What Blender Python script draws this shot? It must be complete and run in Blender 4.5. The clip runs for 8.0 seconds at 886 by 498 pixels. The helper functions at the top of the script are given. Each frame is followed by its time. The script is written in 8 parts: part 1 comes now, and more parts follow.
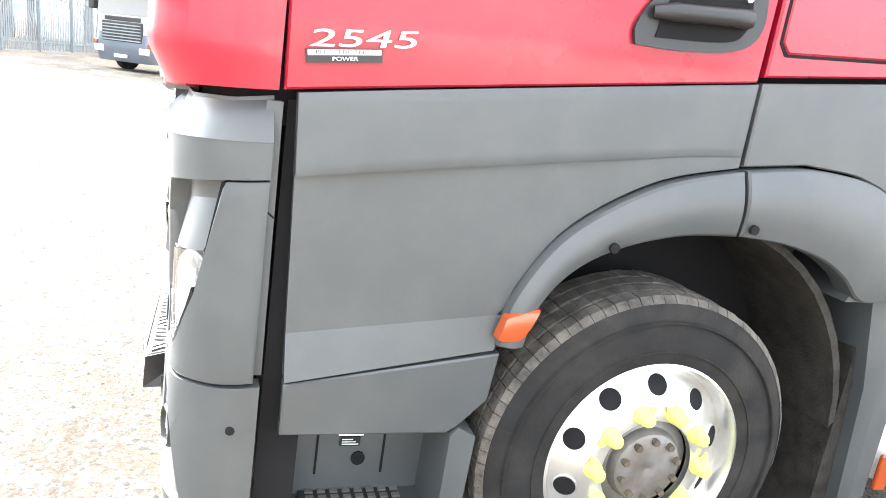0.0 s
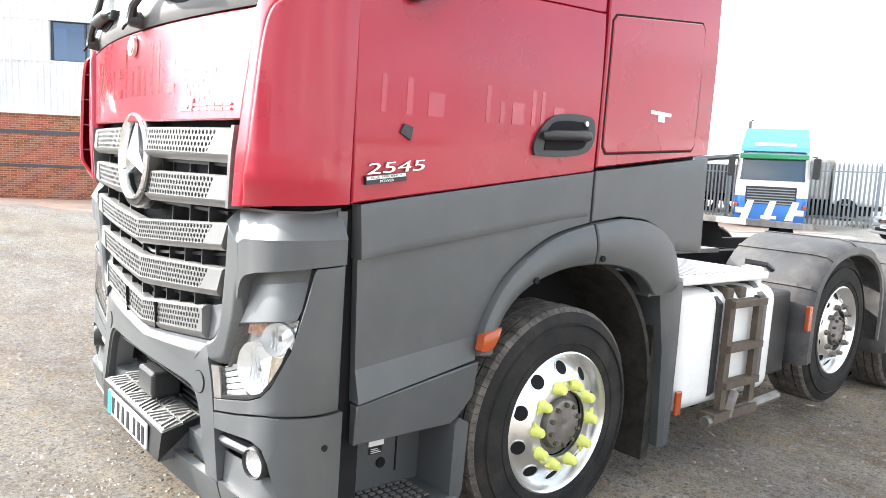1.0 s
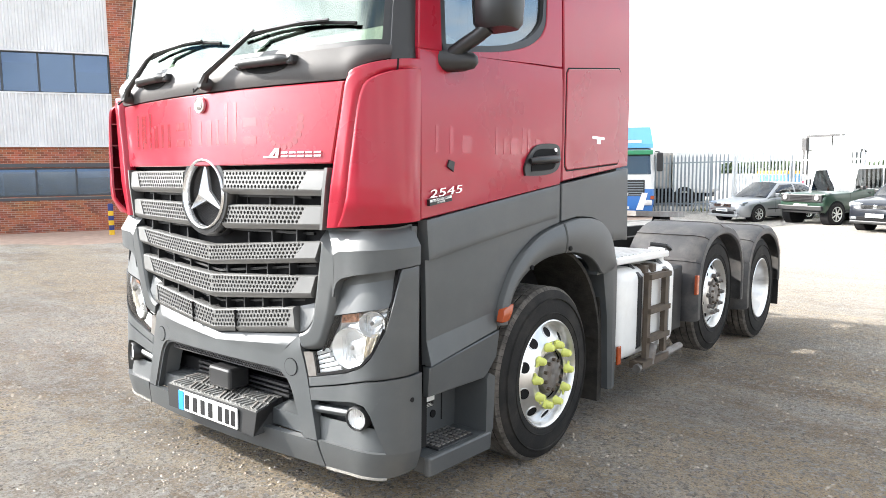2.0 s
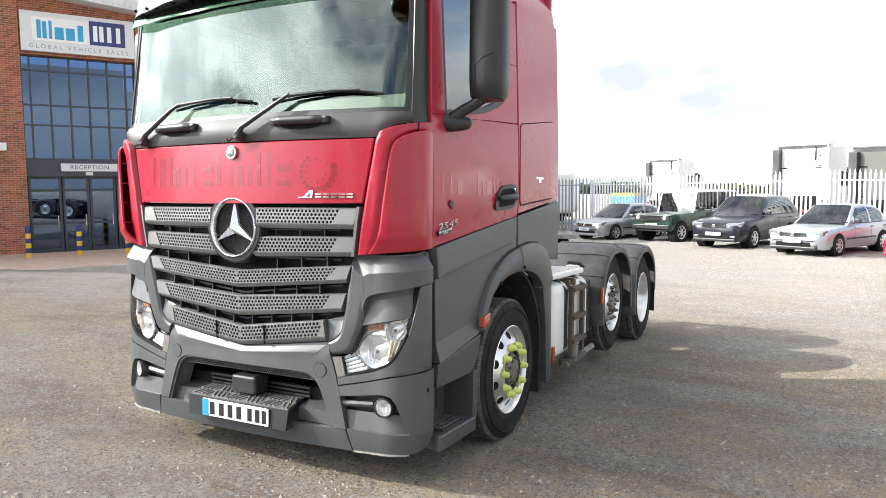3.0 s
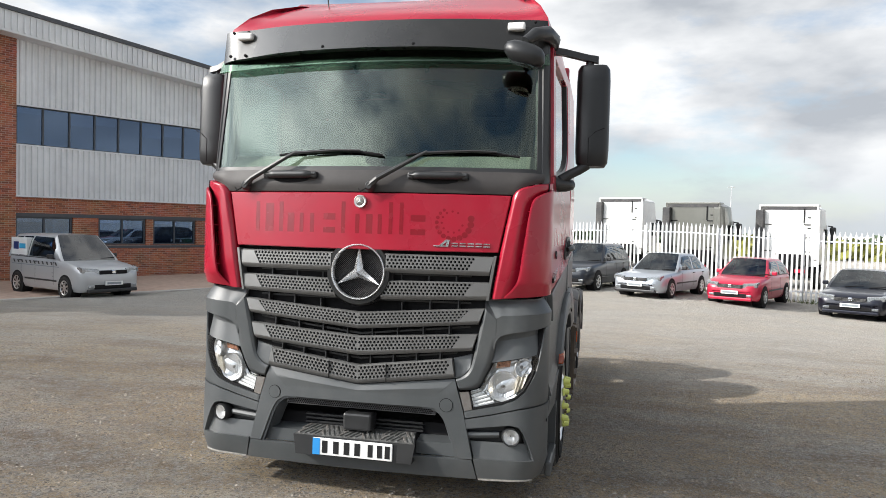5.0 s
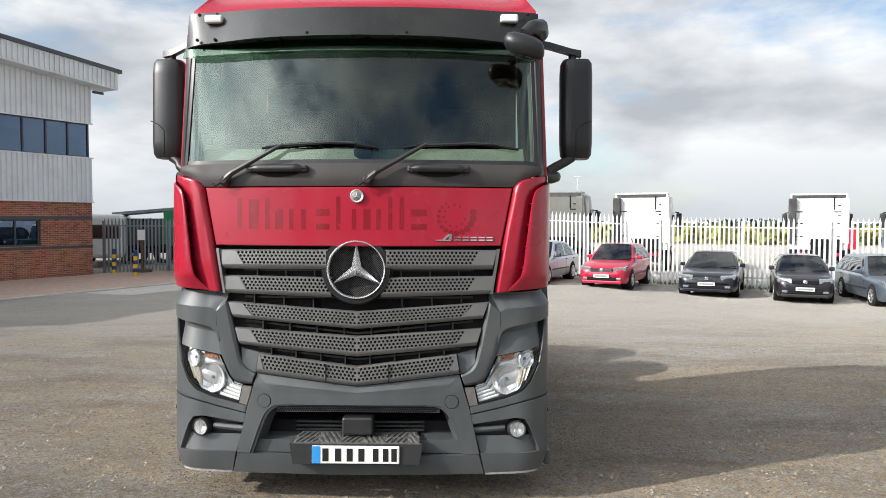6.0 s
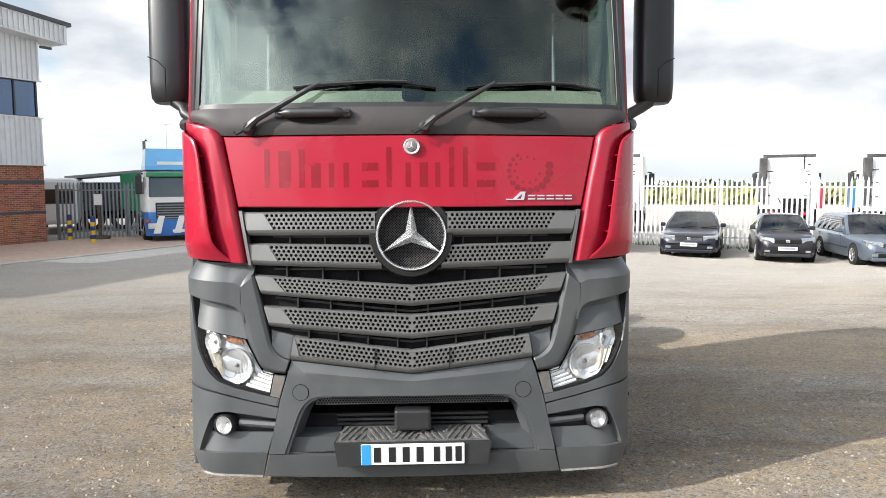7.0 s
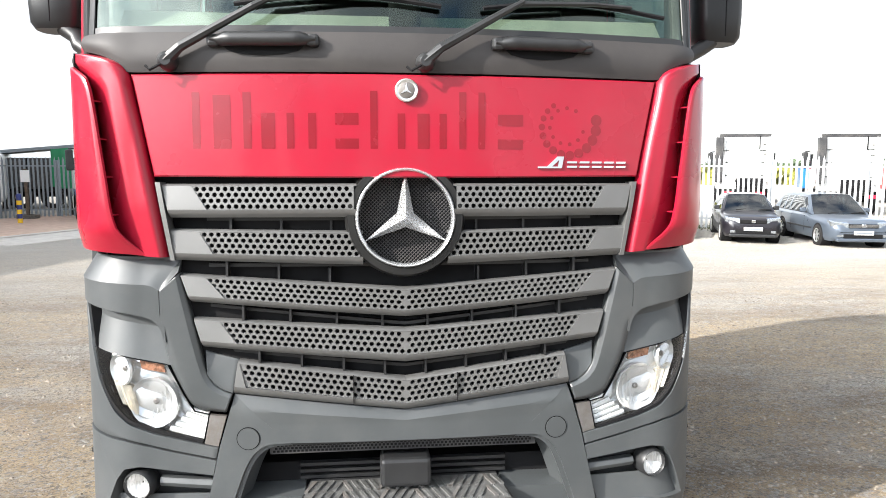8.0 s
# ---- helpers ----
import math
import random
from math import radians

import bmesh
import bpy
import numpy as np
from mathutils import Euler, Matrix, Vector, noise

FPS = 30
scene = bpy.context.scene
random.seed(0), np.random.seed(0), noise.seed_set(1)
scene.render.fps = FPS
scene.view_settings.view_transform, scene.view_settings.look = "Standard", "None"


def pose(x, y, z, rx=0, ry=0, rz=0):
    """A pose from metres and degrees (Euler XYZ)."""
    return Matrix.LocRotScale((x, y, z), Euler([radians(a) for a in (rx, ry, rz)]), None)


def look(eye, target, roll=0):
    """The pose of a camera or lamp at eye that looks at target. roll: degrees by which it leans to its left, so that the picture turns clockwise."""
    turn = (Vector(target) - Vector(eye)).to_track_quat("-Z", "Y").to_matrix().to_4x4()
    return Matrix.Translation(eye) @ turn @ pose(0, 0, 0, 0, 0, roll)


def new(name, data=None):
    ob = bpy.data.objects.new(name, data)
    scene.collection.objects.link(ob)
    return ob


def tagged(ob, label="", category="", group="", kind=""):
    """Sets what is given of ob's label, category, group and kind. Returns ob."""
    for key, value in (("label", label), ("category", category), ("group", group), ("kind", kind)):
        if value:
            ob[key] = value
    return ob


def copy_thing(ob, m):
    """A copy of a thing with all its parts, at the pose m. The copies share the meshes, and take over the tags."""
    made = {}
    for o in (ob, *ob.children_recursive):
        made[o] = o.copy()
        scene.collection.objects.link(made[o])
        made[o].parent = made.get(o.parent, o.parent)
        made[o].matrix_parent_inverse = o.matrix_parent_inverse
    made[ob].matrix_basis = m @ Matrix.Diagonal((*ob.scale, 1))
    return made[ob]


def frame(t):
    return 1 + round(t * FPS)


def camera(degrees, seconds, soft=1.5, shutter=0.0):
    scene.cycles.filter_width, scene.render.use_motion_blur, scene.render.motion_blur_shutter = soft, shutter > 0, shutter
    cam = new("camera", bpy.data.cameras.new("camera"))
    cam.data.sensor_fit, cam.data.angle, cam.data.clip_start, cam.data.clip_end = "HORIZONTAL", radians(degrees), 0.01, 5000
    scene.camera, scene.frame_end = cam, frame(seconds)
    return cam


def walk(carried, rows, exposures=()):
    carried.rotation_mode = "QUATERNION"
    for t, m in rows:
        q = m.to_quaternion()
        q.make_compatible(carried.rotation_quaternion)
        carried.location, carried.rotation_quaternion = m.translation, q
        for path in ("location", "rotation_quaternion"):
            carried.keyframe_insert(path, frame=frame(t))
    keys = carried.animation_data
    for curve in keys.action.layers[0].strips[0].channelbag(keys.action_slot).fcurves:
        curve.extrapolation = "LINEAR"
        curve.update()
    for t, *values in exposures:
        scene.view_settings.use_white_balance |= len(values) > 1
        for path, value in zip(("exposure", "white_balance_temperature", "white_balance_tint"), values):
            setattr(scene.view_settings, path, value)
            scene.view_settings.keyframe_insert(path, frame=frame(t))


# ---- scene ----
cam = camera(63.8, 8.0, soft=0.7)
TILT = -2.0  # the yard under the lorry falls away by this much
PATH = [
    (0, (2.717, 0.153, 1.438), (0.876, 0.771, 0.96), 8.5),
    (0.5, (2.937, -0.35, 1.449), (1.198, 0.579, 1.109), 3.1),
    (1, (3.073, -0.943, 1.468), (1.553, 0.341, 1.259), 4.0),
    (1.2, (3.063, -1.184, 1.432), (1.617, 0.188, 1.266), 3.0),
    (2.3, (3.22, -2.384, 1.541), (2.067, -0.759, 1.355), -0.1),
    (2.5, (3.152, -2.592, 1.558), (2.084, -0.91, 1.381), -0.7),
    (3, (3.054, -3.179, 1.577), (2.124, -1.413, 1.461), 0.4),
    (3.5, (2.793, -3.611, 1.558), (1.962, -1.792, 1.501), 1.6),
    (4, (2.402, -3.916, 1.584), (1.643, -2.065, 1.566), 2.0),
    (4.5, (1.958, -4.149, 1.608), (1.352, -2.244, 1.605), 2.5),
    (4.7, (1.777, -4.189, 1.599), (1.232, -2.265, 1.598), 2.2),
    (5.8, (0.738, -4.369, 1.628), (0.637, -2.371, 1.633), 0.8),
    (6, (0.592, -4.274, 1.603), (0.557, -2.275, 1.591), 0.2),
    (6.5, (0.285, -3.926, 1.571), (0.276, -1.927, 1.497), -0.3),
    (7, (0.019, -3.576, 1.591), (0.097, -1.58, 1.474), -0.3),
    (7.5, (-0.092, -3.094, 1.553), (0.107, -1.11, 1.397), -0.4),
    (8, (-0.142, -2.538, 1.561), (0.075, -0.558, 1.386), -0.1),
]
EXPOSURE = [(0, 2.81), (0.5, 2.21), (1, 1.79), (1.2, 1.67), (2.3, 1.29), (3, 0.84), (3.5, 0.55), (4.5, 0.13), (6.5, 0.07), (7, 0.44), (7.5, 0.67), (8, 0.89)]
walk(cam, [(t, pose(0, 0, 0, TILT) @ look(eye, target, roll)) for t, eye, target, roll in PATH], EXPOSURE)

# ---- daylight ----
SUN_TOWARDS = Vector((-0.81, -0.375, 0.45)).normalized()  # from the ground to the sun
world = bpy.data.worlds.new("sky")
scene.world = world
world.use_nodes = True
wn, wl = world.node_tree.nodes, world.node_tree.links
wn.clear()
w_out = wn.new("ShaderNodeOutputWorld")
sky = wn.new("ShaderNodeTexSky")
sky.sky_type = "NISHITA"
sky.sun_disc = False
sky.sun_elevation = math.asin(SUN_TOWARDS.z)
sky.sun_rotation = math.atan2(SUN_TOWARDS.x, SUN_TOWARDS.y)
sky.air_density, sky.dust_density, sky.ozone_density = 1.0, 0.4, 1.5
w_co = wn.new("ShaderNodeTexCoord")
w_map = wn.new("ShaderNodeMapping")
w_map.inputs["Scale"].default_value = (1.0, 1.0, 2.6)
wl.new(w_co.outputs["Generated"], w_map.inputs["Vector"])
w_noise = wn.new("ShaderNodeTexNoise")
w_noise.inputs["Scale"].default_value = 2.1
w_noise.inputs["Detail"].default_value = 9.0
w_noise.inputs["Roughness"].default_value = 0.58
wl.new(w_map.outputs["Vector"], w_noise.inputs["Vector"])
w_cover = wn.new("ShaderNodeValToRGB")  # where there is cloud
w_cover.color_ramp.elements[0].position, w_cover.color_ramp.elements[0].color = 0.36, (0, 0, 0, 1)
w_cover.color_ramp.elements[1].position, w_cover.color_ramp.elements[1].color = 0.50, (1, 1, 1, 1)
wl.new(w_noise.outputs["Fac"], w_cover.inputs["Fac"])
w_noise2 = wn.new("ShaderNodeTexNoise")
w_noise2.inputs["Scale"].default_value = 3.3
w_noise2.inputs["Detail"].default_value = 8.0
wl.new(w_map.outputs["Vector"], w_noise2.inputs["Vector"])
w_tone = wn.new("ShaderNodeValToRGB")  # bright tops and grey bellies
w_tone.color_ramp.elements[0].position, w_tone.color_ramp.elements[0].color = 0.39, (3.5, 3.75, 4.1, 1)
w_tone.color_ramp.elements[1].position, w_tone.color_ramp.elements[1].color = 0.60, (6.9, 7.0, 7.1, 1)
wl.new(w_noise2.outputs["Fac"], w_tone.inputs["Fac"])
# cloud brightens towards the sun
w_dot = wn.new("ShaderNodeVectorMath")
w_dot.operation = "DOT_PRODUCT"
w_dot.inputs[1].default_value = SUN_TOWARDS
wl.new(w_co.outputs["Generated"], w_dot.inputs[0])
w_near = wn.new("ShaderNodeMapRange")
w_near.interpolation_type = "SMOOTHSTEP"
w_near.inputs["From Min"].default_value, w_near.inputs["From Max"].default_value = 0.62, 1.0
w_near.inputs["To Min"].default_value, w_near.inputs["To Max"].default_value = 0.95, 6.5
wl.new(w_dot.outputs["Value"], w_near.inputs["Value"])
w_lit = wn.new("ShaderNodeVectorMath")
w_lit.operation = "SCALE"
wl.new(w_tone.outputs["Color"], w_lit.inputs[0])
wl.new(w_near.outputs["Result"], w_lit.inputs["Scale"])
w_mix = wn.new("ShaderNodeMix")
w_mix.data_type = "RGBA"
wl.new(w_cover.outputs["Color"], w_mix.inputs["Factor"])
wl.new(sky.outputs["Color"], w_mix.inputs["A"])
wl.new(w_lit.outputs["Vector"], w_mix.inputs["B"])
w_sep = wn.new("ShaderNodeSeparateXYZ")  # pale haze low down
wl.new(w_co.outputs["Generated"], w_sep.inputs["Vector"])
w_low = wn.new("ShaderNodeMapRange")
w_low.inputs["From Min"].default_value, w_low.inputs["From Max"].default_value = 0.0, 0.11
w_low.inputs["To Min"].default_value, w_low.inputs["To Max"].default_value = 0.8, 0.0
wl.new(w_sep.outputs["Z"], w_low.inputs["Value"])
w_haze = wn.new("ShaderNodeMix")
w_haze.data_type = "RGBA"
w_haze.inputs["B"].default_value = (3.9, 4.3, 4.7, 1)
wl.new(w_low.outputs["Result"], w_haze.inputs["Factor"])
wl.new(w_mix.outputs["Result"], w_haze.inputs["A"])
w_bg = wn.new("ShaderNodeBackground")
w_bg.inputs["Strength"].default_value = 0.145
wl.new(w_haze.outputs["Result"], w_bg.inputs["Color"])
wl.new(w_bg.outputs["Background"], w_out.inputs["Surface"])

sun_data = bpy.data.lights.new("sun", "SUN")
sun_data.energy, sun_data.angle, sun_data.color = 5.0, radians(0.6), (1.0, 0.95, 0.88)
sun = new("sun", sun_data)
sun.matrix_world = look((0, 0, 60), Vector((0, 0, 60)) - SUN_TOWARDS)
# ---- materials ----
def material(name, colour, rough=0.5, metal=0.0, vary=0.12, scale=6.0, bump=0.0, bump_scale=60.0, coat=0.0, dirt=None, dirt_scale=1.5, dirt_amount=0.4, spec=0.5):
    """A surface with fine grain and larger stains over its base colour, in metres of the object's own space."""
    m = bpy.data.materials.new(name)
    m.use_nodes = True
    nt = m.node_tree
    n, l = nt.nodes, nt.links
    b = n["Principled BSDF"]
    b.inputs["Metallic"].default_value = metal
    b.inputs["Specular IOR Level"].default_value = spec
    b.inputs["Coat Weight"].default_value = coat
    b.inputs["Coat Roughness"].default_value = 0.06
    co = n.new("ShaderNodeTexCoord")
    grain = n.new("ShaderNodeTexNoise")
    grain.inputs["Scale"].default_value, grain.inputs["Detail"].default_value = scale, 6.0
    l.new(co.outputs["Object"], grain.inputs["Vector"])
    lo = tuple(c * (1 - vary) for c in colour)
    hi = tuple(min(1, c * (1 + vary)) for c in colour)
    ramp = n.new("ShaderNodeValToRGB")
    ramp.color_ramp.elements[0].position, ramp.color_ramp.elements[0].color = 0.3, (*lo, 1)
    ramp.color_ramp.elements[1].position, ramp.color_ramp.elements[1].color = 0.7, (*hi, 1)
    l.new(grain.outputs["Fac"], ramp.inputs["Fac"])
    out = ramp.outputs["Color"]
    if dirt:
        stain = n.new("ShaderNodeTexNoise")
        stain.inputs["Scale"].default_value, stain.inputs["Detail"].default_value = dirt_scale, 8.0
        stain.inputs["Roughness"].default_value = 0.7
        l.new(co.outputs["Object"], stain.inputs["Vector"])
        mask = n.new("ShaderNodeValToRGB")
        mask.color_ramp.elements[0].position, mask.color_ramp.elements[0].color = 0.45, (0, 0, 0, 1)
        mask.color_ramp.elements[1].position, mask.color_ramp.elements[1].color = 0.75, (dirt_amount,) * 3 + (1,)
        l.new(stain.outputs["Fac"], mask.inputs["Fac"])
        mix = n.new("ShaderNodeMix")
        mix.data_type = "RGBA"
        mix.inputs["B"].default_value = (*dirt, 1)
        l.new(mask.outputs["Color"], mix.inputs["Factor"])
        l.new(out, mix.inputs["A"])
        out = mix.outputs["Result"]
    l.new(out, b.inputs["Base Color"])
    rr = n.new("ShaderNodeMapRange")
    rr.inputs["To Min"].default_value, rr.inputs["To Max"].default_value = max(0.02, rough * 0.8), min(1, rough * 1.2)
    l.new(grain.outputs["Fac"], rr.inputs["Value"])
    l.new(rr.outputs["Result"], b.inputs["Roughness"])
    if bump:
        fine = n.new("ShaderNodeTexNoise")
        fine.inputs["Scale"].default_value, fine.inputs["Detail"].default_value = bump_scale, 4.0
        l.new(co.outputs["Object"], fine.inputs["Vector"])
        bp = n.new("ShaderNodeBump")
        bp.inputs["Strength"].default_value, bp.inputs["Distance"].default_value = bump, 0.01
        l.new(fine.outputs["Fac"], bp.inputs["Height"])
        l.new(bp.outputs["Normal"], b.inputs["Normal"])
    return m


def glass_material(name, tint, facing=0.04, rough=0.0, sheen=(1, 1, 1)):
    """Tinted sheet glass: clear through, mirror-like towards a glancing view. facing: its gloss seen square on."""
    m = bpy.data.materials.new(name)
    m.use_nodes = True
    n, l = m.node_tree.nodes, m.node_tree.links
    n.clear()
    out = n.new("ShaderNodeOutputMaterial")
    mix = n.new("ShaderNodeMixShader")
    lw = n.new("ShaderNodeLayerWeight")
    lw.inputs["Blend"].default_value = 0.5
    pw = n.new("ShaderNodeMath")
    pw.operation = "POWER"
    pw.inputs[1].default_value = 5.0
    l.new(lw.outputs["Facing"], pw.inputs[0])
    ma = n.new("ShaderNodeMath")
    ma.operation = "MULTIPLY_ADD"
    ma.inputs[1].default_value, ma.inputs[2].default_value = 1 - facing, facing
    l.new(pw.outputs["Value"], ma.inputs[0])
    tr = n.new("ShaderNodeBsdfTransparent")
    tr.inputs["Color"].default_value = (*tint, 1)
    gl = n.new("ShaderNodeBsdfGlossy")
    gl.inputs["Roughness"].default_value = rough
    gl.inputs["Color"].default_value = (*sheen, 1)
    l.new(ma.outputs["Value"], mix.inputs["Fac"])
    l.new(tr.outputs["BSDF"], mix.inputs[1])
    l.new(gl.outputs["BSDF"], mix.inputs[2])
    l.new(mix.outputs["Shader"], out.inputs["Surface"])
    return m


def stone_material():
    """Loose stones, each of its own tone from dull brown to pale grey."""
    m = bpy.data.materials.new("loose_stone")
    m.use_nodes = True
    n, l = m.node_tree.nodes, m.node_tree.links
    b = n["Principled BSDF"]
    b.inputs["Roughness"].default_value = 0.9
    geo = n.new("ShaderNodeNewGeometry")
    r = n.new("ShaderNodeValToRGB")
    els = r.color_ramp.elements
    els[0].position, els[0].color = 0.0, (0.12, 0.10, 0.08, 1)
    els[1].position, els[1].color = 1.0, (0.33, 0.30, 0.255, 1)
    mid = els.new(0.6)
    mid.color = (0.28, 0.235, 0.185, 1)
    l.new(geo.outputs["Random Per Island"], r.inputs["Fac"])
    co = n.new("ShaderNodeTexCoord")
    no = n.new("ShaderNodeTexNoise")
    no.inputs["Scale"].default_value, no.inputs["Detail"].default_value = 90.0, 5.0
    l.new(co.outputs["Object"], no.inputs["Vector"])
    bp = n.new("ShaderNodeBump")
    bp.inputs["Strength"].default_value, bp.inputs["Distance"].default_value = 0.5, 0.01
    l.new(no.outputs["Fac"], bp.inputs["Height"])
    l.new(bp.outputs["Normal"], b.inputs["Normal"])
    l.new(r.outputs["Color"], b.inputs["Base Color"])
    return m


def ground_material():
    """Compacted yard: brown earth and pale crushed stone in drawn-out patches, grit and pebbles at a finer scale."""
    m = bpy.data.materials.new("gravel_yard")
    m.use_nodes = True
    n, l = m.node_tree.nodes, m.node_tree.links
    b = n["Principled BSDF"]
    b.inputs["Roughness"].default_value = 0.93
    b.inputs["Diffuse Roughness"].default_value = 1.0
    b.inputs["Specular IOR Level"].default_value = 0.25
    co = n.new("ShaderNodeTexCoord")
    drawn = n.new("ShaderNodeMapping")
    drawn.inputs["Scale"].default_value = (0.45, 1.0, 1.0)
    drawn.inputs["Rotation"].default_value = (0, 0, radians(-12))
    l.new(co.outputs["Object"], drawn.inputs["Vector"])

    def tex(scale, detail, rough, lo, hi, long=False):
        t = n.new("ShaderNodeTexNoise")
        t.inputs["Scale"].default_value, t.inputs["Detail"].default_value, t.inputs["Roughness"].default_value = scale, detail, rough
        l.new(drawn.outputs["Vector"] if long else co.outputs["Object"], t.inputs["Vector"])
        r = n.new("ShaderNodeMapRange")
        r.inputs["From Min"].default_value, r.inputs["From Max"].default_value = lo, hi
        l.new(t.outputs["Fac"], r.inputs["Value"])
        return r.outputs["Result"]

    def mix(fac, a, bb, blend="MIX"):
        x = n.new("ShaderNodeMix")
        x.data_type, x.blend_type = "RGBA", blend
        if isinstance(fac, float):
            x.inputs["Factor"].default_value = fac
        else:
            l.new(fac, x.inputs["Factor"])
        for key, v in (("A", a), ("B", bb)):
            if isinstance(v, tuple):
                x.inputs[key].default_value = (*v, 1)
            else:
                l.new(v, x.inputs[key])
        return x.outputs["Result"]

    def math_node(op, a, v):
        x = n.new("ShaderNodeMath")
        x.operation = op
        for i, w in enumerate((a, v)):
            if isinstance(w, (int, float)):
                x.inputs[i].default_value = w
            else:
                l.new(w, x.inputs[i])
        return x.outputs["Value"]

    def cells(scale):
        v = n.new("ShaderNodeTexVoronoi")
        v.inputs["Scale"].default_value = scale
        l.new(co.outputs["Object"], v.inputs["Vector"])
        sep = n.new("ShaderNodeSeparateColor")
        l.new(v.outputs["Color"], sep.inputs["Color"])
        return v.outputs["Distance"], sep.outputs["Red"], sep.outputs["Green"]

    big = tex(0.4, 7, 0.62, 0.44, 0.56, True)
    mid = tex(2.2, 9, 0.72, 0.45, 0.56, True)
    mud = tex(0.9, 9, 0.72, 0.48, 0.60, True)
    spot = tex(6.0, 9, 0.82, 0.47, 0.60)
    fine = tex(40, 8, 0.9, 0.34, 0.60)
    d1, r1, g1 = cells(48.0)
    d2, r2, g2 = cells(110.0)
    col = mix(big, (0.66, 0.52, 0.345), (0.66, 0.625, 0.565))
    col = mix(math_node("MULTIPLY", mid, 0.7), col, (0.54, 0.42, 0.28))
    col = mix(math_node("MULTIPLY", mud, 0.88), col, (0.27, 0.195, 0.125))
    col = mix(math_node("MULTIPLY", spot, math_node("ADD", math_node("MULTIPLY", big, 0.7), 0.3)), col, (0.58, 0.56, 0.53))
    grit = math_node("GREATER_THAN", r2, 0.62)
    col = mix(math_node("MULTIPLY", grit, 0.75), col, mix(g2, (0.16, 0.13, 0.10), (0.66, 0.62, 0.56)))
    # pebbles keep to the stony patches
    share = math_node("SUBTRACT", 0.90, math_node("MULTIPLY", spot, 0.42))
    peb = math_node("GREATER_THAN", r1, share)
    col = mix(peb, col, mix(g1, (0.24, 0.215, 0.185), (0.62, 0.59, 0.55)))
    shade = n.new("ShaderNodeCombineColor")
    for k in ("Red", "Green", "Blue"):
        l.new(fine, shade.inputs[k])
    yard = n.new("ShaderNodeSeparateXYZ")
    l.new(co.outputs["Object"], yard.inputs["Vector"])
    far = n.new("ShaderNodeMapRange")  # paler towards the parked cars
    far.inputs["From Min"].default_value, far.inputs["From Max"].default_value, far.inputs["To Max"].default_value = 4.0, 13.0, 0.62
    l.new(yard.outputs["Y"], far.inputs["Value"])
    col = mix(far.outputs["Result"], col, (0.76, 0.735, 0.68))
    speck = tex(17, 6, 0.85, 0.38, 0.60)
    col = mix(math_node("MULTIPLY", math_node("SUBTRACT", 1.0, speck), 0.3), col, (0.22, 0.185, 0.15))
    col = mix(0.5, col, shade.outputs["Color"], "MULTIPLY")
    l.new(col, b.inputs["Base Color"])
    dome = math_node("MULTIPLY", math_node("SUBTRACT", 0.6, d1), math_node("ADD", math_node("MULTIPLY", peb, 1.6), 0.25))
    hgt = math_node("ADD", math_node("ADD", math_node("MULTIPLY", fine, 0.7), dome), math_node("ADD", math_node("MULTIPLY", spot, 0.8), math_node("ADD", math_node("MULTIPLY", grit, 0.35), math_node("MULTIPLY", speck, 0.5))))
    bp = n.new("ShaderNodeBump")
    bp.inputs["Strength"].default_value, bp.inputs["Distance"].default_value = 1.0, 0.017
    l.new(hgt, bp.inputs["Height"])
    l.new(bp.outputs["Normal"], b.inputs["Normal"])
    return m


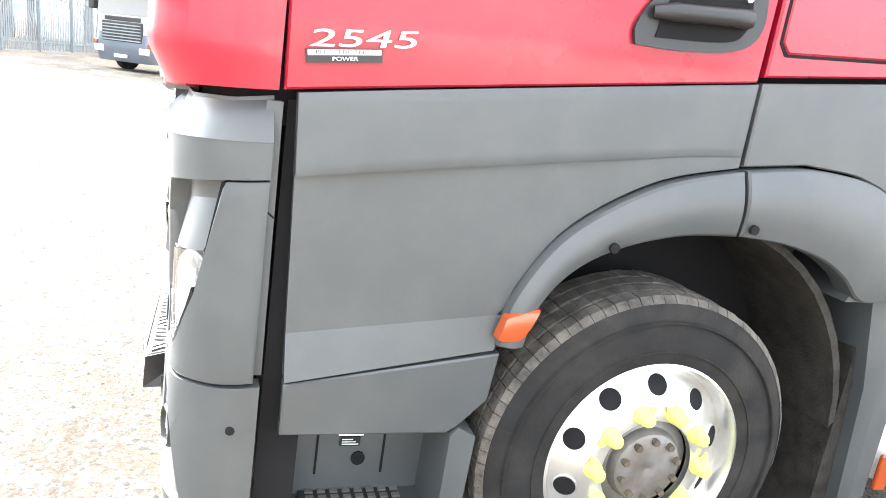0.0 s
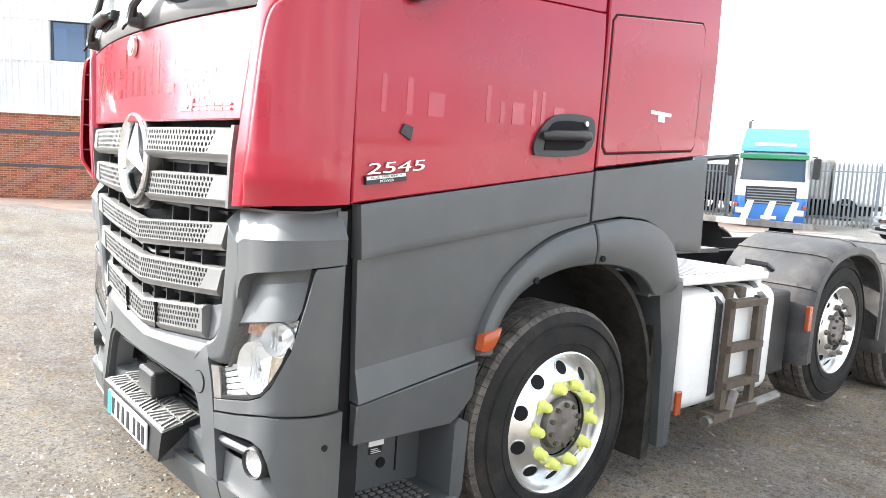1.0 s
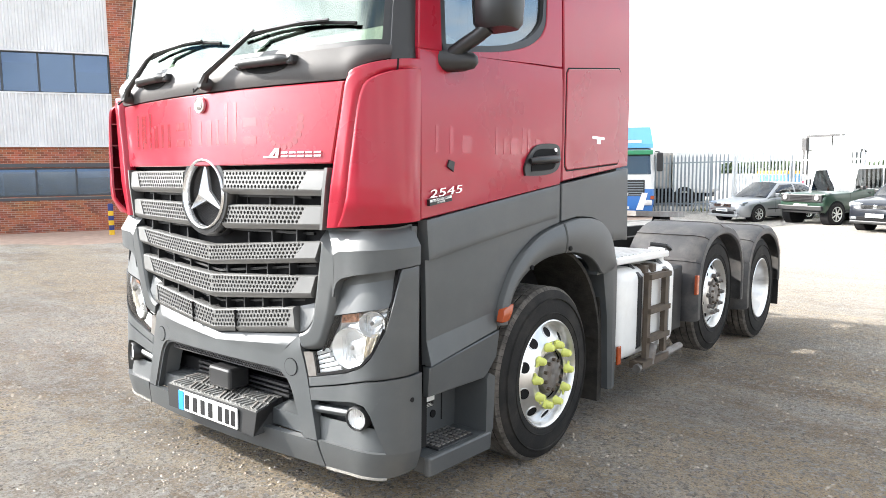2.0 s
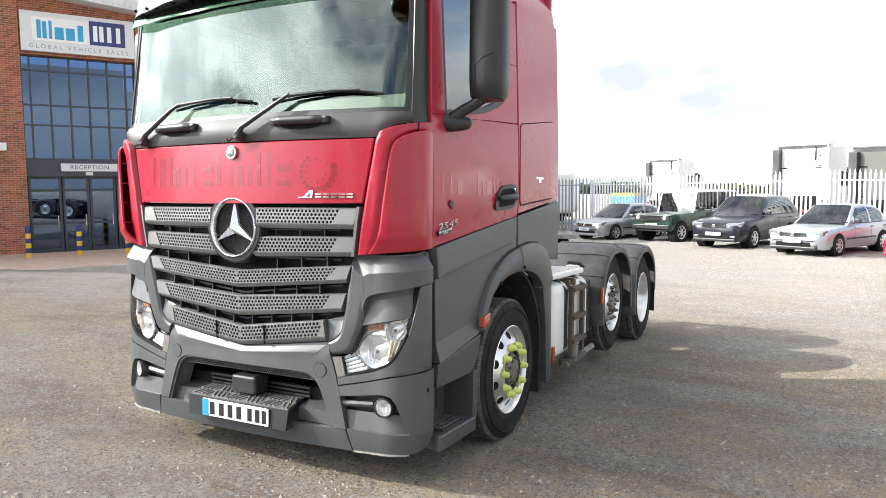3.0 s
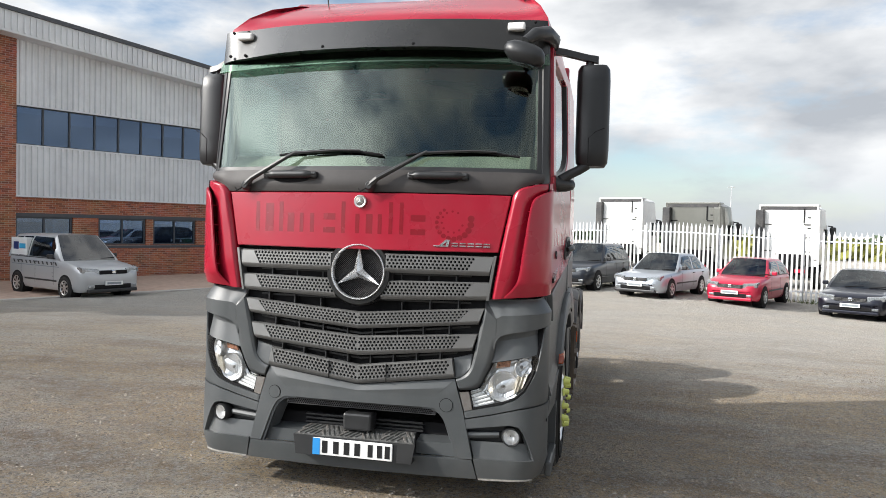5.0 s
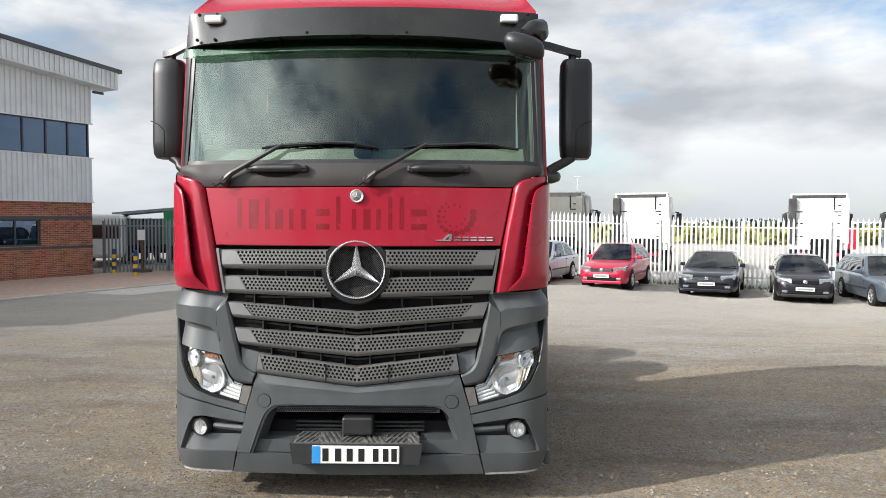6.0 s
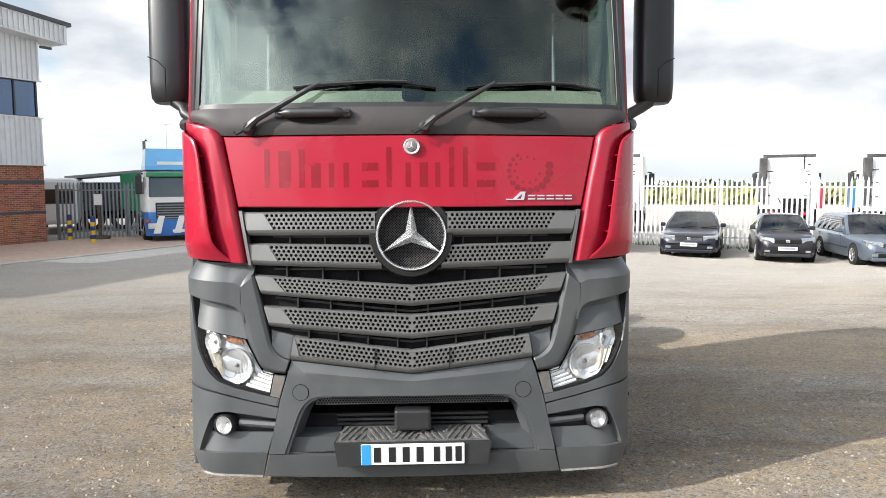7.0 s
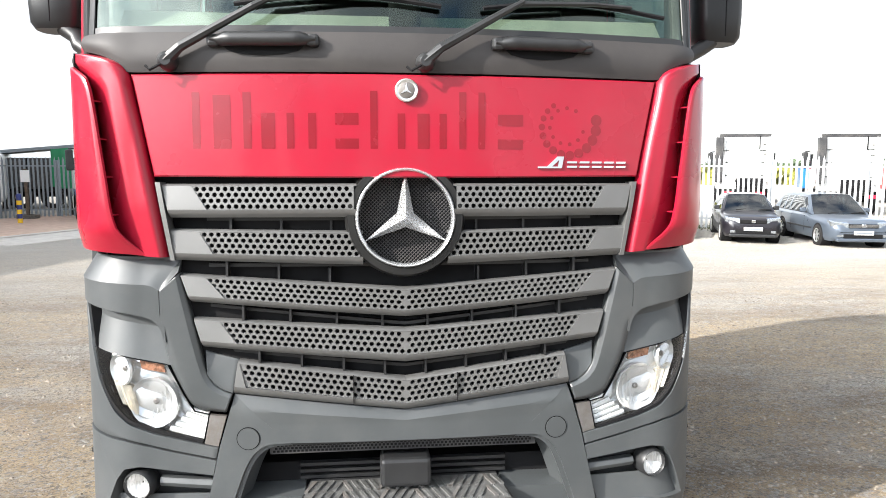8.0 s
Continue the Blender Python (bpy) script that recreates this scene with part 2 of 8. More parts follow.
def brick_material():
    m = bpy.data.materials.new("red_brickwork")
    m.use_nodes = True
    n, l = m.node_tree.nodes, m.node_tree.links
    b = n["Principled BSDF"]
    b.inputs["Roughness"].default_value = 0.9
    co = n.new("ShaderNodeTexCoord")
    sep = n.new("ShaderNodeSeparateXYZ")
    l.new(co.outputs["Object"], sep.inputs["Vector"])
    along = n.new("ShaderNodeMath")
    along.operation = "ADD"
    l.new(sep.outputs["X"], along.inputs[0])
    l.new(sep.outputs["Y"], along.inputs[1])
    com = n.new("ShaderNodeCombineXYZ")
    l.new(along.outputs["Value"], com.inputs["X"])
    l.new(sep.outputs["Z"], com.inputs["Y"])
    br = n.new("ShaderNodeTexBrick")
    br.inputs["Scale"].default_value = 1.0
    br.inputs["Brick Width"].default_value, br.inputs["Row Height"].default_value = 0.225, 0.075
    br.inputs["Mortar Size"].default_value = 0.006
    br.inputs["Color1"].default_value = (0.36, 0.115, 0.06, 1)
    br.inputs["Color2"].default_value = (0.13, 0.045, 0.03, 1)
    br.inputs["Mortar"].default_value = (0.38, 0.31, 0.25, 1)
    br.inputs["Bias"].default_value = -0.2
    l.new(com.outputs["Vector"], br.inputs["Vector"])
    no = n.new("ShaderNodeTexNoise")
    no.inputs["Scale"].default_value, no.inputs["Detail"].default_value = 1.2, 8.0
    l.new(co.outputs["Object"], no.inputs["Vector"])
    mx = n.new("ShaderNodeMix")
    mx.data_type, mx.blend_type = "RGBA", "MULTIPLY"
    mx.inputs["Factor"].default_value = 0.5
    l.new(br.outputs["Color"], mx.inputs["A"])
    l.new(no.outputs["Color"], mx.inputs["B"])
    hs = n.new("ShaderNodeHueSaturation")
    hs.inputs["Value"].default_value = 1.35
    l.new(mx.outputs["Result"], hs.inputs["Color"])
    l.new(hs.outputs["Color"], b.inputs["Base Color"])
    bp = n.new("ShaderNodeBump")
    bp.invert = True
    bp.inputs["Strength"].default_value, bp.inputs["Distance"].default_value = 0.6, 0.008
    l.new(br.outputs["Fac"], bp.inputs["Height"])
    l.new(bp.outputs["Normal"], b.inputs["Normal"])
    return m


M = {
    "ground": ground_material(),
    "brick": brick_material(),
    "stone": stone_material(),
    "red": material("red_paint", (0.33, 0.008, 0.026), 0.28, vary=0.06, scale=2, coat=0.4, dirt=(0.27, 0.05, 0.06), dirt_scale=3, dirt_amount=0.25, spec=0.35),
    "ghost": material("faded_lettering", (0.205, 0.0025, 0.011), 0.26, vary=0.08, scale=12, coat=0.4),
    # lighter red for the reflection painted on the doors
    "mirrored_red": material("red_paint_reflection", (0.38, 0.03, 0.05), 0.25, vary=0.1, scale=9, coat=0.5),
    "scuff": material("scuffed_plastic", (0.22, 0.21, 0.19), 0.8, vary=0.4, scale=25),
    "grey": material("grey_plastic", (0.059, 0.0645, 0.067), 0.44, vary=0.08, scale=5, bump=0.05, bump_scale=500, dirt=(0.105, 0.103, 0.098), dirt_scale=2.5, dirt_amount=0.35, spec=0.65),
    "slat": material("grille_grey", (0.175, 0.175, 0.172), 0.47, 0.45, vary=0.08, bump=0.04, bump_scale=400, dirt=(0.17, 0.165, 0.155), dirt_scale=4, dirt_amount=0.3),
    "black": material("black_plastic", (0.019, 0.0195, 0.0205), 0.42, vary=0.15, scale=8, bump=0.05, bump_scale=300, dirt=(0.06, 0.058, 0.055), dirt_amount=0.3),
    "faded_black": material("sun_faded_black_plastic", (0.046, 0.042, 0.041), 0.52, vary=0.12, scale=7, bump=0.06, bump_scale=350, dirt=(0.075, 0.068, 0.062), dirt_scale=3, dirt_amount=0.4, spec=0.3),
    # near-black: paints in the shade of gaps and hollows, also colours dark parts
    "void": material("shaded_gaps_and_dark_parts", (0.008, 0.008, 0.009), 0.85, vary=0.3, dirt=(0.02, 0.017, 0.015), spec=0.25),
    "rubber": material("tyre_rubber", (0.017, 0.0166, 0.0163), 0.8, vary=0.25, scale=10, bump=0.15, bump_scale=120, dirt=(0.065, 0.058, 0.05), dirt_scale=4, dirt_amount=0.5, spec=0.2),
    "tread": material("worn_tyre_tread", (0.085, 0.077, 0.068), 0.92, vary=0.5, scale=22, bump=0.7, bump_scale=70, dirt=(0.20, 0.175, 0.145), dirt_scale=9, dirt_amount=0.7),
    "alu": material("polished_aluminium", (0.78, 0.78, 0.77), 0.3, 0.85, vary=0.06, scale=5, dirt=(0.40, 0.37, 0.33), dirt_scale=6, dirt_amount=0.4),
    "tread_plate": material("worn_tread_plate", (0.18, 0.18, 0.175), 0.45, 0.55, vary=0.25, scale=30, dirt=(0.10, 0.095, 0.085), dirt_scale=14, dirt_amount=0.6),
    "lamp_amber": material("amber_bulb_window", (0.42, 0.20, 0.12), 0.25, 0.3, vary=0.6, scale=70, coat=0.5),
    "lamp_cream": material("warm_lamp_reflector", (0.74, 0.67, 0.55), 0.22, 0.5, vary=0.25, scale=40, coat=0.4),
    "reflector": material("lamp_reflector", (0.80, 0.80, 0.79), 0.2, 0.6, vary=0.05, scale=14),
    "star": material("satin_chrome", (0.74, 0.75, 0.76), 0.24, 0.8, vary=0.03),
    "smoked": material("smoked_visor", (0.012, 0.012, 0.012), 0.28, vary=0.1, scale=4, dirt=(0.05, 0.048, 0.045), dirt_scale=5, dirt_amount=0.25),
    "car_lamp": material("car_lamp_glass", (0.36, 0.38, 0.39), 0.15, 0.6, vary=0.35, scale=25, coat=0.5),
    "seat": material("dark_seat_cloth", (0.06, 0.062, 0.066), 0.9, vary=0.2),
    "mirror_grey": material("dark_grey_plastic", (0.014, 0.0148, 0.016), 0.4, vary=0.1, scale=6, bump=0.04, bump_scale=300),
    "chrome": material("chrome", (0.82, 0.83, 0.84), 0.1, 1.0, vary=0.03),
    "steel": material("dull_steel", (0.22, 0.21, 0.2), 0.55, 0.6, vary=0.2, scale=12, dirt=(0.12, 0.08, 0.05), dirt_scale=8, dirt_amount=0.7),
    "rusty": material("dirty_brown_steel", (0.095, 0.075, 0.057), 0.75, 0.2, vary=0.3, scale=15, dirt=(0.13, 0.09, 0.06), dirt_scale=8, dirt_amount=0.6),
    "nut": material("yellow_nut_indicator", (0.64, 0.68, 0.17), 0.45, vary=0.08),
    "white": material("white_paint", (0.78, 0.78, 0.76), 0.35, vary=0.04, scale=3, coat=0.2, dirt=(0.45, 0.42, 0.38), dirt_scale=3, dirt_amount=0.4),
    "amber": material("amber_lens", (0.36, 0.062, 0.014), 0.2, vary=0.06, coat=0.5),
    "dash": material("dashboard_grey", (0.46, 0.46, 0.40), 0.75, vary=0.1),
    "curtain": material("cab_lining", (0.045, 0.05, 0.046), 0.9, vary=0.15),
    "guard": material("black_mudguard", (0.034, 0.034, 0.036), 0.5, vary=0.2, scale=6, bump=0.1, bump_scale=90, dirt=(0.15, 0.14, 0.125), dirt_scale=3.5, dirt_amount=0.55),
    "liner": material("dusty_arch_liner", (0.030, 0.028, 0.025), 0.9, vary=0.4, scale=18, bump=0.6, bump_scale=90, dirt=(0.075, 0.066, 0.055), dirt_scale=5, dirt_amount=0.6, spec=0.2),
    "plate_white": material("number_plate_white", (0.80, 0.80, 0.78), 0.3, vary=0.02),
    "plate_blue": material("plate_blue", (0.03, 0.26, 0.62), 0.35, vary=0.04),
    "ink": material("black_ink", (0.012, 0.012, 0.013), 0.4, vary=0.05),
    "cladding": material("pale_grey_cladding", (0.68, 0.70, 0.72), 0.45, 0.1, vary=0.04, scale=1.2, dirt=(0.38, 0.39, 0.40), dirt_scale=0.8, dirt_amount=0.4),
    "anthracite": material("anthracite_frame", (0.035, 0.045, 0.058), 0.4, vary=0.06),
    "roofing": material("dark_roof_edge", (0.06, 0.065, 0.075), 0.5, vary=0.1),
    "galv": material("galvanised_steel", (0.58, 0.60, 0.61), 0.5, 0.3, vary=0.08, scale=8),
    "fence_grey": material("weathered_grey_fence", (0.24, 0.27, 0.29), 0.6, 0.2, vary=0.1, scale=4),
    "paving": material("pink_grey_paving", (0.40, 0.285, 0.225), 0.9, vary=0.18, scale=5, bump=0.3, bump_scale=30, dirt=(0.36, 0.29, 0.23), dirt_scale=0.7, dirt_amount=0.6),
    "concrete": material("pale_concrete", (0.40, 0.38, 0.35), 0.9, vary=0.15, scale=4, bump=0.3, bump_scale=40, dirt=(0.28, 0.25, 0.22), dirt_scale=0.6, dirt_amount=0.6),
    "hi_yellow": material("bollard_yellow", (0.72, 0.45, 0.02), 0.45, vary=0.08),
    "navy": material("navy_sign", (0.02, 0.035, 0.16), 0.4, vary=0.04),
    "cyan": material("cyan_sign", (0.03, 0.32, 0.58), 0.4, vary=0.04),
    "sign_white": material("white_sign_board", (0.66, 0.68, 0.68), 0.45, vary=0.03),
    "blind": material("pale_blind", (0.55, 0.56, 0.55), 0.8, vary=0.06),
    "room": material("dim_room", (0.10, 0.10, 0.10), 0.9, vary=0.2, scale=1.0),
    "bark": material("bark", (0.10, 0.075, 0.055), 0.95, vary=0.35, scale=12, bump=0.5, bump_scale=30),
    "leaf": material("leaves", (0.085, 0.115, 0.03), 0.65, vary=0.45, scale=2.5),
    "leaf_dark": material("dark_leaves", (0.04, 0.065, 0.025), 0.7, vary=0.5, scale=2.5),
    "leaf_yellow": material("yellow_green_leaves", (0.20, 0.20, 0.035), 0.65, vary=0.4, scale=2.5),
    "grass": material("rough_grass", (0.10, 0.12, 0.045), 0.95, vary=0.4, scale=3, dirt=(0.18, 0.16, 0.08), dirt_scale=0.4, dirt_amount=0.7),
    "windscreen": glass_material("tinted_windscreen", (0.52, 0.60, 0.55), 0.06, sheen=(0.92, 1.0, 0.95)),
    "shade_band": glass_material("green_shade_band", (0.20, 0.27, 0.22), 0.02),
    "pane": glass_material("window_pane", (0.22, 0.33, 0.50), 0.15, sheen=(0.55, 0.74, 1.0)),
    "visor_tint": glass_material("green_visor_tint", (0.50, 0.62, 0.52), 0.07, rough=0.08, sheen=(0.75, 0.95, 0.80)),
    "cab_glass": glass_material("cab_side_glass", (0.60, 0.66, 0.65), 0.16),
    "clear": glass_material("clear_lens", (0.95, 0.96, 0.97), 0.03),
    "car_glass": glass_material("car_window", (0.14, 0.165, 0.165), 0.13),
}


def paint(name, colour, metal=0.3, rough=0.3):
    return material(name, colour, rough, metal, vary=0.05, scale=3, coat=0.6, dirt=tuple(min(1, c * 0.8 + 0.025) for c in colour), dirt_scale=3, dirt_amount=0.3)
# ---- building tools ----
BODY = {"scale": None}  # set while the lorry's body is built, to bring it to its true length and height


def part(name, bm, mat, parent, label="", smooth=None):
    """Links a bmesh as one mesh object under a thing or a part."""
    bmesh.ops.recalc_face_normals(bm, faces=bm.faces)
    if BODY["scale"]:
        bm.transform(BODY["scale"])
    me = bpy.data.meshes.new(name)
    bm.to_mesh(me)
    bm.free()
    for m in mat if isinstance(mat, (list, tuple)) else (mat,):
        me.materials.append(m)
    if smooth is not None:
        me.shade_smooth()
        me.set_sharp_from_angle(angle=radians(smooth))
    ob = new(name, me)
    if parent:
        ob.parent = parent
    if label:
        tagged(ob, label)
    return ob


def thing(name, m, label, category, group="", kind=""):
    ob = new(name)
    ob.empty_display_size = 0.2
    ob.matrix_world = m
    return tagged(ob, label, category, group, kind)


def bm_new():
    return bmesh.new()


def box(bm, x0, x1, y0, y1, z0, z1, bevel=0.0, m=None, segs=2):
    r = bmesh.ops.create_cube(bm, size=1.0)
    vs = r["verts"]
    for v in vs:
        v.co = Vector(((x0 + x1) / 2 + v.co.x * (x1 - x0), (y0 + y1) / 2 + v.co.y * (y1 - y0), (z0 + z1) / 2 + v.co.z * (z1 - z0)))
    if bevel:
        es = list({e for v in vs for e in v.link_edges})
        r2 = bmesh.ops.bevel(bm, geom=es, offset=bevel, segments=segs, affect="EDGES", profile=0.5)
        vs = list({v for f in r2["faces"] for v in f.verts} | {v for v in vs if v.is_valid})
    if m is not None:
        bmesh.ops.transform(bm, matrix=m, verts=vs)
    return vs


def boxed(*a, **k):
    bm = bm_new()
    box(bm, *a, **k)
    return bm


def loft(bm, rings, closed=True, caps=True):
    """Joins rings of the same number of points by quads."""
    vv = [[bm.verts.new(p) for p in ring] for ring in rings]
    n = len(rings[0])
    for a, b in zip(vv, vv[1:]):
        for i in range(n if closed else n - 1):
            j = (i + 1) % n
            bm.faces.new((a[i], a[j], b[j], b[i]))
    if caps and closed:
        bm.faces.new(vv[0][::-1])
        bm.faces.new(vv[-1])
    return vv


def prism(bm, pts, axis, a, b):
    """A polygon pushed along an axis: pts in the other two axes, in order."""
    def p3(p, w):
        return {"x": (w, p[0], p[1]), "y": (p[0], w, p[1]), "z": (p[0], p[1], w)}[axis]
    loft(bm, [[p3(p, a) for p in pts], [p3(p, b) for p in pts]])


def tube(bm, path, r, n=8):
    """A round bar along points."""
    path = [Vector(p) for p in path]
    rings = []
    for i, p in enumerate(path):
        d = (path[min(i + 1, len(path) - 1)] - path[max(i - 1, 0)]).normalized()
        a = d.orthogonal().normalized() if abs(d.z) > 0.9 else d.cross(Vector((0, 0, 1))).normalized()
        b = d.cross(a)
        rr = r[i] if isinstance(r, (list, tuple)) else r
        rings.append([p + (a * math.cos(t) + b * math.sin(t)) * rr for t in (2 * math.pi * k / n for k in range(n))])
    loft(bm, rings)


def spun(bm, profile, centre, axis="x", n=32, sign=1, ring=False, caps=True):
    """A profile of (along, radius) turned round an axis through centre."""
    c = Vector(centre)
    rings = []
    for al, r in profile:
        loop = []
        for k in range(n):
            t = 2 * math.pi * k / n
            u, v = math.cos(t) * r, math.sin(t) * r
            loop.append(c + Vector({"x": (al * sign, u, v), "y": (u, al * sign, v), "z": (u, v, al * sign)}[axis]))
        rings.append(loop)
    if ring:
        rings.append(rings[0])
    vv = loft(bm, rings, caps=caps and not ring)
    if ring:
        bmesh.ops.remove_doubles(bm, verts=bm.verts, dist=1e-5)


def sheet(bm, grid, back, mat_index=0):
    """A sheet with thickness: grid of points and the same grid pushed back."""
    f = [[bm.verts.new(p) for p in row] for row in grid]
    g = [[bm.verts.new(p) for p in row] for row in back]
    nr, nc = len(f), len(f[0])
    for i in range(nr - 1):
        for j in range(nc - 1):
            bm.faces.new((f[i][j], f[i][j + 1], f[i + 1][j + 1], f[i + 1][j]))
            bm.faces.new((g[i][j], g[i + 1][j], g[i + 1][j + 1], g[i][j + 1]))
    for i in range(nr - 1):
        bm.faces.new((f[i][0], f[i + 1][0], g[i + 1][0], g[i][0]))
        bm.faces.new((f[i][-1], g[i][-1], g[i + 1][-1], f[i + 1][-1]))
    for j in range(nc - 1):
        bm.faces.new((f[0][j], g[0][j], g[0][j + 1], f[0][j + 1]))
        bm.faces.new((f[-1][j], f[-1][j + 1], g[-1][j + 1], g[-1][j]))


def lettering(name, text, size, m, mat, parent, depth=0.002, label="", squash=1.0, space=1.0, shear=0.0):
    cu = bpy.data.curves.new(name, "FONT")
    cu.body, cu.size, cu.extrude, cu.align_x, cu.align_y = text, size, depth, "CENTER", "CENTER"
    cu.space_character, cu.shear = space, shear
    tmp = new(name, cu)
    bpy.context.view_layer.update()
    me = bpy.data.meshes.new_from_object(tmp.evaluated_get(bpy.context.evaluated_depsgraph_get()))
    bpy.data.objects.remove(tmp)
    me.materials.clear()
    me.materials.append(mat)
    ob = new(name, me)
    ob.parent = parent
    ob.matrix_local = (BODY["scale"] or Matrix()) @ m @ Matrix.Diagonal((squash, 1, 1, 1))
    if label:
        tagged(ob, label)
    return ob


def poly(points, u):
    """A point along a polyline of 2D points, u from 0 to 1 over its length."""
    ls = [math.dist(a, b) for a, b in zip(points, points[1:])]
    d = u * sum(ls)
    for (a, b), s in zip(zip(points, points[1:]), ls):
        if d <= s or b is points[-1]:
            k = min(1, d / s) if s else 0
            return a[0] + (b[0] - a[0]) * k, a[1] + (b[1] - a[1]) * k
        d -= s
# ---- ground ----
def gz(x, y):
    """Height of the yard: a gentle fall under the lorry that levels out further off."""
    u, v = min(max(y - 8, 0), 7), min(max(-y - 6, 0), 6)
    z = -0.0367 * max(min(y, 8), -6) - 0.0367 * (u - u * u / 14) + 0.0367 * (v - v * v / 12)
    z += 0.14 * math.exp(-((x - 3) / 5) ** 2 - ((y - 20) / 6) ** 2) - 0.1 * min(1, max(0, (-x - 6) / 6))
    z -= 0.16 * min(1, max(0, (x - 4) / 4)) * min(1, max(0, (y - 7) / 6))
    # the yard levels out under the paving before the office
    dx, dy = x + 18.83, y - 17.03
    s, d = dx * 0.4679 + dy * 0.8838, dx * 0.8838 - dy * 0.4679
    edge = 8.6 if s > 4 else 6.3
    k = min(1, max(0, (edge + 0.6 - d) / 0.6)) * min(1, max(0, (14 - s) / 1.0)) * min(1, max(0, (s + 18) / 1.0))
    return z + (min(z, -0.64) - z) * k


def bumps(x, y):
    k = min(1.0, max(0.0, (math.hypot(x, y - 3) - 3.6) / 3))
    return (noise.noise((x * 0.5, y * 0.5, 0)) * 0.03 + noise.noise((x * 1.7, y * 1.7, 5)) * 0.012) * k + noise.noise((x * 4, y * 4, 9)) * 0.004


def make_ground():
    def axis(lo, hi):
        v = [i * 0.2 for i in range(int(lo / 0.2), int(hi / 0.2) + 1)]
        step, a, b = 0.3, v[0], v[-1]
        while b < 1500:
            step *= 1.22
            a, b = a - step, b + step
            v = [a] + v + [b]
        return v
    xs, ys = axis(-12, 12), axis(-7, 20)
    verts = [(x, y, gz(x, y) + bumps(x, y)) for y in ys for x in xs]
    w = len(xs)
    faces = [(j * w + i, j * w + i + 1, (j + 1) * w + i + 1, (j + 1) * w + i) for j in range(len(ys) - 1) for i in range(w - 1)]
    me = bpy.data.meshes.new("ground")
    me.from_pydata(verts, [], faces)
    me.materials.append(M["ground"])
    me.shade_smooth()
    tagged(new("ground", me), "compacted brown and grey gravel yard with stony patches", "ground", kind="structure")


def make_stones():
    rnd = random.Random(4)
    verts, faces = [], []
    base = [(1, 0, 0), (0.3, 0.9, 0), (-0.8, 0.55, 0), (-0.7, -0.6, 0), (0.4, -0.85, 0), (0.1, 0.05, 0.75)]
    spots = []
    while len(spots) < 36000:
        x, y = rnd.uniform(-8, 8), rnd.uniform(-4.5, 8)
        if noise.noise((x * 0.9, y * 1.6, 3)) + 0.5 * noise.noise((x * 3.1, y * 3.9, 13)) + rnd.uniform(-0.28, 0.28) > 0.16:
            spots.append((x, y, 0.004 + 0.018 * rnd.random() ** 2.6))
    while len(spots) < 54000:
        x, y = rnd.uniform(-6.5, 5), rnd.uniform(-3.6, 2.0)
        if noise.noise((x * 1.3, y * 2.2, 8)) + 0.4 * noise.noise((x * 4, y * 5, 2)) + rnd.uniform(-0.22, 0.22) > 0.14:
            spots.append((x, y, 0.005 + 0.013 * rnd.random() ** 2.5))
    while len(spots) < 92000:
        x, y = rnd.uniform(-6, 6), rnd.uniform(-4.2, 4.5)
        if noise.noise((x * 0.7, y * 1.2, 21)) + 0.5 * noise.noise((x * 2.6, y * 3.4, 7)) + rnd.uniform(-0.3, 0.3) > -0.02:
            spots.append((x, y, 0.003 + 0.009 * rnd.random() ** 2))
    for cx, cy, n in ((2.2, -1.5, 300), (1.8, 3.4, 260), (-2.5, -1.0, 320), (-4.0, 2.0, 350), (3.6, 1.6, 260), (-1.4, -3.0, 300), (3.0, 4.5, 300)):
        for _ in range(n):
            spots.append((rnd.gauss(cx, 0.9), rnd.gauss(cy, 0.4), 0.007 + 0.014 * rnd.random() ** 2))
    for x, y, r in spots:
        a, c, s = rnd.uniform(0, 6.28), 0, 0
        c, s, st, hh = math.cos(a), math.sin(a), rnd.uniform(0.6, 1.0), rnd.uniform(0.35, 0.85)
        z, k = gz(x, y) + bumps(x, y) - 0.002, len(verts)
        for px, py, pz in base:
            px, py = px * r, py * r * st
            verts.append((x + px * c - py * s, y + px * s + py * c, z + pz * r * hh))
        faces += [(k + i, k + (i + 1) % 5, k + 5) for i in range(5)]
    me = bpy.data.meshes.new("loose_stones")
    me.from_pydata(verts, [], faces)
    me.materials.append(M["stone"])
    tagged(new("loose_stones", me), "small pale loose stones scattered over the gravel", "stones", kind="stuff")


make_ground()
make_stones()

# ---- office building ----
BUILDING = pose(-18.83, 17.03, -0.60, 0, 0, 62.1)  # its x runs along the front, its y goes in


def soffit(s):
    return 8.55 - 0.085 * s


